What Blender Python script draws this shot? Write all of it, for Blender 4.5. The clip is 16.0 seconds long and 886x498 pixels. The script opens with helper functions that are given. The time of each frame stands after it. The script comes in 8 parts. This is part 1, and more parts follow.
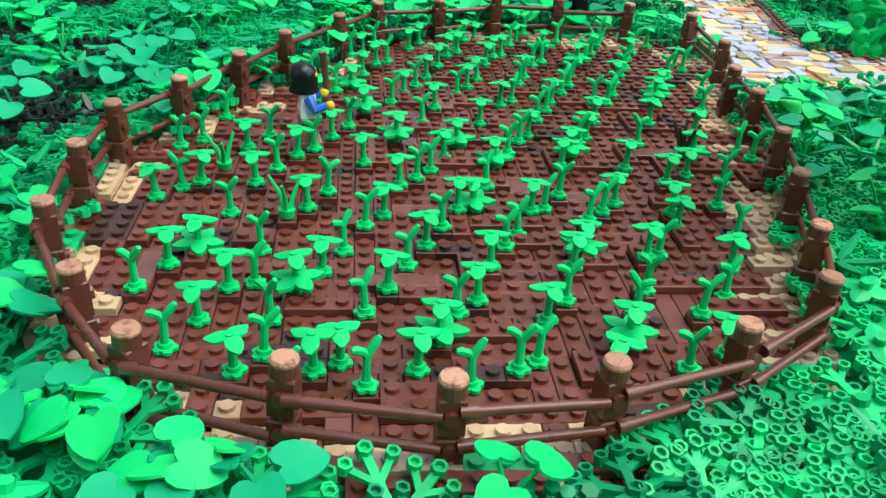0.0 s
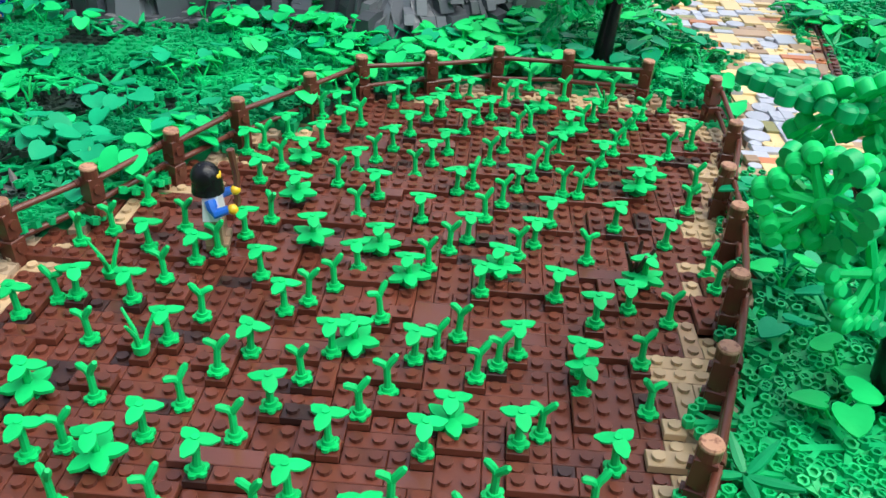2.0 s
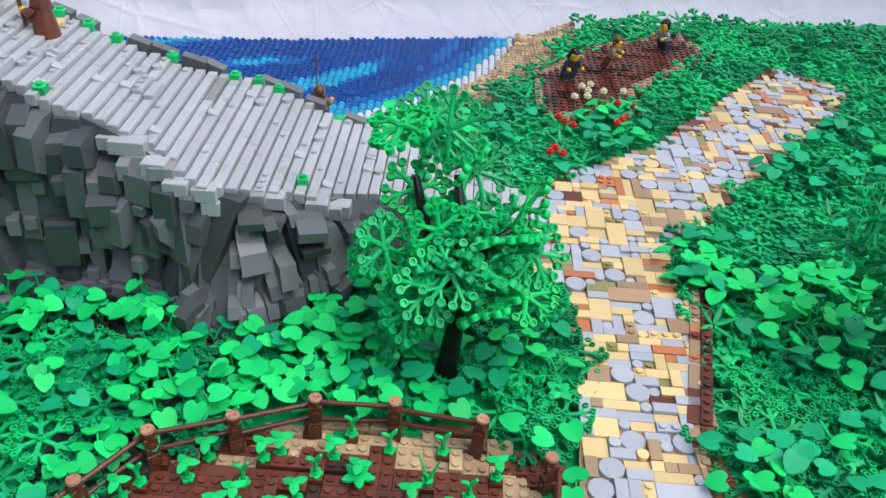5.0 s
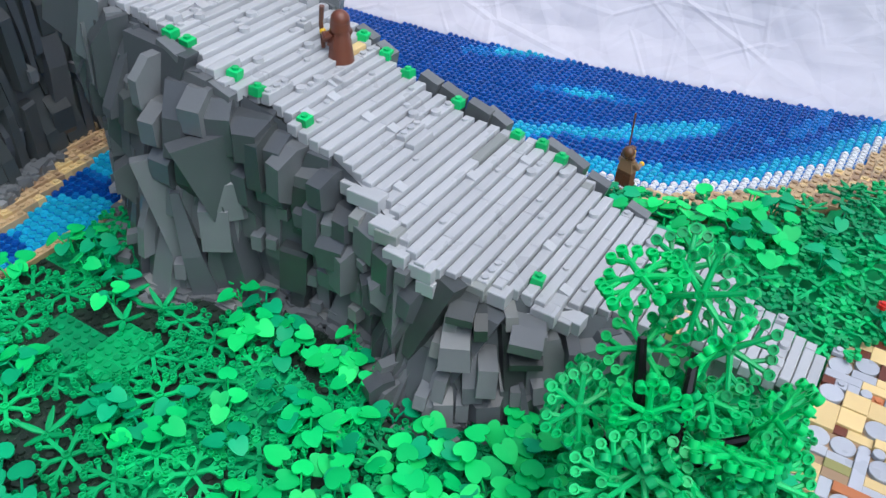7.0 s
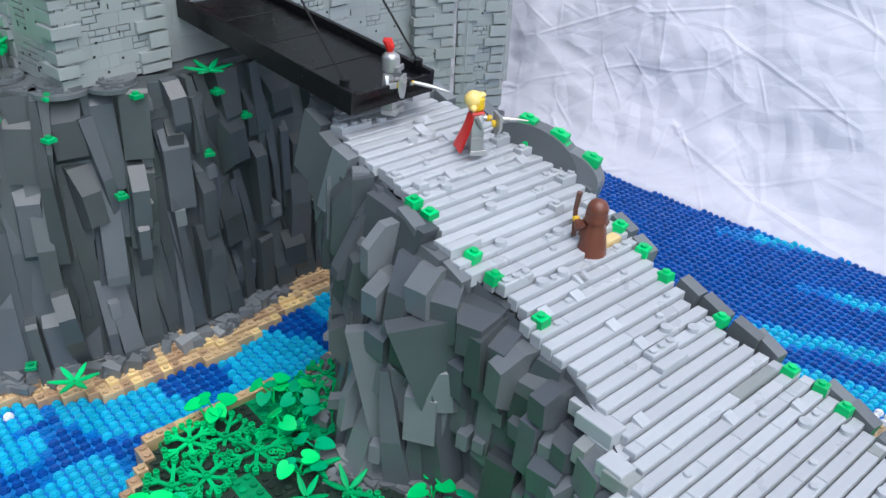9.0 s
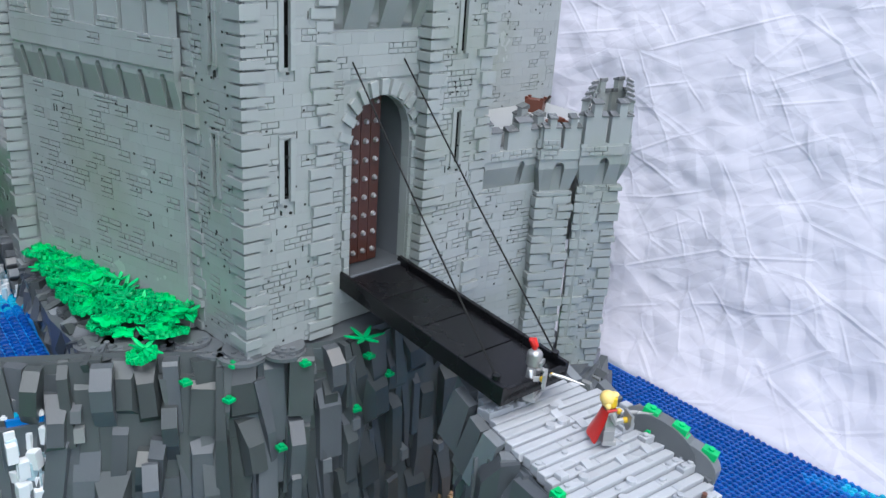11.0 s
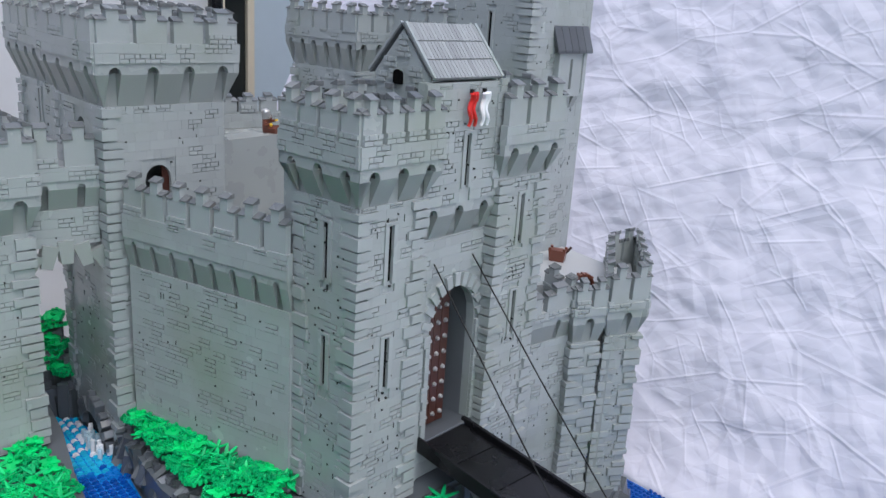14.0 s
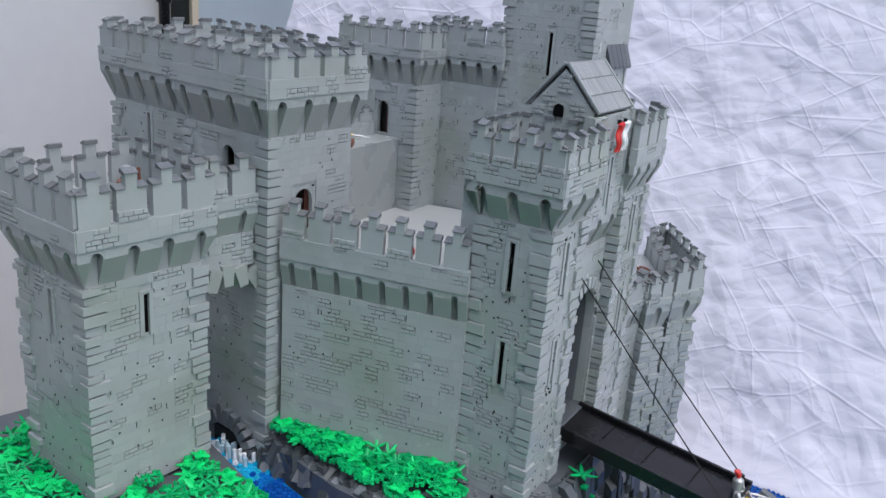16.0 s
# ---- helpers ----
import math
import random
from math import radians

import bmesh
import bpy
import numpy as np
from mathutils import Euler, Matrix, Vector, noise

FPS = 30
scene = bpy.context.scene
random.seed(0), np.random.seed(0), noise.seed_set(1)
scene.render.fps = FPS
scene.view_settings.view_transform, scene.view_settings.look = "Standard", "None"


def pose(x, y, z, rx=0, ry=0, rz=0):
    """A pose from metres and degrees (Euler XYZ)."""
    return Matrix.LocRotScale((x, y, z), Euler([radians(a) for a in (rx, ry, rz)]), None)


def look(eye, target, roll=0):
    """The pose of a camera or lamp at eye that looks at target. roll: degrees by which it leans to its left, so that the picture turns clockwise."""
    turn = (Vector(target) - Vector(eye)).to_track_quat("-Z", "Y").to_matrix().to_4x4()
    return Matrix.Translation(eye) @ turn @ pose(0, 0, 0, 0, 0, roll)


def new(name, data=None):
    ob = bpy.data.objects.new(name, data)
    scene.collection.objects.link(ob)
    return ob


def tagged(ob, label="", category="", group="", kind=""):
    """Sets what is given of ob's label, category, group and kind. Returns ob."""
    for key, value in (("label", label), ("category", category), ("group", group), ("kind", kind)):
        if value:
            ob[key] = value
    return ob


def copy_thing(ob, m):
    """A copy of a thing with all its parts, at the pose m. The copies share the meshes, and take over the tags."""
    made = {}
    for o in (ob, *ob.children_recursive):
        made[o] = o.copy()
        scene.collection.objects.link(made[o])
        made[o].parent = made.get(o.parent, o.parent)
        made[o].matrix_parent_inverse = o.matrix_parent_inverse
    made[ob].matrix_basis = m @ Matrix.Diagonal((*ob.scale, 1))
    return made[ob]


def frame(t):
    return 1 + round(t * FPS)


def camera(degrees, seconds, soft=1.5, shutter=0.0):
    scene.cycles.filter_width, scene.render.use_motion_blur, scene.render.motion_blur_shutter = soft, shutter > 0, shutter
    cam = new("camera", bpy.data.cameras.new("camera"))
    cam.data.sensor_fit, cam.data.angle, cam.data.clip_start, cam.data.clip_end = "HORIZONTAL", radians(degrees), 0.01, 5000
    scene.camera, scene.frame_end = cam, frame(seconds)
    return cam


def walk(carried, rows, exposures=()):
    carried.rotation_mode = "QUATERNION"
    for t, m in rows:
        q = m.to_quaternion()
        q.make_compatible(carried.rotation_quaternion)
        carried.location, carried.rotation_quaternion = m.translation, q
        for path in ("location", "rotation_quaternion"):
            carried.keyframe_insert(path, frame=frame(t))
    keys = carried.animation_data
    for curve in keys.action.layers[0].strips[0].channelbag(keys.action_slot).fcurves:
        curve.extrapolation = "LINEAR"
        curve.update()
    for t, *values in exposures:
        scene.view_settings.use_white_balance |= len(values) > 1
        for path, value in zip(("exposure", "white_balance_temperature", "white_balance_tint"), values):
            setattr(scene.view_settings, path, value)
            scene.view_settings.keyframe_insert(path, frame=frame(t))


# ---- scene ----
cam = camera(56.3, 16.0)
PATH = [
    (0, (-0.04570, -0.39589, 0.16431), (0.05909, 0.47023, -0.32441), 3.981),
    (0.5, (-0.01628, -0.37098, 0.16747), (0.03831, 0.49175, -0.33523), 4.569),
    (1, (0.00573, -0.35321, 0.17938), (0.01603, 0.50420, -0.33516), 4.222),
    (1.5, (0.03479, -0.33359, 0.19138), (0.01356, 0.51950, -0.32994), 3.365),
    (2, (0.05047, -0.32475, 0.21092), (0.01059, 0.52107, -0.32105), 2.880),
    (2.5, (0.06220, -0.31498, 0.23779), (0.03313, 0.52862, -0.29840), 2.329),
    (3, (0.07271, -0.30089, 0.26304), (0.10345, 0.54460, -0.27007), 0.868),
    (3.5, (0.07098, -0.26656, 0.28642), (0.18980, 0.57648, -0.23814), 1.085),
    (3.7, (0.06631, -0.24667, 0.29132), (0.21853, 0.59447, -0.22764), 1.655),
    (5.8, (0.16163, -0.06053, 0.42968), (-0.02028, 0.69892, -0.19494), 4.882),
    (6, (0.16328, -0.04725, 0.42648), (-0.06174, 0.69949, -0.19940), 4.625),
    (6.5, (0.17714, -0.01270, 0.41838), (-0.13856, 0.70204, -0.20569), 3.488),
    (7, (0.16410, 0.01062, 0.41427), (-0.22729, 0.68673, -0.20998), 3.148),
    (7.5, (0.14623, 0.03326, 0.40350), (-0.31633, 0.67394, -0.20933), 3.198),
    (8, (0.12700, 0.05135, 0.39837), (-0.40841, 0.66422, -0.18278), 2.882),
    (8.5, (0.10656, 0.06283, 0.40005), (-0.49163, 0.65024, -0.14503), 2.582),
    (9, (0.09529, 0.06810, 0.41190), (-0.54216, 0.64533, -0.09845), 2.638),
    (9.5, (0.08552, 0.05333, 0.42992), (-0.57761, 0.62816, -0.04950), 2.750),
    (10, (0.07813, 0.02558, 0.45811), (-0.60879, 0.60036, 0.01341), 3.260),
    (10.2, (0.07228, 0.01569, 0.47622), (-0.62289, 0.59060, 0.04470), 3.647),
    (12.3, (0.07669, -0.04050, 0.59268), (-0.70449, 0.53195, 0.34356), 3.493),
    (12.5, (0.07952, -0.04828, 0.60424), (-0.69945, 0.52774, 0.35643), 3.529),
    (13, (0.08442, -0.07018, 0.63181), (-0.68819, 0.51165, 0.37778), 3.547),
    (13.5, (0.08447, -0.09751, 0.65034), (-0.67231, 0.49796, 0.38072), 3.676),
    (14, (0.05664, -0.14291, 0.67360), (-0.66581, 0.48514, 0.38445), 3.798),
    (14.5, (0.02391, -0.21124, 0.68796), (-0.65903, 0.45418, 0.38660), 4.611),
    (15, (0.00230, -0.27515, 0.70309), (-0.65088, 0.41732, 0.39673), 4.693),
    (15.5, (-0.04191, -0.34245, 0.71471), (-0.66791, 0.37369, 0.40608), 4.485),
    (16, (-0.09614, -0.40966, 0.72046), (-0.69369, 0.33063, 0.41239), 4.512),
]
walk(cam, [(t, look(eye, target, roll)) for t, eye, target, roll in PATH], [(0.0, 0.18, 6500, 6), (3.5, 0.06, 6600, 7), (5.8, -0.34, 6450, 9), (7.0, -0.24, 6350, 8), (9.0, -0.10, 6200, 7), (10.0, -0.02, 6150, 7), (13.0, -0.20, 6200, 9), (14.5, -0.24, 6200, 11), (16.0, -0.24, 6250, 11)])

# ---- light ----
world = bpy.data.worlds.new("hall_daylight")
scene.world = world
world.use_nodes = True
wn = world.node_tree.nodes
sky = wn.new("ShaderNodeTexSky")
sky.sky_type = 'NISHITA'
sky.sun_disc = False
sky.sun_elevation = radians(62)
sky.sun_rotation = radians(70)
sky.air_density, sky.dust_density, sky.ozone_density = 1.0, 3.0, 1.0
wn["Background"].inputs[1].default_value = 0.26
world.node_tree.links.new(sky.outputs[0], wn["Background"].inputs[0])
sun = new("sun", bpy.data.lights.new("sun", 'SUN'))
sun.data.energy, sun.data.angle, sun.data.color = 1.95, radians(40), (1.0, 0.98, 0.95)
sun.matrix_world = look((0.44, -0.22, 1.45), (0, 0.2, 0))
# added area lamp without a known source, brightens faces turned east
side_fill = new("window_daylight", bpy.data.lights.new("window_daylight", 'AREA'))
side_fill.data.shape, side_fill.data.size, side_fill.data.size_y, side_fill.data.energy, side_fill.data.color = 'RECTANGLE', 2.0, 1.7, 19.0, (0.94, 0.97, 1.0)
side_fill.matrix_world = look((1.20, -0.25, 1.20), (-0.50, 0.25, 0.45))


# ---- materials ----
def material(name, color, rough=0.35, vary=0.06, bump=0.15, scale=400.0, metal=0.0, trans=0.0, alpha=None, stain=None, spec=0.5):
    """Moulded plastic (or cloth, metal): colour that varies from piece to piece and in soft stains, with a fine grain."""
    m = bpy.data.materials.new(name)
    m.use_nodes = True
    n, l = m.node_tree.nodes, m.node_tree.links
    p = n["Principled BSDF"]
    p.inputs["Roughness"].default_value = rough
    p.inputs["Metallic"].default_value = metal
    p.inputs["Specular IOR Level"].default_value = spec
    p.inputs["Transmission Weight"].default_value = trans
    co = n.new("ShaderNodeTexCoord")
    geo = n.new("ShaderNodeNewGeometry")
    info = n.new("ShaderNodeObjectInfo")
    add = n.new("ShaderNodeMath"); add.operation = 'ADD'
    l.new(geo.outputs["Random Per Island"], add.inputs[0]); l.new(info.outputs["Random"], add.inputs[1])
    fr = n.new("ShaderNodeMath"); fr.operation = 'FRACT'
    l.new(add.outputs[0], fr.inputs[0])
    big = n.new("ShaderNodeTexNoise"); big.inputs["Scale"].default_value = 22.0; big.inputs["Detail"].default_value = 4.0
    l.new(geo.outputs["Position"], big.inputs["Vector"])
    mixv = n.new("ShaderNodeMath"); mixv.operation = 'ADD'
    l.new(fr.outputs[0], mixv.inputs[0]); l.new(big.outputs["Fac"], mixv.inputs[1])
    rng = n.new("ShaderNodeMapRange")
    rng.inputs["From Min"].default_value, rng.inputs["From Max"].default_value = 0.2, 1.8
    rng.inputs["To Min"].default_value, rng.inputs["To Max"].default_value = 1 - 2.2 * vary, 1 + 2.2 * vary
    l.new(mixv.outputs[0], rng.inputs["Value"])
    hsv = n.new("ShaderNodeHueSaturation")
    hsv.inputs["Color"].default_value = (*color, 1)
    l.new(rng.outputs[0], hsv.inputs["Value"])
    out = hsv.outputs[0]
    if stain:
        st = n.new("ShaderNodeTexNoise"); st.inputs["Scale"].default_value = stain[1]; st.inputs["Detail"].default_value = 6.0
        l.new(geo.outputs["Position"], st.inputs["Vector"])
        ramp = n.new("ShaderNodeValToRGB")
        ramp.color_ramp.elements[0].position, ramp.color_ramp.elements[1].position = stain[2], stain[2] + 0.18
        l.new(st.outputs["Fac"], ramp.inputs[0])
        mix = n.new("ShaderNodeMix"); mix.data_type = 'RGBA'
        l.new(ramp.outputs[0], mix.inputs[0])
        l.new(out, mix.inputs[6]); mix.inputs[7].default_value = (*stain[0], 1)
        out = mix.outputs[2]
    l.new(out, p.inputs["Base Color"])
    grain = n.new("ShaderNodeTexNoise"); grain.inputs["Scale"].default_value = scale; grain.inputs["Detail"].default_value = 3.0
    l.new(geo.outputs["Position"], grain.inputs["Vector"])
    rr = n.new("ShaderNodeMapRange")
    rr.inputs["To Min"].default_value, rr.inputs["To Max"].default_value = max(0.02, rough - 0.1), rough + 0.1
    l.new(big.outputs["Fac"], rr.inputs["Value"]); l.new(rr.outputs[0], p.inputs["Roughness"])
    b = n.new("ShaderNodeBump"); b.inputs["Strength"].default_value = bump; b.inputs["Distance"].default_value = 0.0006
    l.new(grain.outputs["Fac"], b.inputs["Height"]); l.new(b.outputs[0], p.inputs["Normal"])
    return m


SOIL = material("reddish_brown_plastic", (0.135, 0.036, 0.020), 0.34, 0.16)
SOIL_DARK = material("dark_brown_plastic", (0.045, 0.018, 0.014), 0.36, 0.15)
SOIL_TILE = material("smooth_brown_tile", (0.15, 0.05, 0.035), 0.22, 0.12)
POST = material("fence_brown_plastic", (0.11, 0.032, 0.018), 0.3, 0.1)
POST_TOP = material("printed_log_tile", (0.42, 0.22, 0.13), 0.4, 0.15, stain=((0.2, 0.07, 0.04), 500.0, 0.5))
LIME = material("bright_green_plastic", (0.008, 0.54, 0.135), 0.48, 0.1, spec=0.2)
LIME2 = material("light_bright_green_plastic", (0.014, 0.66, 0.15), 0.48, 0.1, spec=0.2)
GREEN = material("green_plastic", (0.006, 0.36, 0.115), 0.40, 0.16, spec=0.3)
GREEN_D = material("dark_green_plastic", (0.004, 0.25, 0.09), 0.40, 0.2, spec=0.3)
OLIVE = material("olive_green_plastic", (0.26, 0.25, 0.09), 0.35, 0.1)
TAN = material("tan_plastic", (0.52, 0.37, 0.21), 0.35, 0.1)
CREAM = material("light_tan_plastic", (0.70, 0.52, 0.25), 0.35, 0.1)
TAN_D = material("dark_tan_plastic", (0.38, 0.25, 0.15), 0.35, 0.12)
ORANGE = material("nougat_orange_plastic", (0.52, 0.18, 0.07), 0.35, 0.1)
PALE = material("pale_grey_plastic", (0.412, 0.428, 0.455), 0.30, 0.06)
GREY = material("light_grey_plastic", (0.312, 0.337, 0.335), 0.28, 0.04, stain=((0.265, 0.30, 0.265), 9.0, 0.52))
GREY_Q = material("light_grey_brick_plastic", (0.320, 0.346, 0.344), 0.24, 0.032, stain=((0.272, 0.304, 0.272), 9.0, 0.52))
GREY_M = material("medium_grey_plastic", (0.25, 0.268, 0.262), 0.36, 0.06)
SLATE = material("slate_grey_plastic", (0.078, 0.087, 0.097), 0.32, 0.16)
SLATE_G = material("greenish_slate_plastic", (0.056, 0.065, 0.067), 0.36, 0.2)
SLATE_M = material("mid_slate_plastic", (0.135, 0.146, 0.156), 0.32, 0.16)
SLATE_L = material("light_slate_plastic", (0.19, 0.20, 0.198), 0.32, 0.14)
DOORB = material("dark_brown_door_plastic", (0.062, 0.020, 0.013), 0.34, 0.12)
CAPS = material("dark_grey_cap_plastic", (0.135, 0.143, 0.147), 0.26, 0.1)
SLATE_P = material("pale_slate_plastic", (0.25, 0.26, 0.27), 0.3, 0.12)
BLACK = material("black_plastic", (0.006, 0.006, 0.007), 0.26, 0.2, spec=0.35)
BLUE = material("clear_blue_plastic", (0.005, 0.070, 0.33), 0.12, 0.12, trans=0.1)
BLUE_M = material("clear_medium_blue_plastic", (0.008, 0.16, 0.50), 0.12, 0.12, trans=0.1)
CYAN = material("clear_light_blue_plastic", (0.02, 0.43, 0.66), 0.12, 0.12, trans=0.1)
FOAM = material("milky_clear_plastic", (0.78, 0.80, 0.82), 0.15, 0.05, trans=0.12)
SHEET = material("white_cotton_sheet", (0.62, 0.61, 0.685), 0.85, 0.02, 0.25, 1500.0, spec=0.2)
WALLP = material("grey_wall_paint", (0.60, 0.61, 0.62), 0.7, 0.03, 0.2, 60.0)
WALLB = material("pale_blue_wall_paint", (0.42, 0.50, 0.56), 0.7, 0.03, 0.2, 60.0)
# dim grey for the unseen south wall that holds back light
WALLD = material("dim_grey_wall_paint", (0.16, 0.165, 0.17), 0.7, 0.03, 0.2, 60.0)
# wall grey with the shade of overhanging undersides put into its colour
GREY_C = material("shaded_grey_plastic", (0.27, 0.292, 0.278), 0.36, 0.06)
# matte black for plates that replace the shade inside slits and windows
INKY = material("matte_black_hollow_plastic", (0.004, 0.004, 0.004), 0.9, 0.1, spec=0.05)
# dark tone for joints and for shade painted in place of recesses
PIT = material("dark_joint_plastic", (0.03, 0.032, 0.032), 0.7, 0.1, spec=0.2)
PALE_C = material("pale_courtyard_plastic", (0.36, 0.375, 0.38), 0.38, 0.05)
SLATE_P2 = material("roof_tile_grey_plastic", (0.25, 0.262, 0.265), 0.34, 0.12)
CREAM_W = material("pale_cream_plastic", (0.72, 0.68, 0.40), 0.34, 0.06)
CREAM_P = material("cream_door_paint", (0.62, 0.55, 0.42), 0.5, 0.04)
DARKGLASS = material("dark_door_glass", (0.02, 0.022, 0.02), 0.12, 0.1)
TAN_W = material("dusty_tan_plastic", (0.40, 0.30, 0.20), 0.4, 0.12)
FLOORM = material("grey_hall_floor", (0.2, 0.2, 0.2), 0.6, 0.06, 0.2, 60.0)
WOOD = material("dark_plastic_base", (0.03, 0.03, 0.032), 0.5, 0.1)
RED = material("red_plastic", (0.55, 0.02, 0.015), 0.32, 0.08)
YELLOW = material("yellow_plastic", (0.75, 0.48, 0.02), 0.3, 0.05)
BLOND = material("bright_yellow_hair", (0.85, 0.62, 0.2), 0.3, 0.05)
CLOTHB = material("blue_plastic", (0.015, 0.12, 0.5), 0.32, 0.08)
STEEL = material("silver_plastic", (0.42, 0.42, 0.42), 0.3, 0.1, metal=0.6)
WHITE = material("white_plastic", (0.75, 0.75, 0.76), 0.3, 0.04)
STRING = material("black_string", (0.006, 0.006, 0.006), 0.8, 0.1)
CLOAK = material("brown_robe_plastic", (0.15, 0.046, 0.027), 0.36, 0.08)


def crease(m, layers):
    """Crumpled cotton: flat patches that slope up to straight creases along the edges of stretched, uneven cells, broken up by noise."""
    n, l = m.node_tree.nodes, m.node_tree.links
    geo = n.new("ShaderNodeNewGeometry")
    sep, flat = n.new("ShaderNodeSeparateXYZ"), n.new("ShaderNodeCombineXYZ")
    l.new(geo.outputs["Position"], sep.inputs[0]); l.new(sep.outputs["X"], flat.inputs["X"]); l.new(sep.outputs["Z"], flat.inputs["Y"])
    total = None
    for turn, size, stretch, wide, amp in layers:
        mp = n.new("ShaderNodeMapping"); mp.vector_type = 'TEXTURE'
        mp.inputs["Rotation"].default_value = (0, 0, radians(turn))
        mp.inputs["Scale"].default_value = (size * stretch, size, 1.0)
        l.new(flat.outputs[0], mp.inputs["Vector"])
        vo = n.new("ShaderNodeTexVoronoi"); vo.voronoi_dimensions, vo.feature = '2D', 'DISTANCE_TO_EDGE'
        vo.inputs["Scale"].default_value = 1.0
        l.new(mp.outputs[0], vo.inputs["Vector"])
        rg = n.new("ShaderNodeMapRange")
        rg.inputs["From Min"].default_value, rg.inputs["From Max"].default_value = 0.0, wide / size
        rg.inputs["To Min"].default_value, rg.inputs["To Max"].default_value = amp, 0.0
        l.new(vo.outputs["Distance"], rg.inputs["Value"])
        mk = n.new("ShaderNodeTexNoise"); mk.inputs["Scale"].default_value = 0.55 / size; mk.inputs["Detail"].default_value = 1.0
        mo = n.new("ShaderNodeVectorMath"); mo.operation = 'ADD'; mo.inputs[1].default_value = (turn * 0.37, size * 31, turn * 0.11)
        l.new(geo.outputs["Position"], mo.inputs[0]); l.new(mo.outputs[0], mk.inputs["Vector"])
        mr = n.new("ShaderNodeMapRange")
        mr.inputs["From Min"].default_value, mr.inputs["From Max"].default_value = (0.42, 0.58) if wide < 0.005 else (0.30, 0.60)
        l.new(mk.outputs["Fac"], mr.inputs["Value"])
        mu = n.new("ShaderNodeMath"); mu.operation = 'MULTIPLY'
        l.new(rg.outputs[0], mu.inputs[0]); l.new(mr.outputs[0], mu.inputs[1])
        if total is None:
            total = mu.outputs[0]
        else:
            ad = n.new("ShaderNodeMath"); ad.operation = 'ADD'
            l.new(total, ad.inputs[0]); l.new(mu.outputs[0], ad.inputs[1])
            total = ad.outputs[0]
    b = n.new("ShaderNodeBump"); b.inputs["Strength"].default_value = 1.0; b.inputs["Distance"].default_value = 1.0
    l.new(total, b.inputs["Height"])
    l.new(b.outputs[0], n["Principled BSDF"].inputs["Normal"])


crease(SHEET, ((-24, 0.090, 1.9, 0.050, 0.0036), (30, 0.060, 2.1, 0.034, -0.0026), (-52, 0.042, 1.9, 0.024, 0.0025), (8, 0.029, 2.2, 0.017, -0.0017), (-24, 0.085, 2.6, 0.0034, 0.00100), (20, 0.062, 2.4, 0.0030, 0.00085), (-48, 0.044, 2.2, 0.0024, 0.00060)))


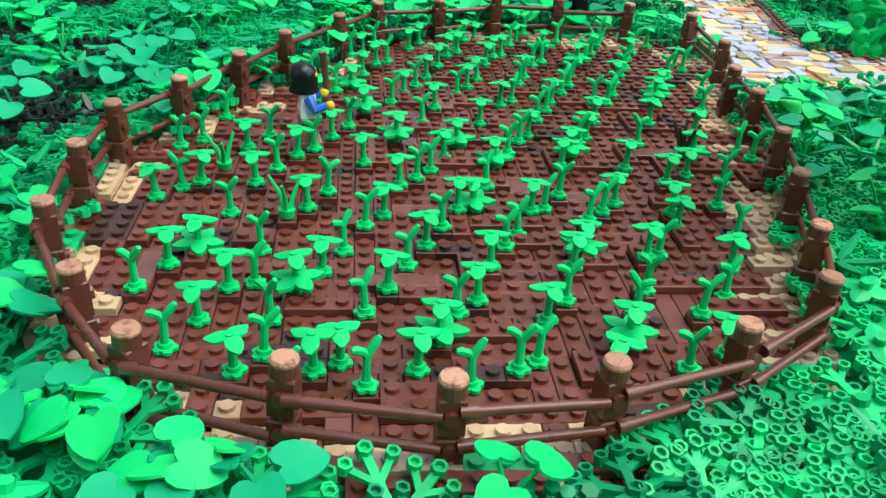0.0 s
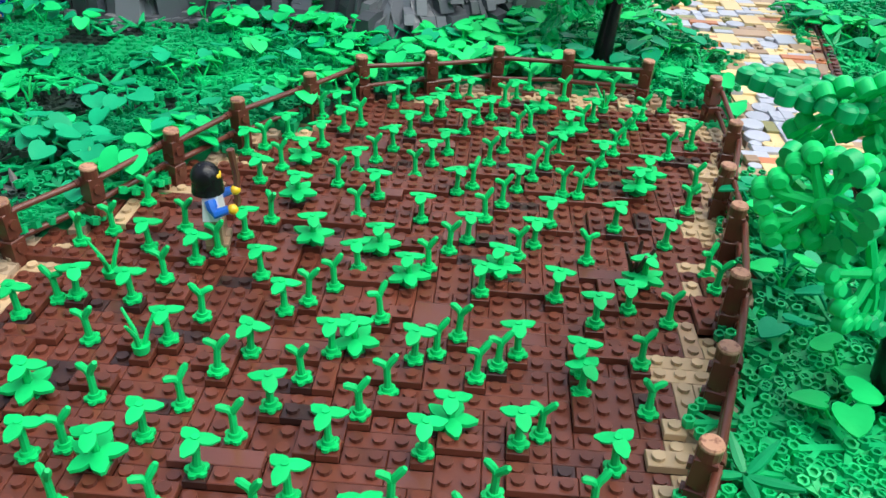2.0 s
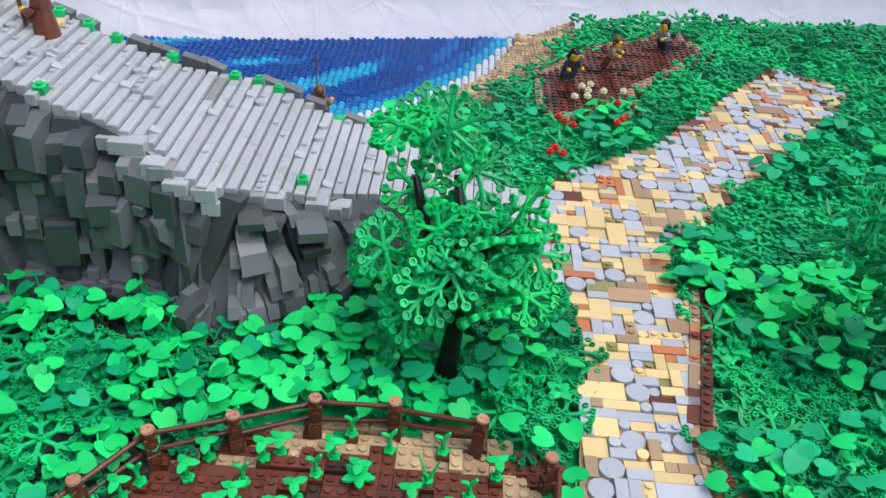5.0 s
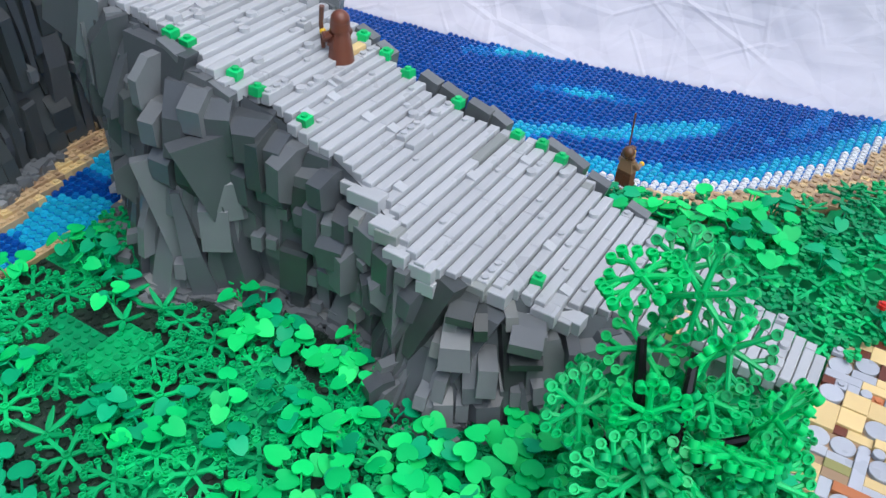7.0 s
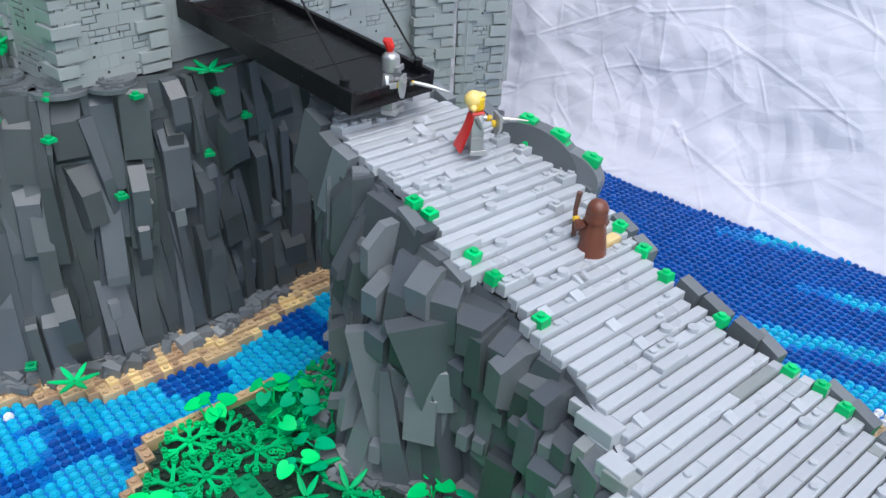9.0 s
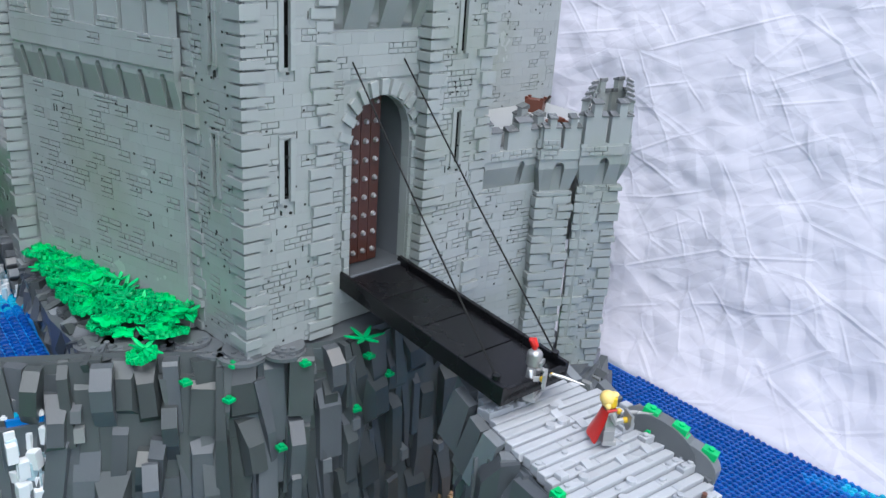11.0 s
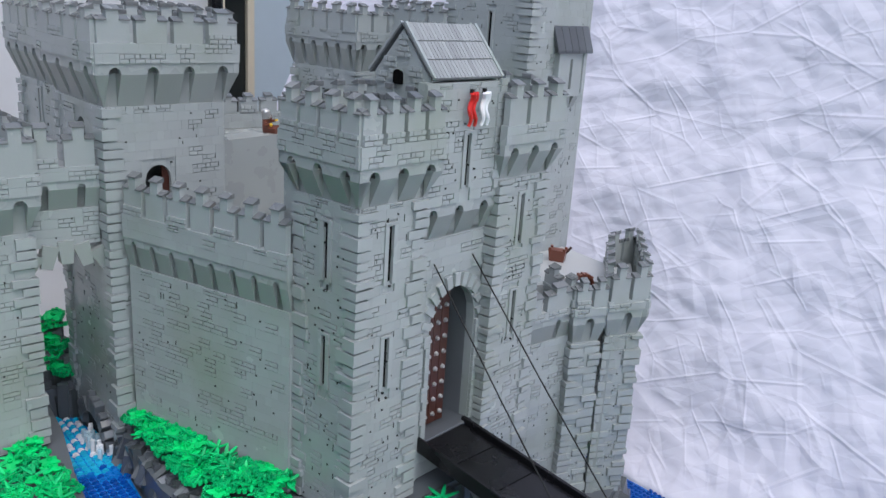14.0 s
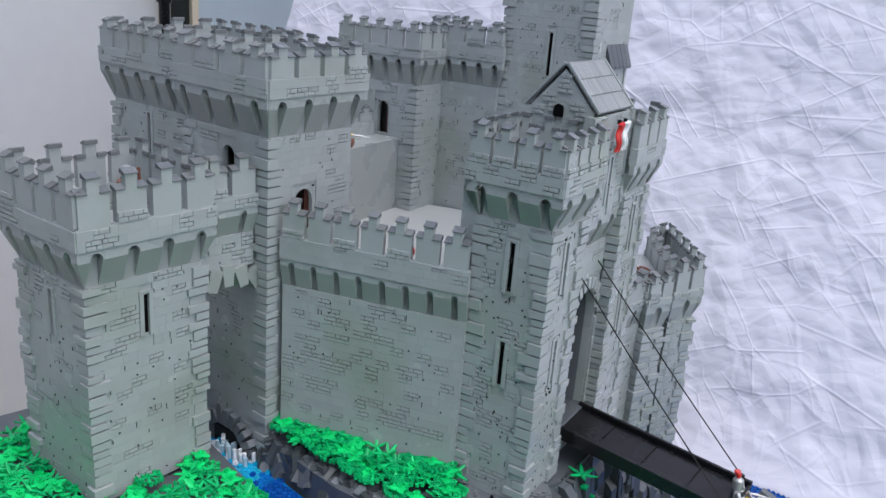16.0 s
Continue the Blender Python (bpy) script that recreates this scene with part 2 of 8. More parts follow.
# ---- mesh tools ----
class Mesh:
    """Faces gathered for one part."""
    def __init__(self):
        self.v, self.f = [], []

    def put(self, verts, faces, m=None):
        k = len(self.v)
        self.v += [tuple(m @ Vector(p)) for p in verts] if m else [tuple(p) for p in verts]
        self.f += [tuple(i + k for i in f) for f in faces]
        return self

    def prism(self, poly, z0, z1, m=None, top=None):
        """A polygon of the xy plane (counterclockwise) pulled from z0 to z1; top: the polygon at the upper end."""
        n, top = len(poly), top or poly
        verts = [(x, y, z0) for x, y in poly] + [(x, y, z1) for x, y in top]
        faces = [tuple(range(n - 1, -1, -1)), tuple(range(n, 2 * n))] + [(i, (i + 1) % n, n + (i + 1) % n, n + i) for i in range(n)]
        return self.put(verts, faces, m)

    def box(self, a, b, m=None, bevel=0.0):
        (x0, y0, z0), (x1, y1, z1) = a, b
        poly = [(x0, y0), (x1, y0), (x1, y1), (x0, y1)]
        if bevel:
            q = [(x0 + bevel, y0 + bevel), (x1 - bevel, y0 + bevel), (x1 - bevel, y1 - bevel), (x0 + bevel, y1 - bevel)]
            self.prism(poly, z0, z1 - bevel, m)
            return self.prism(poly, z1 - bevel, z1, m, q)
        return self.prism(poly, z0, z1, m)

    def cyl(self, x, y, z0, z1, r, n=10, r1=None, m=None):
        ring = [(math.cos(2 * math.pi * i / n), math.sin(2 * math.pi * i / n)) for i in range(n)]
        r1 = r if r1 is None else r1
        return self.prism([(x + r * c, y + r * s) for c, s in ring], z0, z1, m, [(x + r1 * c, y + r1 * s) for c, s in ring])

    def cup(self, x, y, z0, z1, r, n=8, m=None, deep=0.0016):
        """A hollow stud: outside, rim and a sunken floor."""
        ring = [(math.cos(2 * math.pi * i / n), math.sin(2 * math.pi * i / n)) for i in range(n)]
        verts = []
        for rr, z in ((r, z0), (r, z1), (r * 0.62, z1), (r * 0.62, z1 - deep)):
            verts += [(x + rr * c, y + rr * s, z) for c, s in ring]
        faces = [(k * n + i, k * n + (i + 1) % n, (k + 1) * n + (i + 1) % n, (k + 1) * n + i) for k in range(3) for i in range(n)]
        return self.put(verts, faces + [tuple(range(3 * n, 4 * n))], m)

    def tube(self, path, radii, n=7):
        """A rod along a line of points."""
        k, pts, u = len(self.v), [Vector(p) for p in path], None
        for i, p in enumerate(pts):
            d = (pts[min(i + 1, len(pts) - 1)] - pts[max(i - 1, 0)]).normalized()
            u = d.orthogonal().normalized() if u is None else (u - d * u.dot(d)).normalized()
            w = d.cross(u)
            r = radii[i] if isinstance(radii, (list, tuple)) else radii
            self.v += [tuple(p + r * (math.cos(2 * math.pi * j / n) * u + math.sin(2 * math.pi * j / n) * w)) for j in range(n)]
        for i in range(len(pts) - 1):
            a = k + i * n
            self.f += [(a + j, a + (j + 1) % n, a + n + (j + 1) % n, a + n + j) for j in range(n)]
        self.f += [tuple(k + j for j in range(n - 1, -1, -1)), tuple(k + (len(pts) - 1) * n + j for j in range(n))]
        return self

    def ball(self, c, r, n=10, rings=6, squash=1.0):
        k = len(self.v)
        for i in range(rings + 1):
            a = math.pi * i / rings
            self.v += [(c[0] + r * math.sin(a) * math.cos(2 * math.pi * j / n), c[1] + r * math.sin(a) * math.sin(2 * math.pi * j / n),
                        c[2] + r * squash * math.cos(a)) for j in range(n)]
        for i in range(rings):
            self.f += [(k + i * n + j, k + (i + 1) * n + j, k + (i + 1) * n + (j + 1) % n, k + i * n + (j + 1) % n) for j in range(n)]
        return self

    def weld(self):
        """Joins corners that lie on one another."""
        seen, index = {}, []
        for p in self.v:
            index.append(seen.setdefault(tuple(round(c, 6) for c in p), len(seen)))
        self.v = list(seen)
        self.f = [tuple(index[i] for i in f) for f in self.f]
        return self

    def data(self, name, mat, smooth=False):
        me = bpy.data.meshes.new(name)
        me.from_pydata(self.v, [], self.f)
        me.materials.append(mat)
        if smooth:
            me.polygons.foreach_set("use_smooth", [True] * len(me.polygons))
            me.set_sharp_from_angle(angle=radians(38))
        me.update()
        return me


def part(name, mesh, mat, parent=None, label="", smooth=False):
    """One mesh object under a thing or a part."""
    me = mesh.data(name, mat, smooth) if isinstance(mesh, Mesh) else mesh
    ob = new(name, me)
    ob.parent = parent
    if label:
        ob["label"] = label
    return ob


def thing(name, label, category, group="", kind="", at=None):
    ob = new(name)
    ob.empty_display_size = 0.01
    if at is not None:
        ob.matrix_basis = at
    return tagged(ob, label, category, group, kind)


P, PLATE, BRICK = 0.008, 0.0032, 0.0096        # stud pitch, plate and brick height


def stud(mesh, x, y, z, n=9, r=0.0024, h=0.0017):
    mesh.cyl(x, y, z, z + h, r, n)


def inside(x, y, poly):
    hit, n = False, len(poly)
    for i in range(n):
        (x0, y0), (x1, y1) = poly[i], poly[(i + 1) % n]
        if (y0 > y) != (y1 > y) and x < (x1 - x0) * (y - y0) / (y1 - y0) + x0:
            hit = not hit
    return hit


def along(x, pts):
    """The value at x of a line through (x, value) points."""
    return float(np.interp(x, [p[0] for p in pts], [p[1] for p in pts]))

# ---- plan ----
FIELD = [(-0.108, -0.205), (-0.065, -0.219), (-0.02, -0.226), (0.025, -0.220), (0.072, -0.202), (0.110, -0.175), (0.126, -0.136), (0.142, -0.088),
         (0.157, -0.040), (0.170, 0.020), (0.174, 0.062), (0.190, 0.118), (0.195, 0.190), (0.154, 0.214), (0.104, 0.222), (0.055, 0.220), (0.012, 0.203),
         (-0.032, 0.186), (-0.057, 0.148), (-0.088, 0.102), (-0.111, 0.057), (-0.133, 0.010), (-0.155, -0.026), (-0.158, -0.075), (-0.153, -0.128), (-0.131, -0.172)]
RIVER = [(-0.492, 0.060), (-0.468, 0.135), (-0.426, 0.206), (-0.418, 0.307), (-0.440, 0.375), (-0.458, 0.470), (-0.440, 0.600), (-0.330, 0.600), (-0.360, 0.420), (-0.346, 0.339),
         (-0.352, 0.263), (-0.350, 0.200), (-0.305, 0.170), (-0.285, 0.110), (-0.300, -0.02), (-0.420, -0.02)]
PATHP = [(0.192, 0.104), (0.209, 0.154), (0.213, 0.205), (0.219, 0.268), (0.224, 0.310), (0.206, 0.378), (0.192, 0.390), (0.192, 0.513), (0.215, 0.537), (0.241, 0.562), (0.319, 0.620),
         (0.416, 0.746), (0.50, 0.85), (0.58, 0.80), (0.53, 0.72), (0.40, 0.560), (0.330, 0.468), (0.303, 0.433), (0.310, 0.380), (0.306, 0.290), (0.296, 0.219), (0.301, 0.178), (0.352, 0.167), (0.46, 0.15),
         (0.46, 0.02), (0.375, 0.01), (0.346, 0.045), (0.274, 0.099)]
SEA = [(-0.62, 0.46), (-0.40, 0.52), (-0.20, 0.585), (-0.07, 0.640), (0.02, 0.675), (0.095, 0.735), (0.160, 0.830), (0.190, 0.930), (0.195, 0.968), (-0.10, 0.898), (-0.36, 0.856), (-0.45, 0.848), (-0.62, 0.842), (-0.75, 0.836)]


def back_edge(x):
    """Where the model ends and the sheet begins."""
    return 0.832 + 0.236 * (x + 0.45) + along(x, [(-0.75, 0.070), (-0.60, 0.050), (-0.45, 0.014), (-0.36, 0.0), (-0.20, -0.020), (1.0, -0.020)])


WATER_Z, SEA_Z = -0.020, -0.030


# ---- room ----
def slab(name, a, b, mat):
    ob = part(name, Mesh().box(a, b), mat)
    return tagged(ob, kind="structure")


tagged(slab("floor", (-2.5, -2.7, -0.95), (1.35, 2.6, -0.9), FLOORM), "grey hall floor under the display table", "floor")
tagged(slab("wall_west", (-2.5, -2.6, -0.9), (-2.4, 2.6, 2.4), WALLP), "plain grey painted hall wall", "wall")
# unseen south wall, height and tone set to cut light behind the camera
tagged(slab("wall_south", (-2.4, -2.7, -0.9), (1.25, -2.6, 2.0), WALLD), "dim unseen wall added to cut light from the south", "wall")
tagged(slab("wall_north", (-2.4, 2.5, -0.9), (1.25, 2.6, 2.4), WALLB), "pale blue-grey painted hall wall", "wall")
# unseen east wall, made up with an opening round the added lamp
east = Mesh()
for a, b in (((1.25, -2.6, -0.9), (1.35, -1.40, 2.4)), ((1.25, 0.90, -0.9), (1.35, 2.5, 2.4)), ((1.25, -1.40, -0.9), (1.35, 0.90, 0.35)), ((1.25, -1.40, 2.15), (1.35, 0.90, 2.4))):
    east.box(a, b)
tagged(part("wall_east", east, WALLP), "unseen grey wall with an opening for the added side lamp", "wall", kind="structure")
tagged(slab("table_base", (-1.13, -0.35, -0.9), (0.91, 1.23, -0.06), WOOD), "dark covered display table under the model", "table")


def crumple(u, w, turn, size, stretch, seed):
    """Soft bowls that meet in sharp, uneven creases: squared distance to the nearest of scattered points, about 0 to 0.6."""
    rs = np.random.RandomState(seed)
    ja, jb, lift = rs.uniform(0.02, 0.98, (64, 64)), rs.uniform(0.02, 0.98, (64, 64)), rs.uniform(-0.22, 0.22, (64, 64))
    c, q = math.cos(radians(turn)), math.sin(radians(turn))
    a, b = (u * c + w * q) / (size * stretch) + 21, (-u * q + w * c) / size + 23
    ia, ib = np.floor(a).astype(int), np.floor(b).astype(int)
    best = np.full_like(a, 9.0)
    for k in (-1, 0, 1):
        for l in (-1, 0, 1):
            i, j = (ia + k) % 64, (ib + l) % 64
            best = np.minimum(best, (a - ia - k - ja[i, j]) ** 2 + (b - ib - l - jb[i, j]) ** 2 + lift[i, j])
    return best


def facets(u, w, turn, size, stretch, seed):
    """Flat facets: random heights on a skewed lattice, joined by triangles, from -1 to 1."""
    table = np.random.RandomState(seed).uniform(-1, 1, (64, 64))
    c, q = math.cos(radians(turn)), math.sin(radians(turn))
    a, b = (u * c + w * q) / (size * stretch) + 20, (-u * q + w * c) / size + 20 + 0.35 * (u * c + w * q) / size
    ia, ib = np.floor(a).astype(int), np.floor(b).astype(int)
    fa, fb = a - ia, b - ib
    def at(k, l):
        return table[(ia + k) % 64, (ib + l) % 64]
    low = at(0, 0) + (at(1, 0) - at(0, 0)) * fa + (at(0, 1) - at(0, 0)) * fb
    high = at(1, 1) + (at(0, 1) - at(1, 1)) * (1 - fa) + (at(1, 0) - at(1, 1)) * (1 - fb)
    return np.where(fa + fb < 1, low, high)


def cloth():
    """The sheet: hangs behind the model, leans back, and is crumpled all over in sharp creases."""
    nu, nw, x0, x1 = 700, 350, -1.66, 1.05
    lean = [(-0.06, -0.004), (-0.03, 0.002), (0.0, 0.035), (0.05, 0.07), (0.11, 0.10), (0.186, 0.144), (0.384, 0.245), (0.513, 0.300), (0.65, 0.348), (0.9, 0.45), (1.3, 0.61)]
    u, w = np.meshgrid(np.linspace(x0, x1, nu + 1), np.linspace(-0.06, 1.3, nw + 1))
    h = np.zeros_like(u)
    for k, (turn, size, stretch, amp) in enumerate(((-20, 0.105, 1.8, 0.0034), (34, 0.058, 2.1, 0.0030), (-50, 0.034, 2.0, 0.0018))):
        uu = u + size * 0.4 * facets(u, w, 50 - turn, size * 2.1, 1.0, 40 + k)
        ww = w + size * 0.4 * facets(u, w, turn + 70, size * 1.9, 1.0, 60 + k)
        h += amp * facets(uu, ww, turn, size, stretch, 20 + k)
    for k, (turn, size, stretch, amp) in enumerate(((22, 0.066, 2.0, 0.0046), (-32, 0.044, 2.2, -0.0038), (6, 0.030, 2.4, 0.0026))):
        uu = u + size * 0.5 * facets(u, w, 50 - turn, size * 2.1, 1.0, 140 + k)
        ww = w + size * 0.5 * facets(u, w, turn + 70, size * 1.9, 1.0, 160 + k)
        h += amp * crumple(uu, ww, turn, size, stretch, 120 + k)
    low = np.clip(1 - (w + 0.03) / 0.42, 0, 1) * np.interp(u, [-0.75, -0.60, -0.45, -0.36, -0.20, 1.0], [0.070, 0.050, 0.014, 0.0, -0.020, -0.020])
    fade = np.clip((w + 0.03) / 0.10, 0.12, 1)
    y = 0.832 + 0.236 * (u + 0.45) + np.interp(w, [p[0] for p in lean], [p[1] for p in lean]) + low - (h - h.mean()) * fade + 0.008
    me = Mesh()
    me.v = [tuple(p) for p in np.stack([u, y, w], -1).reshape(-1, 3).tolist()]
    for j in range(nw):
        me.f += [(j * (nu + 1) + i, j * (nu + 1) + i + 1, (j + 1) * (nu + 1) + i + 1, (j + 1) * (nu + 1) + i) for i in range(nu)]
    ob = part("backdrop", me, SHEET)
    ob.data.polygons.foreach_set("use_smooth", [True] * len(ob.data.polygons))
    return tagged(ob, "creased white cotton sheet hung behind the model", "sheet", kind="structure")


cloth()


# ---- ground ----
def ground():
    """One sheet of green base plates, cut down to the river bed and the sea bed."""
    me, nx, ny = Mesh(), 160, 125
    x0, x1, y0, y1 = -1.12, 0.90, -0.34, 1.22
    for j in range(ny + 1):
        for i in range(nx + 1):
            x, y = x0 + (x1 - x0) * i / nx, y0 + (y1 - y0) * j / ny
            z = -0.004
            if inside(x, y, RIVER) or inside(x, y, SEA) or y > back_edge(x) - 0.012 or (y > 0.5 and shore_distance(x, y) < 0.064) or (x < -0.39 and 0.1 < y < 0.5):
                z = -0.045
            me.v.append((x, y, z))
    for j in range(ny):
        me.f += [(j * (nx + 1) + i, j * (nx + 1) + i + 1, (j + 1) * (nx + 1) + i + 1, (j + 1) * (nx + 1) + i) for i in range(nx)]
    return tagged(part("ground", me, GREEN), "green base plates of the model landscape", "ground", kind="structure")




def lay(poly, sizes, seed, skip=None, turn=0.0):
    """Fills a polygon of stud cells with plates of the given (w, d, weight) sizes; yields x, y, w, d in studs."""
    rnd = random.Random(seed)
    xs, ys = [p[0] for p in poly], [p[1] for p in poly]
    i0, i1, j0, j1 = int(min(xs) / P) - 1, int(max(xs) / P) + 2, int(min(ys) / P) - 1, int(max(ys) / P) + 2
    free = {(i, j) for i in range(i0, i1) for j in range(j0, j1) if inside((i + 0.5) * P, (j + 0.5) * P, poly) and not (skip and skip((i + 0.5) * P, (j + 0.5) * P))}
    done = []
    for i in range(i0, i1):
        for j in range(j0, j1):
            if (i, j) not in free:
                continue
            order = sorted(sizes, key=lambda s: -rnd.random() ** (1 / s[2]))
            for w, d, _ in order + [(1, 1, 1)]:
                cells = [(i + a, j + b) for a in range(w) for b in range(d)]
                if all(c in free for c in cells):
                    free.difference_update(cells)
                    done.append((i, j, w, d))
                    break
    return done

# ---- crops, leaves and trees: shapes that are used again ----
def leaf(mesh, m, length=0.0085, width=0.0052, thick=0.0008, fold=0.16, n=6):
    """An oval leaf that starts at the origin and lies along +x, with a fold along its rib."""
    top, ring = [], []
    for i in range(n + 1):
        t = i / n
        w = width / 2 * min(1.0, 1.12 * math.sin(math.pi * (0.10 + 0.86 * t) ** 0.85)) if i < n else width * 0.12
        ring.append((length * t, max(w, 0.0003)))
    verts, faces = [], []
    for s in (0, -thick):
        for x, w in ring:
            verts += [(x, -w, s - fold * w), (x, 0, s), (x, w, s - fold * w)]
    k = 3 * (n + 1)
    for i in range(n):
        a = 3 * i
        faces += [(a, a + 3, a + 4, a + 1), (a + 1, a + 4, a + 5, a + 2)]
        faces += [(k + a + 1, k + a + 4, k + a + 3, k + a), (k + a + 2, k + a + 5, k + a + 4, k + a + 1)]
        faces += [(a, k + a, k + a + 3, a + 3), (a + 2, a + 5, k + a + 5, k + a + 2)]
    faces += [(0, 1, 2, k + 2, k + 1, k), (3 * n, k + 3 * n, k + 3 * n + 1, k + 3 * n + 2, 3 * n + 2, 3 * n + 1)]
    mesh.put(verts, faces, m)


def ring_foot(mesh):
    for i in range(5):
        a = 2 * math.pi * i / 5
        mesh.cyl(0.0026 * math.cos(a), 0.0026 * math.sin(a), 0, 0.0013, 0.0016, 8)
    mesh.cyl(0, 0, 0, 0.0015, 0.0032, 12)
    mesh.cyl(0, 0, 0.0014, 0.0030, 0.0025, 12, 0.0022)


def crop_parts(kind):
    """The meshes of one kind of crop: (part name, mesh, material)."""
    foot, stem, out = Mesh(), Mesh(), []
    if kind == "G":
        cup = Mesh().cyl(0, 0, 0, 0.0035, 0.003, 12, 0.0036)
        out.append(("base", cup.data("base", LIME, True), LIME))
        for k, (a, r) in enumerate(((0.3, 0.3), (2.4, 0.45), (4.3, 0.4))):
            blade = Mesh().tube([(0.001 * math.cos(a), 0.001 * math.sin(a), 0.002), (0.003 * math.cos(a), 0.003 * math.sin(a), 0.009), (0.02 * r * math.cos(a), 0.02 * r * math.sin(a), 0.0165)], [0.0011, 0.001, 0.0006], 6)
            out.append(("blade", blade.data("blade", LIME, True), LIME))
        return out
    ring_foot(foot)
    out.append(("base", foot.data("base", LIME, True), LIME))
    stem.tube([(0, 0, 0.001), (0, 0, 0.006), (0, 0, 0.0125)], [0.0016, 0.0014, 0.0014], 8)
    out.append(("stem", stem.data("stem", LIME, True), LIME))
    if kind == "S":
        for line in (((0, 0, 0.0112), (0.0012, 0, 0.0134), (0.0030, 0, 0.0160), (0.0040, 0, 0.0176)), ((0, 0, 0.0112), (-0.0012, 0, 0.0132), (-0.0036, 0, 0.0142), (-0.0050, 0, 0.0143))):
            arm = Mesh().tube(line, [0.0013, 0.0014, 0.0015, 0.0009], 7)
            out.append(("shoot", arm.data("shoot", LIME, True), LIME))
    else:
        for k in range(3):
            me = Mesh()
            leaf(me, pose(0, 0, 0.0152, 0, 0, 120 * k) @ pose(0.0004, 0, 0, 0, 14, 0), 0.0076, 0.0054)
            out.append(("leaf", me.data("leaf", LIME, True), LIME))
        stub = Mesh().cyl(0, 0, 0.0125, 0.0154, 0.0014, 8)
        out.append(("tip", stub.data("tip", LIME, True), LIME))
    if kind == "B":
        for k in range(5):
            me = Mesh()
            leaf(me, pose(0, 0, 0.0062, 0, 0, 72 * k + 20) @ pose(0.0014, 0, 0, 0, 6, 0), 0.0086, 0.0058, 0.0016)
            out.append(("lower_leaf", me.data("lower_leaf", LIME, True), LIME))
    return out


CROPS = {k: crop_parts(k) for k in "SLBG"}
CROP_WORDS = {"S": "bright green plastic sprout with a forked tip on brown soil", "L": "bright green three-leaved seedling on brown soil plates",
              "B": "bright green seedling with five broad lower leaves on soil", "G": "bright green tuft of three upright grass blades"}
GX, GY = 0.0018, -0.0017
planted = {}
crop_master = {}
crop_rnd = random.Random(4)


def plant_row(i, words):
    """One column of crops of the field: kind and stud row."""
    for w in words.split():
        kind, j = w[0], int(w[1:])
        planted[i, j] = kind


plant_row(-17, "L-9 S-2")
plant_row(-16, "S-18 S-7 S0")
plant_row(-15, "L-16 L-7 S3")
plant_row(-14, "S-22 B-14 G-5")
plant_row(-13, "L-20 S-10 L-2")
plant_row(-12, "L-18 L-7 S1")
plant_row(-11, "L-24 S-17 S-14 S-5 L11")
plant_row(-10, "S-23 S-20 G-11 L-3 S12")
plant_row(-9, "S-25 B-18 L-10 S-2 L7 L15")
plant_row(-8, "L-24 L-16 S-8 L0 S9")
plant_row(-7, "L-23 S-14 S2 B11 S18")
plant_row(-6, "S-25 S-20 S-12 L-4 B5 L13 L20")
plant_row(-5, "L-18 L-10 L16 S21")
plant_row(-4, "L-24 S-16 L-7 B0 S8 S18")
plant_row(-3, "B-22 L-14 S-6 L10 S25")
plant_row(-2, "S-25 S-20 S-12 S-4 S4 S12 L22")
plant_row(-1, "L-19 L-10 L-2 L6 L14 L24")
plant_row(0, "S-24 L-16 B-9 B0 L16 S27")
plant_row(1, "S-23 S-14 S-7 S10 L19")
plant_row(2, "L-20 S-12 B-3 L4 L12 L20 S22")
plant_row(3, "S-19 L-10 S-2 L14 L24")
plant_row(4, "L-24 L-16 S-9 S0 L8 L17 L25")
plant_row(5, "B-22 B-14 S-8 L2 S9 L19")
plant_row(6, "S-20 S-11 L-4 S4 S12 L21")
plant_row(7, "S-24 S-18 S-10 B-2 S6 L15 S23")
plant_row(8, "L-15 L-9 S0 L9 S17 L25")
plant_row(9, "L-23 S-20 S-14 L2 S10 S18 S27")
plant_row(10, "L-4 L4 S12 B23")
plant_row(11, "S-18 L-11 L-10 S8 L15")
plant_row(12, "L-16 L-6 S0 S8 B18 S26")
plant_row(13, "S10 S19")
plant_row(14, "S-12 S-9 L-4 L4 L13 L21")
plant_row(15, "B-2 S15 G23")
plant_row(16, "S-5 B9 S17 S26")
plant_row(17, "L3 B11 L20")
plant_row(18, "S22")
plant_row(19, "S-2 S0 S7 S15")
plant_row(20, "S10 L24")
plant_row(21, "S17 L19")

# ---- the field ----
def edge_distance(x, y, poly):
    best = 9.0
    for (x0, y0), (x1, y1) in zip(poly, poly[1:] + poly[:1]):
        dx, dy = x1 - x0, y1 - y0
        t = min(1, max(0, ((x - x0) * dx + (y - y0) * dy) / (dx * dx + dy * dy)))
        best = min(best, math.hypot(x - x0 - t * dx, y - y0 - t * dy))
    return best


def plate_mesh(w, d, mat, studs=True, h=PLATE, name="plate"):
    g = 0.00012
    me = Mesh().box((g, g, -h), (w * P - g, d * P - g, 0), bevel=0.0003)
    if studs:
        for a in range(w):
            for b in range(d):
                stud(me, (a + 0.5) * P, (b + 0.5) * P, -0.0001)
    return me.data(name, mat)


plate_cache = {}


def plate_of(w, d, mat, studs=True, h=PLATE, name="plate"):
    key = (w, d, mat.name, studs, h, name)
    if key not in plate_cache:
        plate_cache[key] = plate_mesh(w, d, mat, studs, h, name)
    return plate_cache[key]


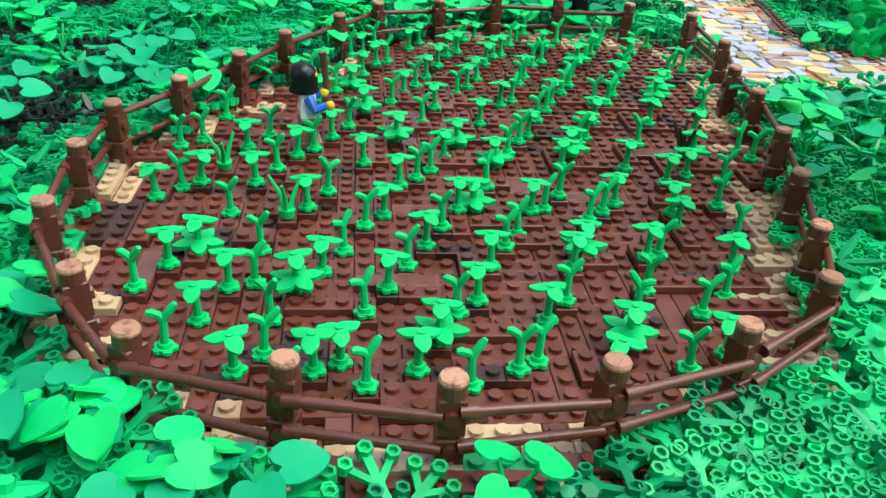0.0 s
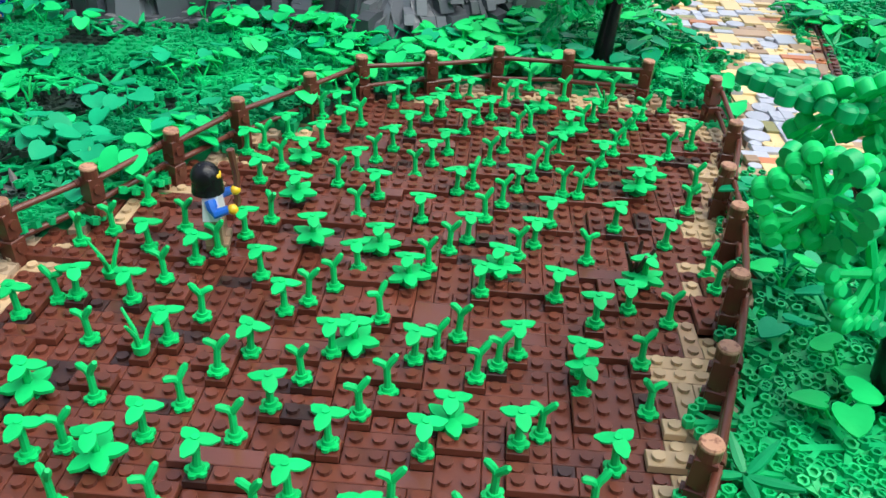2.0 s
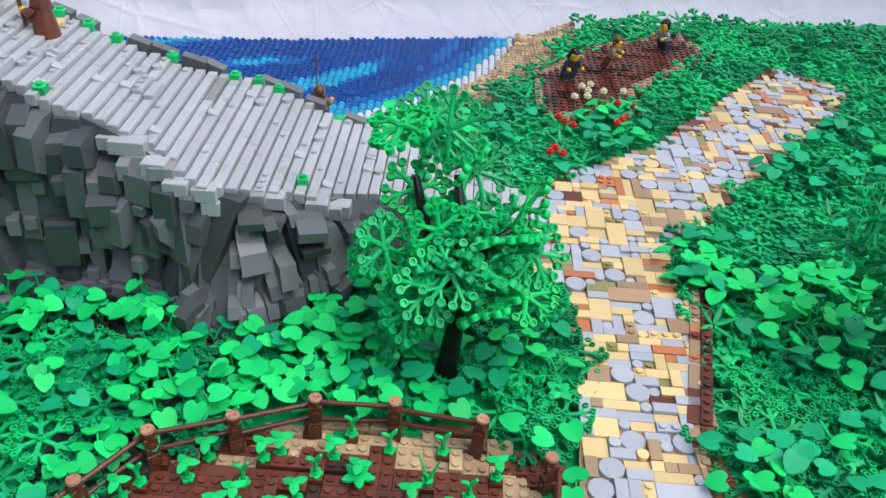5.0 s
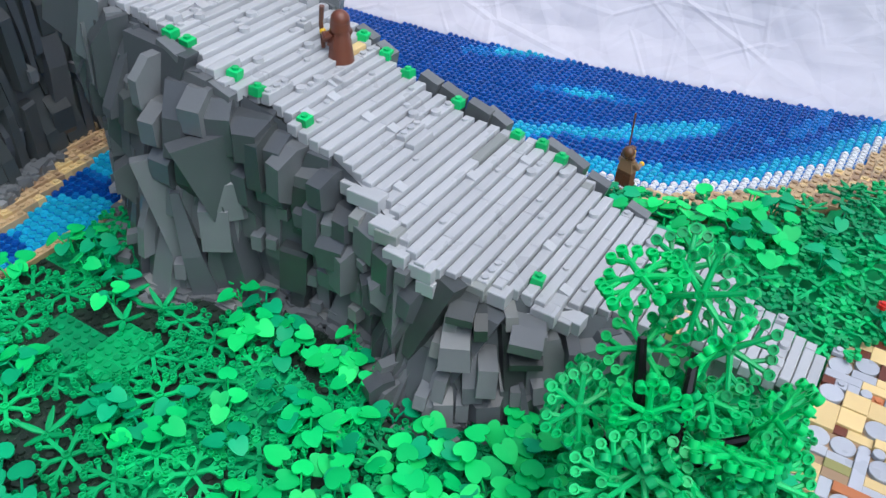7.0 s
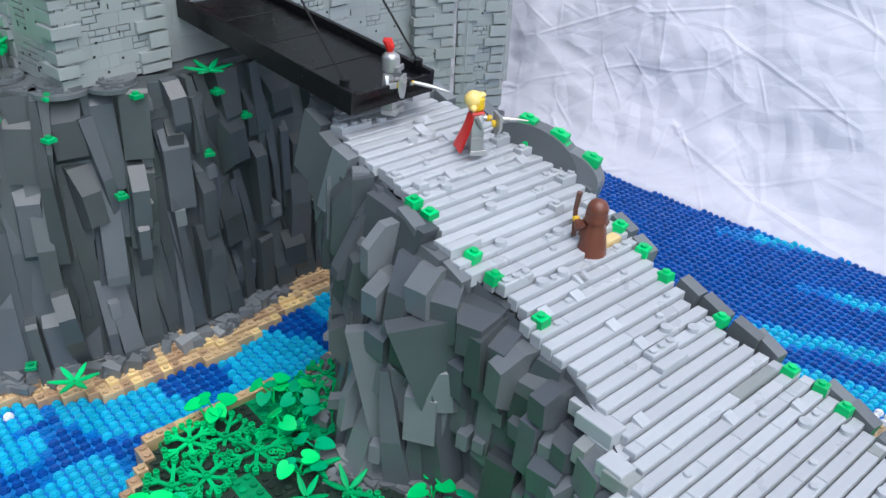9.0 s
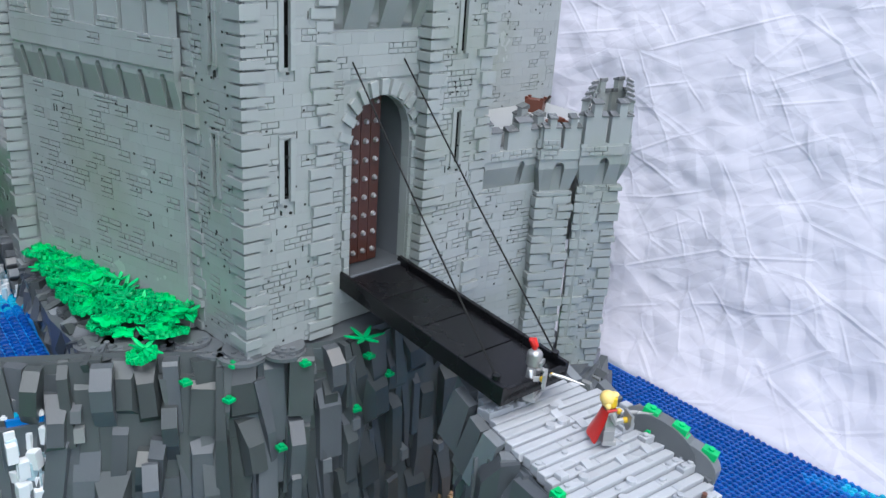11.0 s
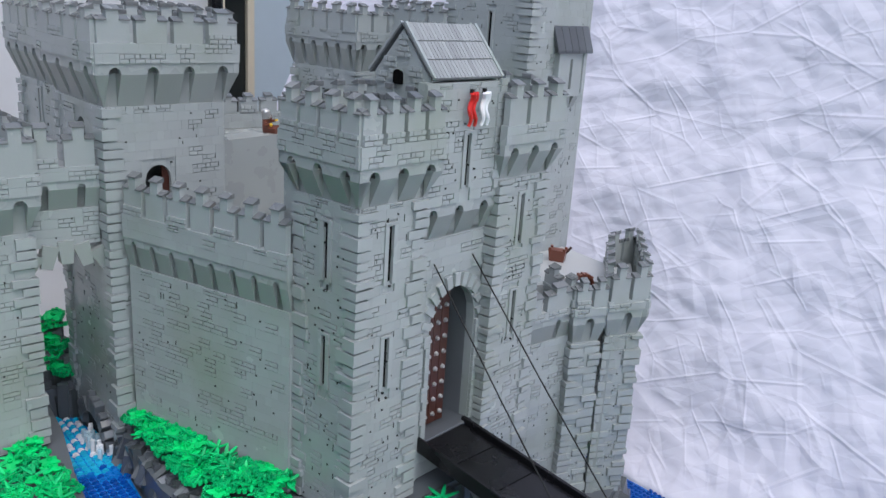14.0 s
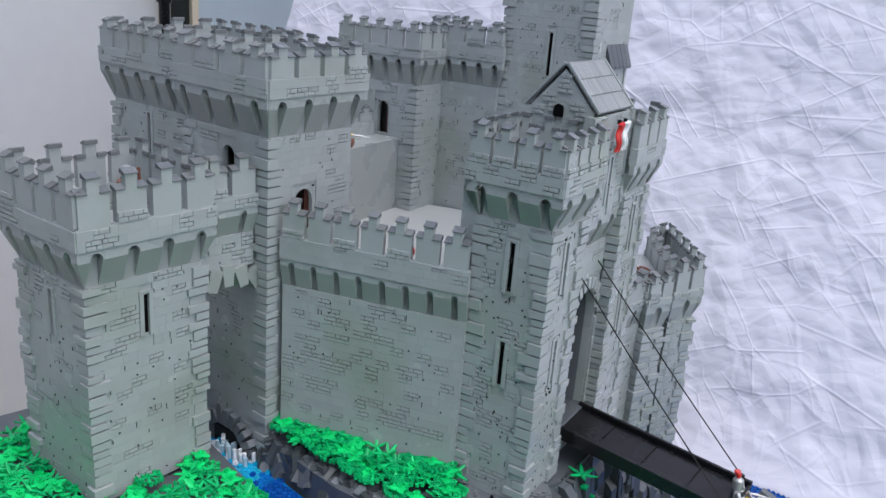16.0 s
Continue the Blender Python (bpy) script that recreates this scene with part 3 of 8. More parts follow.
def lay_pieces(parent, pieces, near, name="plate", rest_name="plates_beyond", limit=300):
    """Pieces (key, x, y, z, w, d, material, studs): the nearest to the near point as parts, the rest joined by material."""
    pieces = sorted(pieces, key=lambda q: math.hypot(q[0] - near[0], q[1] - near[1]))
    rest = {}
    for n, (x, y, z, w, d, mat, studs) in enumerate(pieces):
        if n < limit:
            ob = new(name, plate_of(w, d, mat, studs, PLATE, name))
            ob.parent, ob.location = parent, (x, y, z)
        else:
            me = rest.setdefault(mat.name, (mat, Mesh()))[1]
            me.box((x + 0.0001, y + 0.0001, z - PLATE), (x + w * P - 0.0001, y + d * P - 0.0001, z), bevel=0.0003)
            if studs:
                for a in range(w):
                    for b in range(d):
                        stud(me, x + (a + 0.5) * P, y + (b + 0.5) * P, z - 0.0001)
    for mat, me in rest.values():
        tagged(part(rest_name, me, mat, parent), kind="stuff")


def build_field():
    rnd = random.Random(11)
    soil = thing("field", "ploughed field of reddish brown studded plates inside a fence", "field", kind="structure", at=pose(GX, GY, 0))
    wide = [(x * 1.06 + 0.0, y * 1.045) for x, y in FIELD]
    bed = Mesh().prism([(x - GX, y - GY) for x, y in wide], -0.006, -0.0030)
    part("bed", bed, SOIL_DARK, soil)
    pieces = []
    single = set(planted)
    def taken(x, y):
        return (int(math.floor(x / P)), int(math.floor(y / P))) in single
    for i, j, w, d in lay(wide, [(1, 2, 3), (2, 1, 3), (2, 2, 2), (1, 4, 2), (4, 1, 2), (2, 4, 2), (2, 3, 1), (1, 3, 2), (3, 1, 2), (1, 1, 2)], 7, taken):
        x, y = (i + w / 2) * P, (j + d / 2) * P
        out = not inside(x, y, FIELD)
        e = edge_distance(x, y, FIELD)
        mat, studs, z = SOIL, True, 0.0
        q = rnd.random()
        if out:
            mat = TAN if q < 0.5 else (TAN_D if q < 0.62 else (SOIL if q < 0.82 else GREEN))
            z = -0.0016
        elif e < 0.012 and rnd.random() < 0.62 or (x > 0.10 and e < 0.017 and rnd.random() < 0.8):
            mat = TAN if q < 0.85 else TAN_D
        elif q < 0.07:
            mat = SOIL_DARK
        elif q < 0.13 and w * d <= 4:
            mat, studs = SOIL_TILE, False
        if not out and rnd.random() < 0.22:
            z = PLATE
        pieces.append((i * P, j * P, z, w, d, mat, studs))
    for (i, j), kind in planted.items():
        z = PLATE if crop_rnd.random() < 0.7 else 0.0
        planted[i, j] = (kind, z)
        pieces.append((i * P, j * P, z, 1, 1, SOIL_DARK if crop_rnd.random() < 0.12 else SOIL, True))
    lay_pieces(soil, pieces, (0.0, -0.22))
    for (i, j), (kind, z) in planted.items():
        m = pose((i + 0.5) * P + GX, (j + 0.5) * P + GY, z + 0.0008, 0, 0, (-90 + crop_rnd.gauss(0, 14) if kind in 'LB' else crop_rnd.gauss(0, 18) + (180 if crop_rnd.random() < 0.12 else 0))) @ pose(0, 0, 0, crop_rnd.uniform(-4, 4), crop_rnd.uniform(-4, 4), 0)
        if kind not in crop_master:
            ob = thing("seedling" if kind != "G" else "grass_tuft", CROP_WORDS[kind], "crop plant", "crops of the field", at=m)
            for nm, me, mat in CROPS[kind]:
                part(nm, me, mat, ob)
            crop_master[kind] = ob
        else:
            copy_thing(crop_master[kind], m)


build_field()


# ---- the fence ----
def build_fence():
    fence = thing("fence", "reddish brown rail fence with round log-topped posts round the field", "fence")
    post = Mesh()
    post.box((-0.0039, -0.0039, -0.001), (0.0039, 0.0039, 0.0125), bevel=0.0004)
    post.cyl(0, 0, 0.0120, 0.0145, 0.0036, 14)
    post.box((-0.0038, -0.0038, 0.0142), (0.0038, 0.0038, 0.0262), bevel=0.0004)
    post.cyl(0, 0, 0.0258, 0.0302, 0.0041, 16, 0.0040)
    for z in (0.0085, 0.0205):
        for s in (-1, 1):
            post.cyl(0, 0, 0.0036, 0.0052, 0.0024, 10, m=pose(0, 0, z, 90 * s, 0, 0))
    post_me = post.data("post", POST, False)
    cap_me = Mesh().cyl(0, 0, 0.0302, 0.0310, 0.0041, 16, 0.0041).cyl(0, 0, 0.0310, 0.0318, 0.0041, 16, 0.0036).data("cap", POST_TOP)
    pts, rnd = FIELD, random.Random(3)
    for k, (x, y) in enumerate(pts):
        xn, yn = pts[(k + 1) % len(pts)]
        xp, yp = pts[k - 1]
        yaw = math.degrees(math.atan2(yn - yp, xn - xp))
        ob = part("post", post_me, POST, fence)
        ob.matrix_basis = pose(x, y, -0.0005, rnd.uniform(-2, 2), rnd.uniform(-2, 2), yaw)
        part("cap", cap_me, POST_TOP, ob, "printed tan log-end tile")
        if k == 12:
            continue
        d = math.hypot(xn - x, yn - y)
        ux, uy = (xn - x) / d, (yn - y) / d
        for z in (0.0215, 0.0095):
            z0, z1 = z + rnd.uniform(-0.001, 0.0015), z + rnd.uniform(-0.002, 0.001)
            px, py = -uy * 0.0045, ux * 0.0045
            side = -1
            a, b = (x + ux * 0.001 + px * side, y + uy * 0.001 + py * side, z0), (xn - ux * 0.002 + px * side, yn - uy * 0.002 + py * side, z1)
            rail = Mesh().tube([a, b], 0.00158, 10)
            c = [a[i] + (b[i] - a[i]) * 0.12 for i in range(3)]
            rail.tube([a, c], 0.0021, 10)
            part("rail", rail, POST, fence, smooth=True)


build_fence()

# ---- the ramp's plan ----
RAMPL = [(-0.375, 0.386), (-0.335, 0.352), (-0.23, 0.349), (-0.20, 0.349), (-0.168, 0.357), (-0.12, 0.361), (-0.09, 0.357), (-0.04, 0.336), (0.0, 0.362), (0.024, 0.371), (0.05, 0.392), (0.10, 0.43), (0.195, 0.46)]
RAMPR = [(-0.375, 0.425), (-0.30, 0.452), (-0.224, 0.463), (-0.145, 0.458), (-0.09, 0.468), (-0.033, 0.49), (0.04, 0.488), (0.15, 0.502), (0.195, 0.485)]
RAMPZ = [(-0.375, 0.205), (-0.30, 0.197), (-0.24, 0.183), (0.19, 0.012)]
ROCK_FOOT = [(-0.372, 0.372), (-0.338, 0.370), (-0.252, 0.302), (-0.226, 0.298), (-0.19, 0.322), (-0.194, 0.341), (-0.116, 0.348), (-0.073, 0.345), (-0.040, 0.300), (-0.006, 0.300), (0.041, 0.338), (0.06, 0.376), (0.12, 0.42), (0.195, 0.455)]
PLOT = [(0.206, 0.775), (0.214, 0.668), (0.268, 0.668), (0.36, 0.795), (0.43, 0.865), (0.408, 0.945), (0.29, 0.878)]


def on_ramp(x, y, pad=0.0):
    if not -0.39 < x < 0.2:
        return False
    return along(x, ROCK_FOOT) - pad < y < along(x, RAMPR) + 0.012 + pad


# ---- the paved path ----
def build_path():
    path = thing("path", "paved path of grey round tiles and cream, tan and orange plates", "path", kind="structure", at=pose(GX, GY, 0))
    part("bed", Mesh().prism(PATHP, -0.004, 0.0040), TAN_D, path)
    rnd, rest, n = random.Random(5), {}, 0
    rounds = {}
    for r in (1, 2):
        rounds[r] = Mesh().cyl(0, 0, -PLATE, -0.0003, r * P / 2 - 0.0001, 20).cyl(0, 0, -0.0003, 0, r * P / 2 - 0.0001, 20, r * P / 2 - 0.0005)
    round_me = {(r, m.name): None for r in (1, 2) for m in (GREY_L, CREAM)}
    tiles = []
    for i, j, w, d in lay(PATHP, [(2, 2, 5), (1, 2, 4), (2, 1, 4), (1, 1, 5), (2, 3, 0.7), (4, 2, 0.4), (2, 4, 0.4), (1, 4, 0.8), (3, 1, 1)], 21):
        tiles.append((math.hypot(i * P - 0.27, j * P - 0.3), i, j, w, d))
    for _, i, j, w, d in sorted(tiles):
        q = rnd.random()
        e = edge_distance((i + w / 2) * P, (j + d / 2) * P, PATHP)
        z = 0.0072 + rnd.choice((0, 0, 0, 0.0010, -0.0016))
        if e < 0.007 and w * d <= 2 and rnd.random() < 0.6:
            mat = SOIL if rnd.random() < 0.55 else TAN_D
        else:
            mat = GREY_L if q < 0.45 else (CREAM if q < 0.76 else (TAN_D if q < 0.86 else (ORANGE if q < 0.93 else (OLIVE if q < 0.98 else SOIL))))
        if mat in (OLIVE, ORANGE) and w * d > (2 if mat is OLIVE else 4):
            mat = CREAM
        studs = rnd.random() < (0.06 if w * d > 1 else 0.35)
        is_round = w == d and w <= 2 and mat in (GREY_L, CREAM) and rnd.random() < (0.85 if mat is GREY_L else 0.35)
        if n < 300:
            if is_round:
                key = (w, mat.name)
                if round_me[key] is None:
                    round_me[key] = rounds[w].data("round_tile", mat)
                ob = new("round_tile", round_me[key])
                ob.parent, ob.location = path, ((i + w / 2) * P, (j + w / 2) * P, z)
            else:
                ob = new("tile", plate_of(w, d, mat, studs, PLATE, "tile"))
                ob.parent, ob.location = path, (i * P, j * P, z)
        else:
            me = rest.setdefault(mat.name, (mat, Mesh()))[1]
            if is_round:
                me.cyl((i + w / 2) * P, (j + w / 2) * P, z - PLATE, z, w * P / 2 - 0.0001, 16)
            else:
                me.box((i * P + 0.0001, j * P + 0.0001, z - PLATE), ((i + w) * P - 0.0001, (j + d) * P - 0.0001, z), bevel=0.0003)
                if studs:
                    for a in range(w):
                        for b in range(d):
                            stud(me, (i + a + 0.5) * P, (j + b + 0.5) * P, z)
        n += 1
    for mat, me in rest.values():
        tagged(part("tiles_beyond", me, mat, path), kind="stuff")
    # raised brown and tan kerb plates along the bank
    for row, (out, mats) in enumerate(((0.003, (SOIL, SOIL, SOIL, SOIL_DARK)), (-0.005, (TAN_D, TAN_D, SOIL, ORANGE, TAN)))):
        bank = [Vector((x - GX, y - GY, 0)) for x, y in ((0.345, 0.450), (0.326, 0.406), (0.316, 0.350), (0.306, 0.300), (0.294, 0.243), (0.296, 0.207), (0.304, 0.186), (0.316, 0.175), (0.352, 0.167), (0.42, 0.156))]
        for a, b in zip(bank, bank[1:]):
            u = (b - a).normalized()
            x = 0.0
            while x < (b - a).length - 0.004:
                ln = min(rnd.choice((1, 2, 2, 3)) * P, (b - a).length - x)
                k = new("kerb_plate", plate_of(max(1, round(ln / P)), 1, rnd.choice(mats), row == 0 or rnd.random() < 0.5, PLATE, "kerb_plate"))
                k.parent = path
                p = a + u * x
                k.matrix_basis = Matrix(((u.x, -u.y, 0, p.x - u.y * (out - 0.004)), (u.y, u.x, 0, p.y + u.x * (out - 0.004)), (0, 0, 1, 0.0098 - 0.0016 * row), (0, 0, 0, 1)))
                x += ln


GREY_L = material("bluish_grey_tile_plastic", (0.42, 0.44, 0.50), 0.3, 0.07)
build_path()


# ---- water ----
def build_water(name, poly, z, zone, label, step=P):
    """A bed of clear round plates; zone(x, y) names the plastic."""
    water = thing(name, label, "water", kind="structure")
    xs, ys = [p[0] for p in poly], [p[1] for p in poly]
    meshes = {}
    rnd = random.Random(9)
    j, y = 0, min(ys)
    while y < max(ys):
        x = min(xs)
        while x < max(xs):
            if inside(x, y, poly):
                mat = zone(x, y, rnd)
                me = meshes.setdefault(mat.name, (mat, Mesh()))[1]
                h = z + rnd.uniform(-0.0004, 0.0006)
                me.cyl(x, y, h - 0.0034, h - 0.0012, 0.0040, 8, 0.0034)
                me.cyl(x, y, h - 0.0014, h, 0.0025, 8, 0.0023)
            x += step
        y += step
        j += 1
    part("bed", Mesh().prism(poly if sum(a[0] * b[1] - b[0] * a[1] for a, b in zip(poly, poly[1:] + poly[:1])) > 0 else poly[::-1], z - 0.012, z - 0.0032), BLUE_M, water)
    for mat, me in meshes.values():
        tagged(part("water_plates", me, mat, water), kind="stuff")


SHORE = [(-0.62, 0.46), (-0.40, 0.52), (-0.20, 0.585), (-0.07, 0.640), (0.02, 0.675), (0.095, 0.735), (0.160, 0.830), (0.215, 0.960)]


def shore_distance(x, y):
    best = 9.0
    for (x0, y0), (x1, y1) in zip(SHORE, SHORE[1:]):
        dx, dy = x1 - x0, y1 - y0
        t = min(1, max(0, ((x - x0) * dx + (y - y0) * dy) / (dx * dx + dy * dy)))
        best = min(best, math.hypot(x - x0 - t * dx, y - y0 - t * dy))
    return best


def sea_zone(x, y, rnd):
    d = shore_distance(x, y) + 0.005 * noise.noise(Vector((x * 30, y * 30, 0)))
    if d < 0.024:
        return FOAM
    if d < 0.042 or (d < 0.055 and x < 0.0):
        return CYAN
    if d < 0.058:
        return BLUE_M
    s = noise.noise(Vector((x * 5.5 + 2.0 * y, d * 24, 3.0))) + 0.10 * noise.noise(Vector((x * 40, y * 40, 1.0))) - max(0, d - 0.12) * 0.8
    return CYAN if s > 0.33 else (BLUE_M if s > 0.17 else BLUE)


RIVER_MID = [(-0.47, 0.02), (-0.43, 0.09), (-0.405, 0.155), (-0.395, 0.22), (-0.385, 0.28), (-0.395, 0.33), (-0.405, 0.40), (-0.40, 0.50)]


def river_zone(x, y, rnd):
    mid = along(y, [(b, a) for a, b in RIVER_MID])
    s = noise.noise(Vector((x * 16, y * 16, 8.0)))
    d = abs(x - mid) + 0.022 * s
    if y < 0.16 and x < -0.40 and s > 0.0:
        return FOAM if rnd.random() < 0.25 else CYAN
    patch = noise.noise(Vector((x * 17 + 5, y * 17, 4.0))) - 7.0 * max(0.0, d - 0.022)
    return BLUE if patch > 0.10 else (BLUE_M if patch > 0.04 else CYAN)


build_water("sea", SEA, SEA_Z + 0.006, sea_zone, "clear blue studded plates as sea with a milky surf line")
build_water("river", RIVER, WATER_Z + 0.004, river_zone, "clear light blue studded plates as river with dark blue streaks")


# ---- sand ----
def build_sand():
    sand = thing("beach", "tan studded plates as sand along the water", "sand", kind="structure")
    rnd, me = random.Random(2), {}
    def put(x, y, z, wet=None):
        mat = wet or (TAN if rnd.random() < 0.55 else (CREAM if rnd.random() < 0.35 else TAN_D))
        m = me.setdefault(mat.name, (mat, Mesh()))[1]
        m.box((x, y, z - 0.03), (x + P, y + P, z), bevel=0.0003)
        stud(m, x + P / 2, y + P / 2, z)
    for i in range(-75, 34):
        for j in range(48, 126):
            x, y = i * P, j * P
            d = shore_distance(x + P / 2, y + P / 2)
            if d < 0.062 and not inside(x + P / 2, y + P / 2, SEA) and not on_ramp(x, y) and y < back_edge(x) - 0.006:
                put(x, y, -0.0205 + min(0.0192, 0.0032 * int(d / 0.009)))
    for i in range(-66, -34):
        for j in range(4, 56):
            x, y = i * P, j * P
            c = (x + P / 2, y + P / 2)
            if inside(*c, RIVER):
                continue
            d = edge_distance(*c, RIVER)
            if (d < 0.0068 if x > -0.40 else d < 0.050 and y > 0.12) and not on_ramp(x, y):
                put(x, y, 0.0012 if x > -0.4 else -0.0125 + min(0.0128, 0.0032 * int(d / 0.009)), SLATE_M if x < -0.4 and d + 0.006 * noise.noise(Vector((x * 60, y * 60, 0))) > 0.026 - 0.010 * math.sin(y * 40) else None)
    for mat, m in me.values():
        tagged(part("sand_plates", m, mat, sand), kind="stuff")


ground()
build_sand()


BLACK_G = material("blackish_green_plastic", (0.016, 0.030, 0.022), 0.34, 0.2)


def build_dark_plates():
    """Dark studded plates in uneven levels under the sprays by the river, with one bright green plate."""
    ob = thing("meadow_plates", "dark studded plates beneath the leaf sprays by the river", "ground plates", kind="structure")
    rnd, sets = random.Random(61), {}
    for i in range(-22, -1):
        for j in range(8, 23):
            x, y = i * 2 * P, j * 2 * P
            if inside(x + P, y + P, RIVER) or edge_distance(x + P, y + P, RIVER) < 0.014 or on_ramp(x + P, y + P) or inside(x + P, y + P, FIELD):
                continue
            s = noise.noise(Vector((x * 12, y * 12, 1.0)))
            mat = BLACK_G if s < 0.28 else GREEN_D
            z = 0.0032 * (1 + (noise.noise(Vector((x * 9, y * 9, 6.0))) > 0.15))
            if abs(x + P + 0.209) < 0.021 and abs(y + P - 0.232) < 0.021:
                mat, z = GREEN, 0.0096
            me = sets.setdefault(mat.name, (mat, Mesh()))[1]
            me.box((x, y, z - 0.0064), (x + 2 * P, y + 2 * P, z), bevel=0.0002)
            for a in (0.5, 1.5):
                for b in (0.5, 1.5):
                    stud(me, x + a * P, y + b * P, z)
    for mat, me in sets.values():
        tagged(part("studded_plates", me, mat, ob), kind="stuff")


build_dark_plates()


# ---- foliage ----
def arm(mesh, x1, w, z0, z1, m):
    """A flat arm without its hidden underside."""
    mesh.put([(0, -w, z0), (x1, -w, z0), (x1, -w, z1), (0, -w, z1), (0, w, z0), (x1, w, z0), (x1, w, z1), (0, w, z1)], [(0, 1, 2, 3), (3, 2, 6, 7), (5, 4, 7, 6)], m)


def knob(mesh, x, z1, r, n, m, hollow):
    if hollow:
        return mesh.cup(x, 0, 0, z1, r, 6, m)
    mesh.cyl(x, 0, 0, z1, r, n, m=m)
    mesh.f.pop(-n - 2)


def leaf_plate(mesh, m, rnd, arms=6, size=0.017, hollow=False):
    """A flat plastic leaf spray: forked flat arms with a hollow stud at each end."""
    for k in range(arms):
        a = 360 * k / arms + rnd.uniform(-8, 8)
        r = size * rnd.uniform(0.8, 1.1)
        q = m @ pose(0, 0, 0, 0, 0, a)
        arm(mesh, r, 0.0013, 0, 0.0016, q)
        knob(mesh, r, 0.0034, 0.0024, 6, q, hollow)
        for s in (-1, 1):
            w = q @ pose(r * 0.52, 0, 0, 0, 0, 42 * s)
            arm(mesh, r * 0.42, 0.0010, 0.0001, 0.0015, w)
            knob(mesh, r * 0.45, 0.0032, 0.0022, 6, w, hollow)
    knob(mesh, 0, 0.0036, 0.0028, 6, m, hollow)


def bough(mesh, m, rnd, size=0.022, closed=False):
    """A large flat leaf element: six arms round a hub, each forked in three, with fat hollow round tips."""
    def tip(x, w, r):
        if closed:
            mesh.cyl(x, 0, -0.0016, 0.0020, r * 0.96, 10, r, m=w)
            return mesh.cyl(x, 0, 0.0020, 0.0030, r, 10, r * 0.66, m=w)
        mesh.cup(x, 0, -0.0016, 0.0026, r, 10, w, 0.0012)
        mesh.cyl(x, 0, -0.0017, -0.0015, r * 0.8, 10, r, m=w)
    for k in range(6):
        q = m @ pose(0, 0, 0, rnd.uniform(-6, 6), rnd.uniform(-6, 12), 60 * k + rnd.uniform(-5, 5))
        r = size * rnd.uniform(0.92, 1.06)
        mesh.tube([tuple(q @ Vector(p)) for p in ((0, 0, 0), (r * 0.5, 0, 0.0005), (r, 0, 0))], [0.0021, 0.0016, 0.0014], 7)
        tip(r, q, 0.0030)
        for s in (-1, 1):
            w = q @ pose(r * 0.50, 0, 0, rnd.uniform(-8, 8), rnd.uniform(-8, 8), 40 * s)
            e = r * rnd.uniform(0.40, 0.50)
            mesh.tube([tuple(w @ Vector(p)) for p in ((0, 0, 0), (e, 0, 0))], 0.0013, 6)
            tip(e, w, 0.0028)
    tip(0, m, 0.0031)


def heart(mesh, m, size=0.0066):
    """A heart-shaped leaf, notched at its stalk and pointed at its tip, lying along +x."""
    half = [(-0.62, 0.0), (-0.86, 0.26), (-0.92, 0.55), (-0.74, 0.84), (-0.35, 0.98), (0.1, 0.92), (0.58, 0.70), (0.95, 0.36), (1.16, 0.0)]
    ring = [(x * size, -y * size) for x, y in half] + [(x * size, y * size) for x, y in half[-2:0:-1]]
    c = size * 0.20
    top = [(0.1 * size, 0, 0.0006)] + [(x, y, 0.0006 - c * (x / size) ** 2 * 0.5 + c * 0.5 * abs(y) / size) for x, y in ring]
    low = [(x, y, z - 0.0009) for x, y, z in top]
    n = len(ring)
    faces = [(0, 1 + i, 1 + (i + 1) % n) for i in range(n)] + [(n + 1, n + 2 + (i + 1) % n, n + 2 + i) for i in range(n)]
    faces += [(1 + i, n + 2 + i, n + 2 + (i + 1) % n, 1 + (i + 1) % n) for i in range(n)]
    mesh.put(top + low, faces, m)


def blocked(x, y):
    return inside(x, y, FIELD_OUT) or inside(x, y, PATHP) or inside(x, y, RIVER) or inside(x, y, SEA) or on_ramp(x, y, 0.004) or inside(x, y, PLOT) or x < -0.44 or (x < -0.395 and y > 0.1) \
        or (shore_distance(x, y) < (0.056 if x > -0.07 else 0.036) and y > 0.55) or y > back_edge(x) - 0.016 or (x > -0.40 and edge_distance(x, y, RIVER) < 0.012 and x < -0.28)


FIELD_OUT = [(x * 1.075, y * 1.06) for x, y in FIELD]
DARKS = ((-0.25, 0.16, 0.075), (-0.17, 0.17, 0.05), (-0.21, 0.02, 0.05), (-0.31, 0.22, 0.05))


def meadow(x, y, pad=0.0):
    """The open corner between the river and the ramp, where dark plates show between the sprays."""
    return -0.345 + pad < x < -0.045 - 0.5 * max(0, 0.25 - y) and 0.135 + pad < y < 0.36


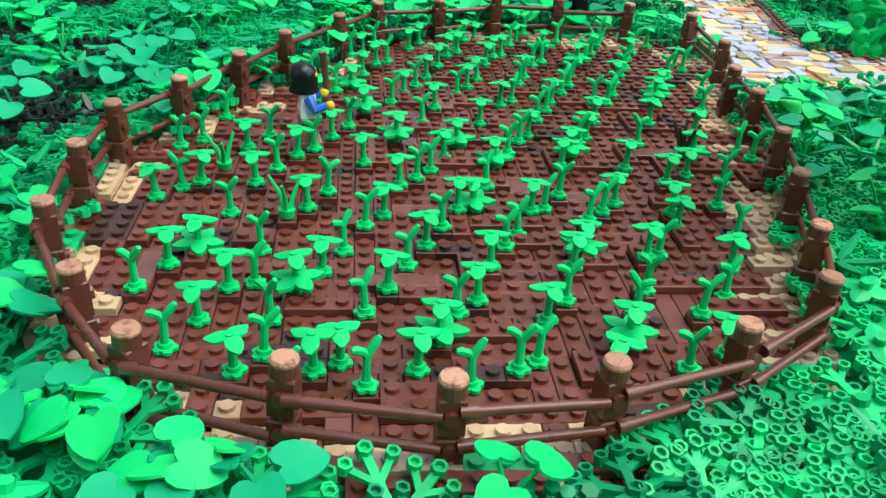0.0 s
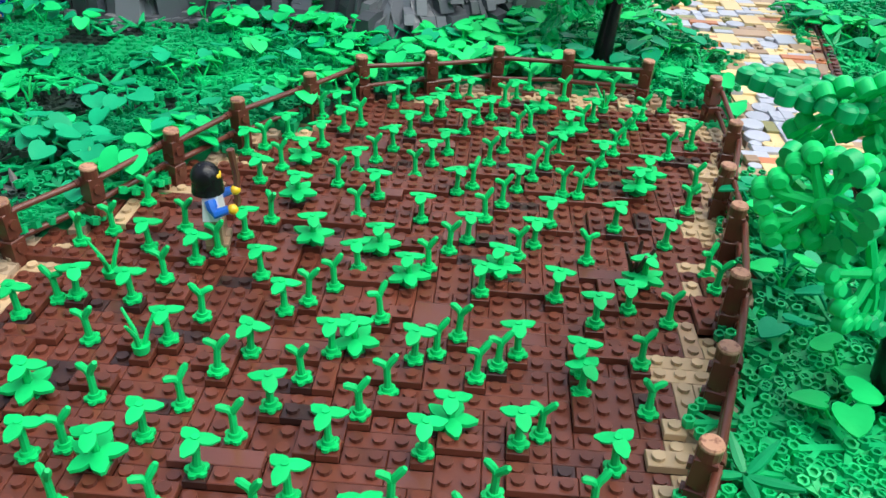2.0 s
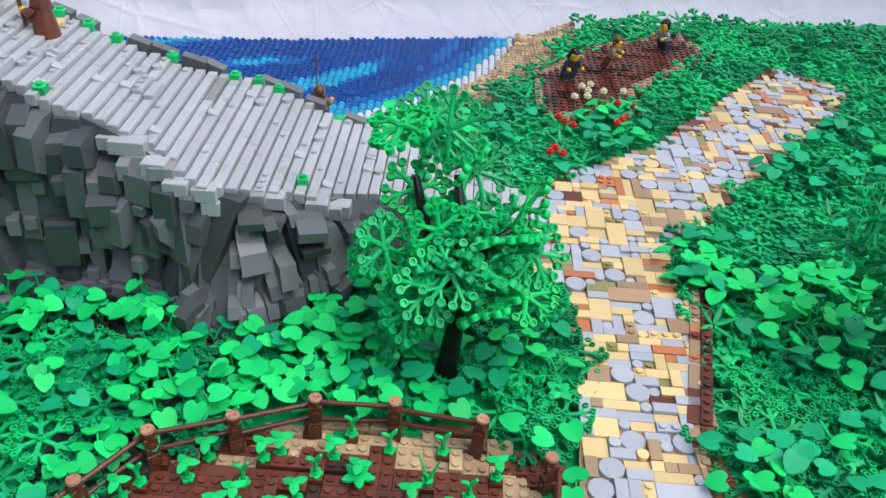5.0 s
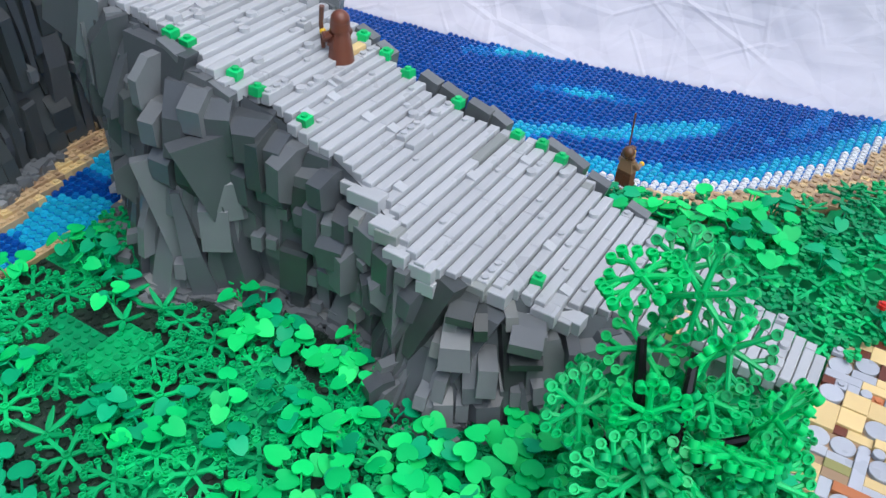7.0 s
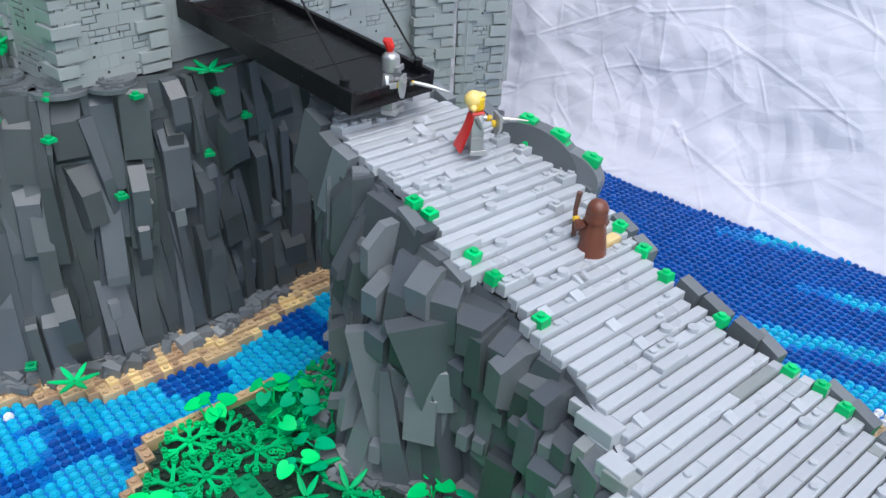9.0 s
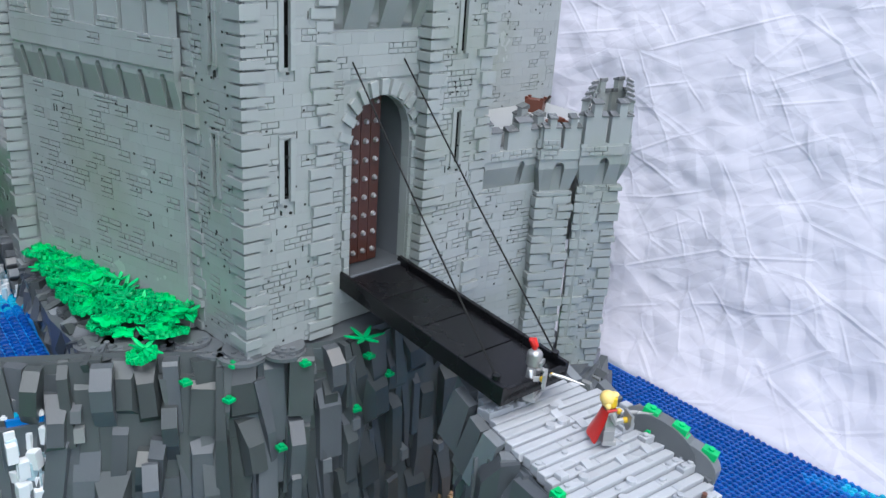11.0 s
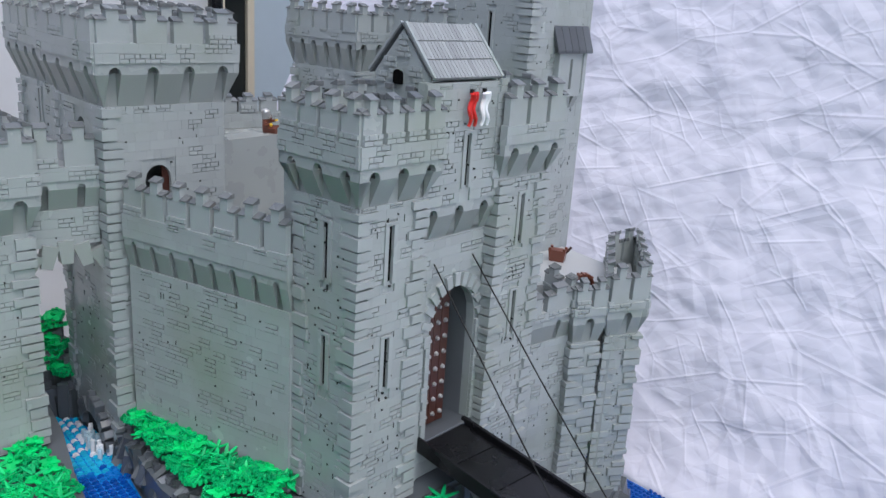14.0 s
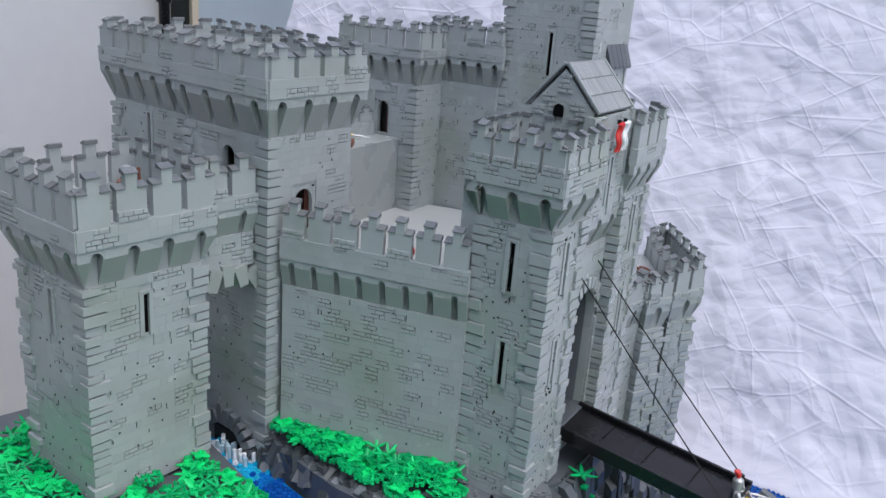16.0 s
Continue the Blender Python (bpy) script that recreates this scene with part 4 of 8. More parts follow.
def build_foliage():
    rnd = random.Random(31)
    sets = {}
    def into(mat, name):
        return sets.setdefault((name, mat.name), (mat, Mesh()))[1]
    y = -0.46
    while y < 1.02:
        x = -0.44
        while x < 0.78:
            px, py = x + rnd.uniform(-0.006, 0.006), y + rnd.uniform(-0.006, 0.006)
            x += 0.0195
            edge_of_plan = px > 0.40 + 0.75 * py or py < -0.26 or (py < 0.06 and px < -0.25)
            if blocked(px, py) or meadow(px, py) or (-0.10 < px < 0.045 and -0.247 < py < -0.2) or (edge_of_plan and rnd.random() < 0.72):
                continue
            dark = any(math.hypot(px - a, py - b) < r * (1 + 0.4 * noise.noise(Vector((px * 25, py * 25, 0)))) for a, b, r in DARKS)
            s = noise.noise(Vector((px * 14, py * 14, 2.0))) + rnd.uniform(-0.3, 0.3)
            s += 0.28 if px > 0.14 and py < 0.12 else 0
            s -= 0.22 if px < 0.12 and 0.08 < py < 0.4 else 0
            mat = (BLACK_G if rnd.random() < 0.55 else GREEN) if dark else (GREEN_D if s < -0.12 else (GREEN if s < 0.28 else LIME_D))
            near = edge_distance(px, py, PATHP)
            z = 0.002 + rnd.uniform(0, 0.007)
            m = pose(px, py, z, rnd.uniform(-12, 12), rnd.uniform(-12, 12), rnd.uniform(0, 360))
            q = rnd.random()
            if px > 0.12 and py < -0.04 and q < 0.12:
                q = 0.8
            if q < 0.70:
                leaf_plate(into(mat, "leaf_sprays"), m, rnd, (6 if rnd.random() < 0.5 else 5) if py < 0.5 else 4, rnd.uniform(0.016, 0.0215), py < 0.42 and not edge_of_plan)
            elif q < 0.85:
                me = into(GREEN if not dark else mat, "grass_blades")
                for k in range(5):
                    leaf(me, m @ pose(0, 0, 0.002, 0, 0, 72 * k + rnd.uniform(-15, 15)) @ pose(0.001, 0, 0, 0, rnd.uniform(-35, -5), 0), rnd.uniform(0.012, 0.018), 0.0036, 0.0012, n=4)
            else:
                me = into(LIME_D if not dark else GREEN, "flower_leaves")
                for k in range(4):
                    leaf(me, m @ pose(0, 0, 0.004, 0, 0, 90 * k) @ pose(0.0012, 0, 0, 0, 8, 0), 0.0085, 0.0072, 0.0012, n=4)
                me.cyl(0, 0, 0.003, 0.0065, 0.0024, 8, m=m)
        y += 0.0195
    y = -0.275
    while y < -0.04:          # flat sprays close together beside the fence
        x = 0.045
        while x < 0.25:
            px, py = x + rnd.uniform(-0.004, 0.004), y + rnd.uniform(-0.004, 0.004)
            x += 0.0215
            if not blocked(px, py):
                leaf_plate(into(rnd.choice((GREEN, LIME_D, LIME_D)), "leaf_sprays"), pose(px, py, 0.0030 + rnd.uniform(0, 0.003), rnd.uniform(-5, 5), rnd.uniform(-5, 5), rnd.uniform(0, 360)), rnd, 6, rnd.uniform(0.016, 0.020), True)
        y += 0.0215
    y = 0.135
    while y < 0.36:           # wide flat sprays, apart from one another
        x = -0.345
        while x < -0.03:
            px, py = x + rnd.uniform(-0.007, 0.007), y + rnd.uniform(-0.007, 0.007)
            x += 0.0305
            if blocked(px, py) or not meadow(px, py) or edge_distance(px, py, RIVER) < 0.024 or math.hypot(px + 0.209, py - 0.232) < 0.022 or rnd.random() < 0.12:
                continue
            q = rnd.random()
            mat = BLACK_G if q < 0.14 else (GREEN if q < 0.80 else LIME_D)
            m = pose(px, py, 0.0062 + rnd.uniform(0, 0.003), rnd.uniform(-6, 6), rnd.uniform(-6, 6), rnd.uniform(0, 360))
            if q > 0.92:
                for k in range(5):
                    leaf(into(GREEN, "grass_blades"), m @ pose(0, 0, 0.002, 0, 0, 72 * k + rnd.uniform(-15, 15)) @ pose(0.001, 0, 0, 0, rnd.uniform(-35, -5), 0), rnd.uniform(0.014, 0.020), 0.0040, 0.0012, n=4)
            else:
                leaf_plate(into(mat, "leaf_sprays"), m, rnd, 6, rnd.uniform(0.017, 0.0215), True)
        y += 0.0285
    words = {"leaf_sprays": "flat green plastic leaf sprays with hollow stud tips", "grass_blades": "green plastic grass blades in low rosettes", "flower_leaves": "bright green four-leaved plastic rosettes"}
    for (name, _), (mat, me) in sets.items():
        tagged(part(name, me, mat), words[name] + ", " + mat.name.replace("_", " "), "foliage", kind="stuff")


LIME_D = material("medium_green_plastic", (0.009, 0.48, 0.14), 0.40, 0.14, spec=0.3)
build_foliage()


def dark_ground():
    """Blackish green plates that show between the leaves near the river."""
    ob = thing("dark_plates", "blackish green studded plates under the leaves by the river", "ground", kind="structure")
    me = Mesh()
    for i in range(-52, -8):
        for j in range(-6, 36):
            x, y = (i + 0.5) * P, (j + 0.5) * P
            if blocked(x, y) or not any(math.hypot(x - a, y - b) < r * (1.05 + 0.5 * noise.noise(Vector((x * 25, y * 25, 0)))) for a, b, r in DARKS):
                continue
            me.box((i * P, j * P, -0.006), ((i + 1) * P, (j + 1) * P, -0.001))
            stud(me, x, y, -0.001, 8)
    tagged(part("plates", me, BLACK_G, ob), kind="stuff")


dark_ground()


def stalk_mesh(rnd, tall, size, leaves):
    """One round-leaved plant: stalks and leaves apart."""
    st, lv = Mesh(), []
    for k in range(leaves):
        a = rnd.uniform(0, 360) if leaves == 1 else 360 * k / leaves + rnd.uniform(-20, 20)
        c, s = math.cos(radians(a)), math.sin(radians(a))
        r, h = (0.003 if leaves == 1 else size * 0.95), tall * rnd.uniform(0.75, 1.05)
        st.tube([(0, 0, 0), (r * 0.3 * c, r * 0.3 * s, h * 0.55), (r * c, r * s, h)], [0.0009, 0.0008, 0.0007], 5)
        me = Mesh()
        heart(me, pose(r * c, r * s, h, 0, 0, a + rnd.uniform(-30, 30)) @ pose(size * 0.55, 0, 0, rnd.uniform(-14, 14), rnd.uniform(0, 26), 0), size * rnd.uniform(0.95, 1.15))
        lv.append(me)
    return st, lv


def build_hearts():
    rnd = random.Random(77)
    masters = []
    for k in range(6):
        mat = (LIME2, LIME, LIME2, LIME, TEAL, TEAL)[k]
        st, lv = stalk_mesh(rnd, 0.017, 0.0062, (3, 3, 2, 2, 3, 2)[k])
        ob = thing("leafy_plant", "round-leaved plastic plant on thin stalks, " + ("dark green" if k > 3 else "bright green"), "plant", "round-leaved plants")
        part("stalk", st, mat, ob, smooth=True)
        for me in lv:
            part("leaf", me, mat, ob, smooth=True)
        masters.append(ob)
    used = [False] * 6
    joined = {}
    def put(x, y, z, near, kinds, scale=1.0):
        k = rnd.choice(kinds)
        m = pose(x, y, z, rnd.uniform(-10, 10), rnd.uniform(-10, 10), rnd.uniform(0, 360))
        if near:
            if used[k]:
                copy_thing(masters[k], m)
            else:
                masters[k].matrix_basis, used[k] = m, True
        else:
            st, lv = stalk_mesh(rnd, 0.018 * scale * rnd.uniform(0.6, 1.15), 0.0069 * scale, rnd.choice((1, 2, 2, 3)))
            mat = (LIME2, LIME, LIME2, LIME, TEAL, TEAL)[k]
            me = joined.setdefault(mat.name, (mat, Mesh()))[1]
            for src in [st] + lv:
                me.put(src.v, src.f, m)
    # near clumps beside the fence
    count = 0
    for cx, cy, sx, sy, n in ((-0.335, 0.245, 0.012, 0.03, 7), (-0.325, 0.290, 0.02, 0.02, 4), (-0.270, 0.278, 0.03, 0.02, 5), (-0.258, 0.180, 0.022, 0.022, 6), (-0.165, 0.196, 0.045, 0.02, 6), (-0.125, 0.222, 0.03, 0.02, 4), (-0.130, 0.312, 0.045, 0.03, 9), (-0.085, 0.285, 0.035, 0.04, 9), (-0.060, 0.258, 0.02, 0.02, 4), (-0.126, -0.222, 0.026, 0.020, 9), (-0.100, -0.243, 0.020, 0.008, 4), (-0.068, -0.248, 0.003, 0.002, 1), (-0.006, -0.250, 0.003, 0.002, 1), (-0.168, -0.190, 0.025, 0.04, 14), (0.205, -0.03, 0.03, 0.05, 5), (0.215, 0.05, 0.03, 0.05, 9), (0.190, -0.10, 0.02, 0.05, 3)):
        for _ in range(n):
            x, y = cx + rnd.gauss(0, sx * 0.5), cy + rnd.gauss(0, sy * 0.5)
            if not blocked(x, y):
                put(x, y, 0.003, True, (0, 1, 2, 3, 4, 5))
    # clumps out in the meadow
    y = -0.22
    while y < 0.70:
        x = -0.43
        while x < 0.75:
            px, py = x + rnd.uniform(-0.007, 0.007), y + rnd.uniform(-0.007, 0.007)
            x += 0.0145
            if blocked(px, py) or meadow(px, py):
                continue
            s = noise.noise(Vector((px * 9 + 4, py * 9, 5.0)))
            dens = 0.62 if (px < 0.05 and py < 0.40) else 0.38
            behind = py > 0.52
            if (px > 0.12 and py < 0.0 and rnd.random() < 0.7) or (px > 0.0 and py < -0.12):
                continue
            if -0.13 < px < 0.125 and 0.13 < py < 0.36:      # thick below the rock
                s, dens = max(s, 0.22), 0.74
            if s + 0.1 < -0.06 and not behind:
                continue
            if rnd.random() < dens * (0.6 + s * 1.6):
                if any(math.hypot(px - a, py - b) < r for a, b, r in DARKS) and rnd.random() < 0.6:
                    continue
                bright = s > 0.18
                put(px, py, 0.004, False, (0, 1, 2, 3, 4) if bright else (1, 4, 5, 5), 1.0)
        y += 0.0145
    for mat, me in joined.values():
        tagged(part("leafy_plants", me, mat, smooth=True), "round-leaved plastic plants on thin stalks, " + mat.name.replace("_", " "), "plants", kind="stuff")


TEAL = material("deep_green_leaf_plastic", (0.006, 0.36, 0.15), 0.48, 0.14, spec=0.2)
build_hearts()


# ---- trees ----
def tree(base, limbs, sprays, seed, label, mats, size=0.0215, face=50, loose=20, closed=False):
    """A dark trunk that forks into limbs; flat leaf sprays at the given places, each one a part."""
    rnd = random.Random(seed)
    ob = thing("tree", label, "tree", at=pose(*base))
    trunk = Mesh().tube([(0, 0, -0.002), (0.0, 0.0, 0.010), limbs[0][0]], [0.0090, 0.0070, 0.0056], 12)
    part("trunk", trunk, BLACK, ob, smooth=True)
    for path in limbs:
        me = Mesh().tube(path[:-1] + [tuple(Vector(path[-2]).lerp(Vector(path[-1]), 0.6))], [0.0050 - 0.0026 * i / max(1, len(path) - 1) for i in range(len(path))], 8)
        part("limb", me, BLACK, ob, smooth=True)
    for k, c in enumerate(sprays):
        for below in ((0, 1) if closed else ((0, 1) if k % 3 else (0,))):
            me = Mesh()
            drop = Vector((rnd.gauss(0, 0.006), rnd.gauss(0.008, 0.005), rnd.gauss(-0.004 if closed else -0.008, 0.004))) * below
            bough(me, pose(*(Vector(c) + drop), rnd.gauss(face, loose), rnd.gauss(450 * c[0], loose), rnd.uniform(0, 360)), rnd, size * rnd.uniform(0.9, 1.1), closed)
            # lower sprays take the darker greens: inner crown shade put into colour
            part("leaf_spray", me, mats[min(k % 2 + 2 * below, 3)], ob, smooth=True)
    return ob


FORK = (0.004, 0.004, 0.045)
tree((0.132, 0.273, 0.006), [[FORK, (-0.02, 0.03, 0.095), (-0.034, 0.05, 0.145)], [FORK, (0.018, 0.035, 0.08), (0.045, 0.05, 0.095)], [FORK, (0.002, 0.03, 0.10), (-0.006, 0.058, 0.142)],
                             [FORK, (-0.025, 0.022, 0.06), (-0.052, 0.038, 0.068)], [FORK, (0.010, 0.005, 0.062), (0.018, 0.006, 0.080)]],
     [(-0.038, 0.05, 0.154), (-0.010, 0.06, 0.149), (-0.028, 0.05, 0.111), (-0.056, 0.04, 0.071), (-0.012, 0.02, 0.101), (0.010, 0.05, 0.096), (0.042, 0.05, 0.102), (0.019, 0.005, 0.083), (-0.020, 0.01, 0.056), (0.049, 0.03, 0.083),
      (0.004, 0.06, 0.121), (-0.029, 0.0, 0.049), (0.024, -0.006, 0.064), (-0.014, -0.008, 0.078), (0.046, 0.012, 0.062), (-0.044, 0.014, 0.090), (0.030, 0.020, 0.098), (-0.002, -0.004, 0.088)],
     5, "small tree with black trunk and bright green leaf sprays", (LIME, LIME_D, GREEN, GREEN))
FORK, BEND = (-0.004, 0.0, 0.042), (-0.002, 0.0, 0.088)
tree((0.203, -0.086, 0.003), [[FORK, (-0.027, 0.0, 0.081), (-0.046, -0.006, 0.110)], [FORK, (-0.027, -0.006, 0.081), (-0.056, -0.026, 0.098)], [FORK, (-0.024, -0.01, 0.054), (-0.034, -0.024, 0.070)],
                              [FORK, BEND, (-0.010, 0.004, 0.126)], [FORK, BEND, (0.012, 0.026, 0.115)], [FORK, (0.012, 0.004, 0.070), (0.028, 0.004, 0.090)]],
     [(-0.058, -0.030, 0.101), (-0.048, -0.004, 0.118), (-0.011, 0.0, 0.131), (-0.034, -0.024, 0.076), (0.014, 0.030, 0.122), (-0.024, 0.010, 0.100), (0.030, 0.004, 0.095), (0.0, -0.014, 0.096), (0.020, 0.022, 0.140), (0.021, 0.055, 0.092), (0.034, 0.030, 0.072)],
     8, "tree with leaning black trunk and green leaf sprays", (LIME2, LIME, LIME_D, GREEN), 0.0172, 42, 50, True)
tree((0.429, 0.297, 0.006), [[(0.012, 0.005, 0.04), (0.02, 0.01, 0.08), (0.01, 0.03, 0.13)], [(0.012, 0.005, 0.04), (0.035, 0.01, 0.06), (0.05, 0.02, 0.09)],
                             [(0.012, 0.005, 0.04), (-0.01, 0.02, 0.08), (-0.03, 0.03, 0.11)]],
     [(0.010, 0.030, 0.135), (0.050, 0.020, 0.094), (-0.030, 0.030, 0.114), (0.020, 0.012, 0.088), (-0.012, 0.010, 0.092), (0.030, 0.040, 0.116), (-0.040, 0.040, 0.086), (0.0, 0.0, 0.070)],
     12, "tree with a forked black trunk and deep green leaf sprays", (GREEN, LIME_D, GREEN, GREEN))

# ---- rock ----
def polyline(pts, s):
    """The point at share s of the length of a line of 3D points."""
    pts = [Vector(p) for p in pts]
    seg = [(b - a).length for a, b in zip(pts, pts[1:])]
    d = s * sum(seg)
    for a, b, l in zip(pts, pts[1:], seg):
        if d <= l:
            return a.lerp(b, d / l)
        d -= l
    return pts[-1]


def rock_piece(rnd, w, h, d, style):
    """A slope brick, back at v = 0 and front towards -v; w wide, h high, d deep."""
    top, shift = 1.0, 0.0
    if style == 0:      # block, its top sloped down to the front
        prof = [(0, 0), (-d, 0), (-d, h * rnd.uniform(0.70, 0.86)), (-d * 0.40, h), (0, h)]
    elif style == 1:    # tall fin that leans back into the wall
        prof = [(0, 0), (-d, 0), (-d, h * rnd.uniform(0.05, 0.45)), (-d * 0.25, h), (0, h)]
        top, shift = rnd.uniform(0.75, 1.0), rnd.uniform(-0.12, 0.12)
    elif style == 2:    # overhanging block: cut away below, sloped on top
        prof = [(0, 0), (-d * 0.25, 0), (-d, h * rnd.uniform(0.30, 0.55)), (-d, h * rnd.uniform(0.75, 0.88)), (-d * 0.45, h), (0, h)]
    elif style == 3:    # plain panel
        prof = [(0, 0), (-d, 0), (-d, h - 0.003), (-d + 0.002, h), (0, h)]
    elif style == 5:    # wide thin panel, wedge-shaped
        prof = [(0, 0), (-d, 0), (-d * 0.9, h), (0, h)]
        top, shift = rnd.choice((0.35, 0.6, 1.7, 2.2)), rnd.uniform(-0.35, 0.35)
        if top > 1:
            w *= 0.6
    elif style == 6:    # boulder with cut corners
        a, b, c = rnd.uniform(0.5, 0.75), rnd.uniform(0.15, 0.35), rnd.uniform(0.62, 0.85)
        ring = [(w / 2, 0, 0.0, h), (w / 2 * 0.98, -d * 0.55, h * b * 0.5, h * 0.97), (w / 2 * a, -d, h * b, h * c)]
        verts = [p for x, y, z0, z1 in ring for p in ((-x, y, z0), (x, y, z0), (x, y, z1), (-x, y, z1))]
        faces = [(8, 9, 10, 11)] + [(4 * k + i, 4 * k + (i + 1) % 4, 4 * k + 4 + (i + 1) % 4, 4 * k + 4 + i) for k in (0, 1) for i in range(4)]
        return Mesh().put(verts, faces)
    else:               # long wedge that runs to a narrow end above or below
        prof = [(0, 0), (-d * rnd.uniform(0.6, 1.0), 0), (-d, h * 0.5), (-d * rnd.uniform(0.5, 0.9), h), (0, h)]
        top, shift = rnd.choice((0.3, 0.45, 1.9, 2.4)), rnd.uniform(-0.3, 0.3)
        if top > 1:
            w *= 0.55
    n = len(prof)
    half = [w / 2 * (1 + (top - 1) * z / h) for _, z in prof]
    verts = [(-k + shift * w * z / h, y, z) for k, (y, z) in zip(half, prof)] + [(k + shift * w * z / h, y, z) for k, (y, z) in zip(half, prof)]
    faces = [tuple(range(n)), tuple(range(2 * n - 1, n - 1, -1))] + [(i, n + i, n + (i + 1) % n, (i + 1) % n) for i in range(n)]
    return Mesh().put(verts, faces)


def rock_wall(name, label, foot, top, seed, mats, crag, small, limit=300):
    """A cliff of slope bricks between a foot line and a top line, over a dark core."""
    rnd = random.Random(seed)
    ob = thing(name, label, "rock", kind="structure")
    n = 40
    core = Mesh()
    f, t = [polyline(foot, i / n) for i in range(n + 1)], [polyline(top, i / n) for i in range(n + 1)]
    core.v = [tuple(p) for p in f] + [tuple(p) for p in t]
    core.f = [(i, i + 1, n + 2 + i, n + 1 + i) for i in range(n)]
    part("core", core, mats[0], ob)
    length = sum((Vector(b) - Vector(a)).length for a, b in zip(foot, foot[1:]))
    made, rest = [0], {}

    def put(c, q, w, h, d, style, turn, tilt, mat):
        """One piece at share c along the wall, its foot at share q of the height there."""
        a, b = polyline(foot, c), polyline(top, c)
        e0, e1, g0, g1 = polyline(foot, max(0, c - 0.02)), polyline(foot, min(1, c + 0.02)), polyline(top, max(0, c - 0.02)), polyline(top, min(1, c + 0.02))
        u = (e1 - e0) * (1 - q) + (g1 - g0) * q
        u.z = 0
        u.normalize()
        v, p = Vector((-u.y, u.x, 0)), a.lerp(b, q)
        over = p.z + h - b.z + 0.003
        if over > 0:
            h -= over
        if h < 0.008:
            return
        lean = ((b - a).dot(v) * h / max(0.02, b.z - a.z))
        me = rock_piece(rnd, w, h, d + 0.006, style)
        me.v = [(x, y + lean * z / h * (0.0 if style == 2 else 0.9), z) for x, y, z in me.v]
        m = Matrix.Translation((p.x + v.x * 0.006, p.y + v.y * 0.006, p.z)) @ Matrix(((u.x, v.x, 0, 0), (u.y, v.y, 0, 0), (0, 0, 1, 0), (0, 0, 0, 1))) @ pose(0, 0, 0, 0, tilt, turn)
        if made[0] < limit:
            part("slope_brick", me, mat, ob).matrix_basis = m
        else:
            rest.setdefault(mat.name, (mat, Mesh()))[1].put(me.v, me.f, m)
        made[0] += 1

    def colour():
        return rnd.choices(mats, (5, 4, 1.5))[0]

    for low, odds, room in ((-0.02, (0, 0, 1, 0, 0, 5, 0), 0.62), (0.40, (0, 0, 1, 0, 0, 4, 0), 0.66), (-0.03, (1, 6, 0, 1, 3, 0, 1), 1.25), (0.26, (1, 4, 2, 1, 3, 0, 2), 1.45), (0.48, (4, 2, 2, 2, 2, 0, 4), 1.25), (0.68, (5, 1, 4, 1, 1, 0, 3), 1.0)):
        s = rnd.uniform(0, 0.02)            # wide panels behind; fins at the foot, boulders and overhanging blocks above
        while s < 1:
            style = rnd.choices((0, 1, 2, 3, 4, 5, 6), odds)[0]
            w = rnd.uniform(0.026, 0.046) if style == 5 else (rnd.uniform(0.018, 0.030) if style == 6 else rnd.choice((0.008, 0.012, 0.012, 0.016, 0.020)))
            c = min(1.0, s + 0.5 * w / length)
            tall = polyline(top, c).z - polyline(foot, c).z
            if tall < 0.10 and 0.2 < low and style != 5 and rnd.random() < 0.55:
                s += w / length
                continue
            h = max(0.014, tall * (rnd.uniform(0.45, 0.66) if style == 5 else rnd.uniform(0.26, 0.46) * (1.3 if style in (1, 4) else 0.85)))
            d = (0.001 if style == 5 else rnd.choice((0.004, 0.007, 0.010, 0.013))) + rnd.uniform(0, 0.003) + crag * max(0.0, low)
            put(c, max(-0.03, low + rnd.uniform(-0.10, 0.08)), w * 1.02, h, d, style, rnd.choice((0, rnd.uniform(-7, 7), rnd.uniform(-20, 20))), rnd.uniform(-6, 6), colour())
            s += w * rnd.uniform(0.85, 1.25) * room / length
    for k in range(small):            # single small sloped bricks
        put(rnd.random(), rnd.uniform(0.05, 0.9), 0.008, rnd.uniform(0.009, 0.016), rnd.uniform(0.010, 0.017), 0, rnd.uniform(-12, 12), 0, SLATE_M if rnd.random() < 0.7 else SLATE_L)
    for mat, me in rest.values():
        tagged(part("slope_bricks_beyond", me, mat, ob), kind="stuff")
    return ob


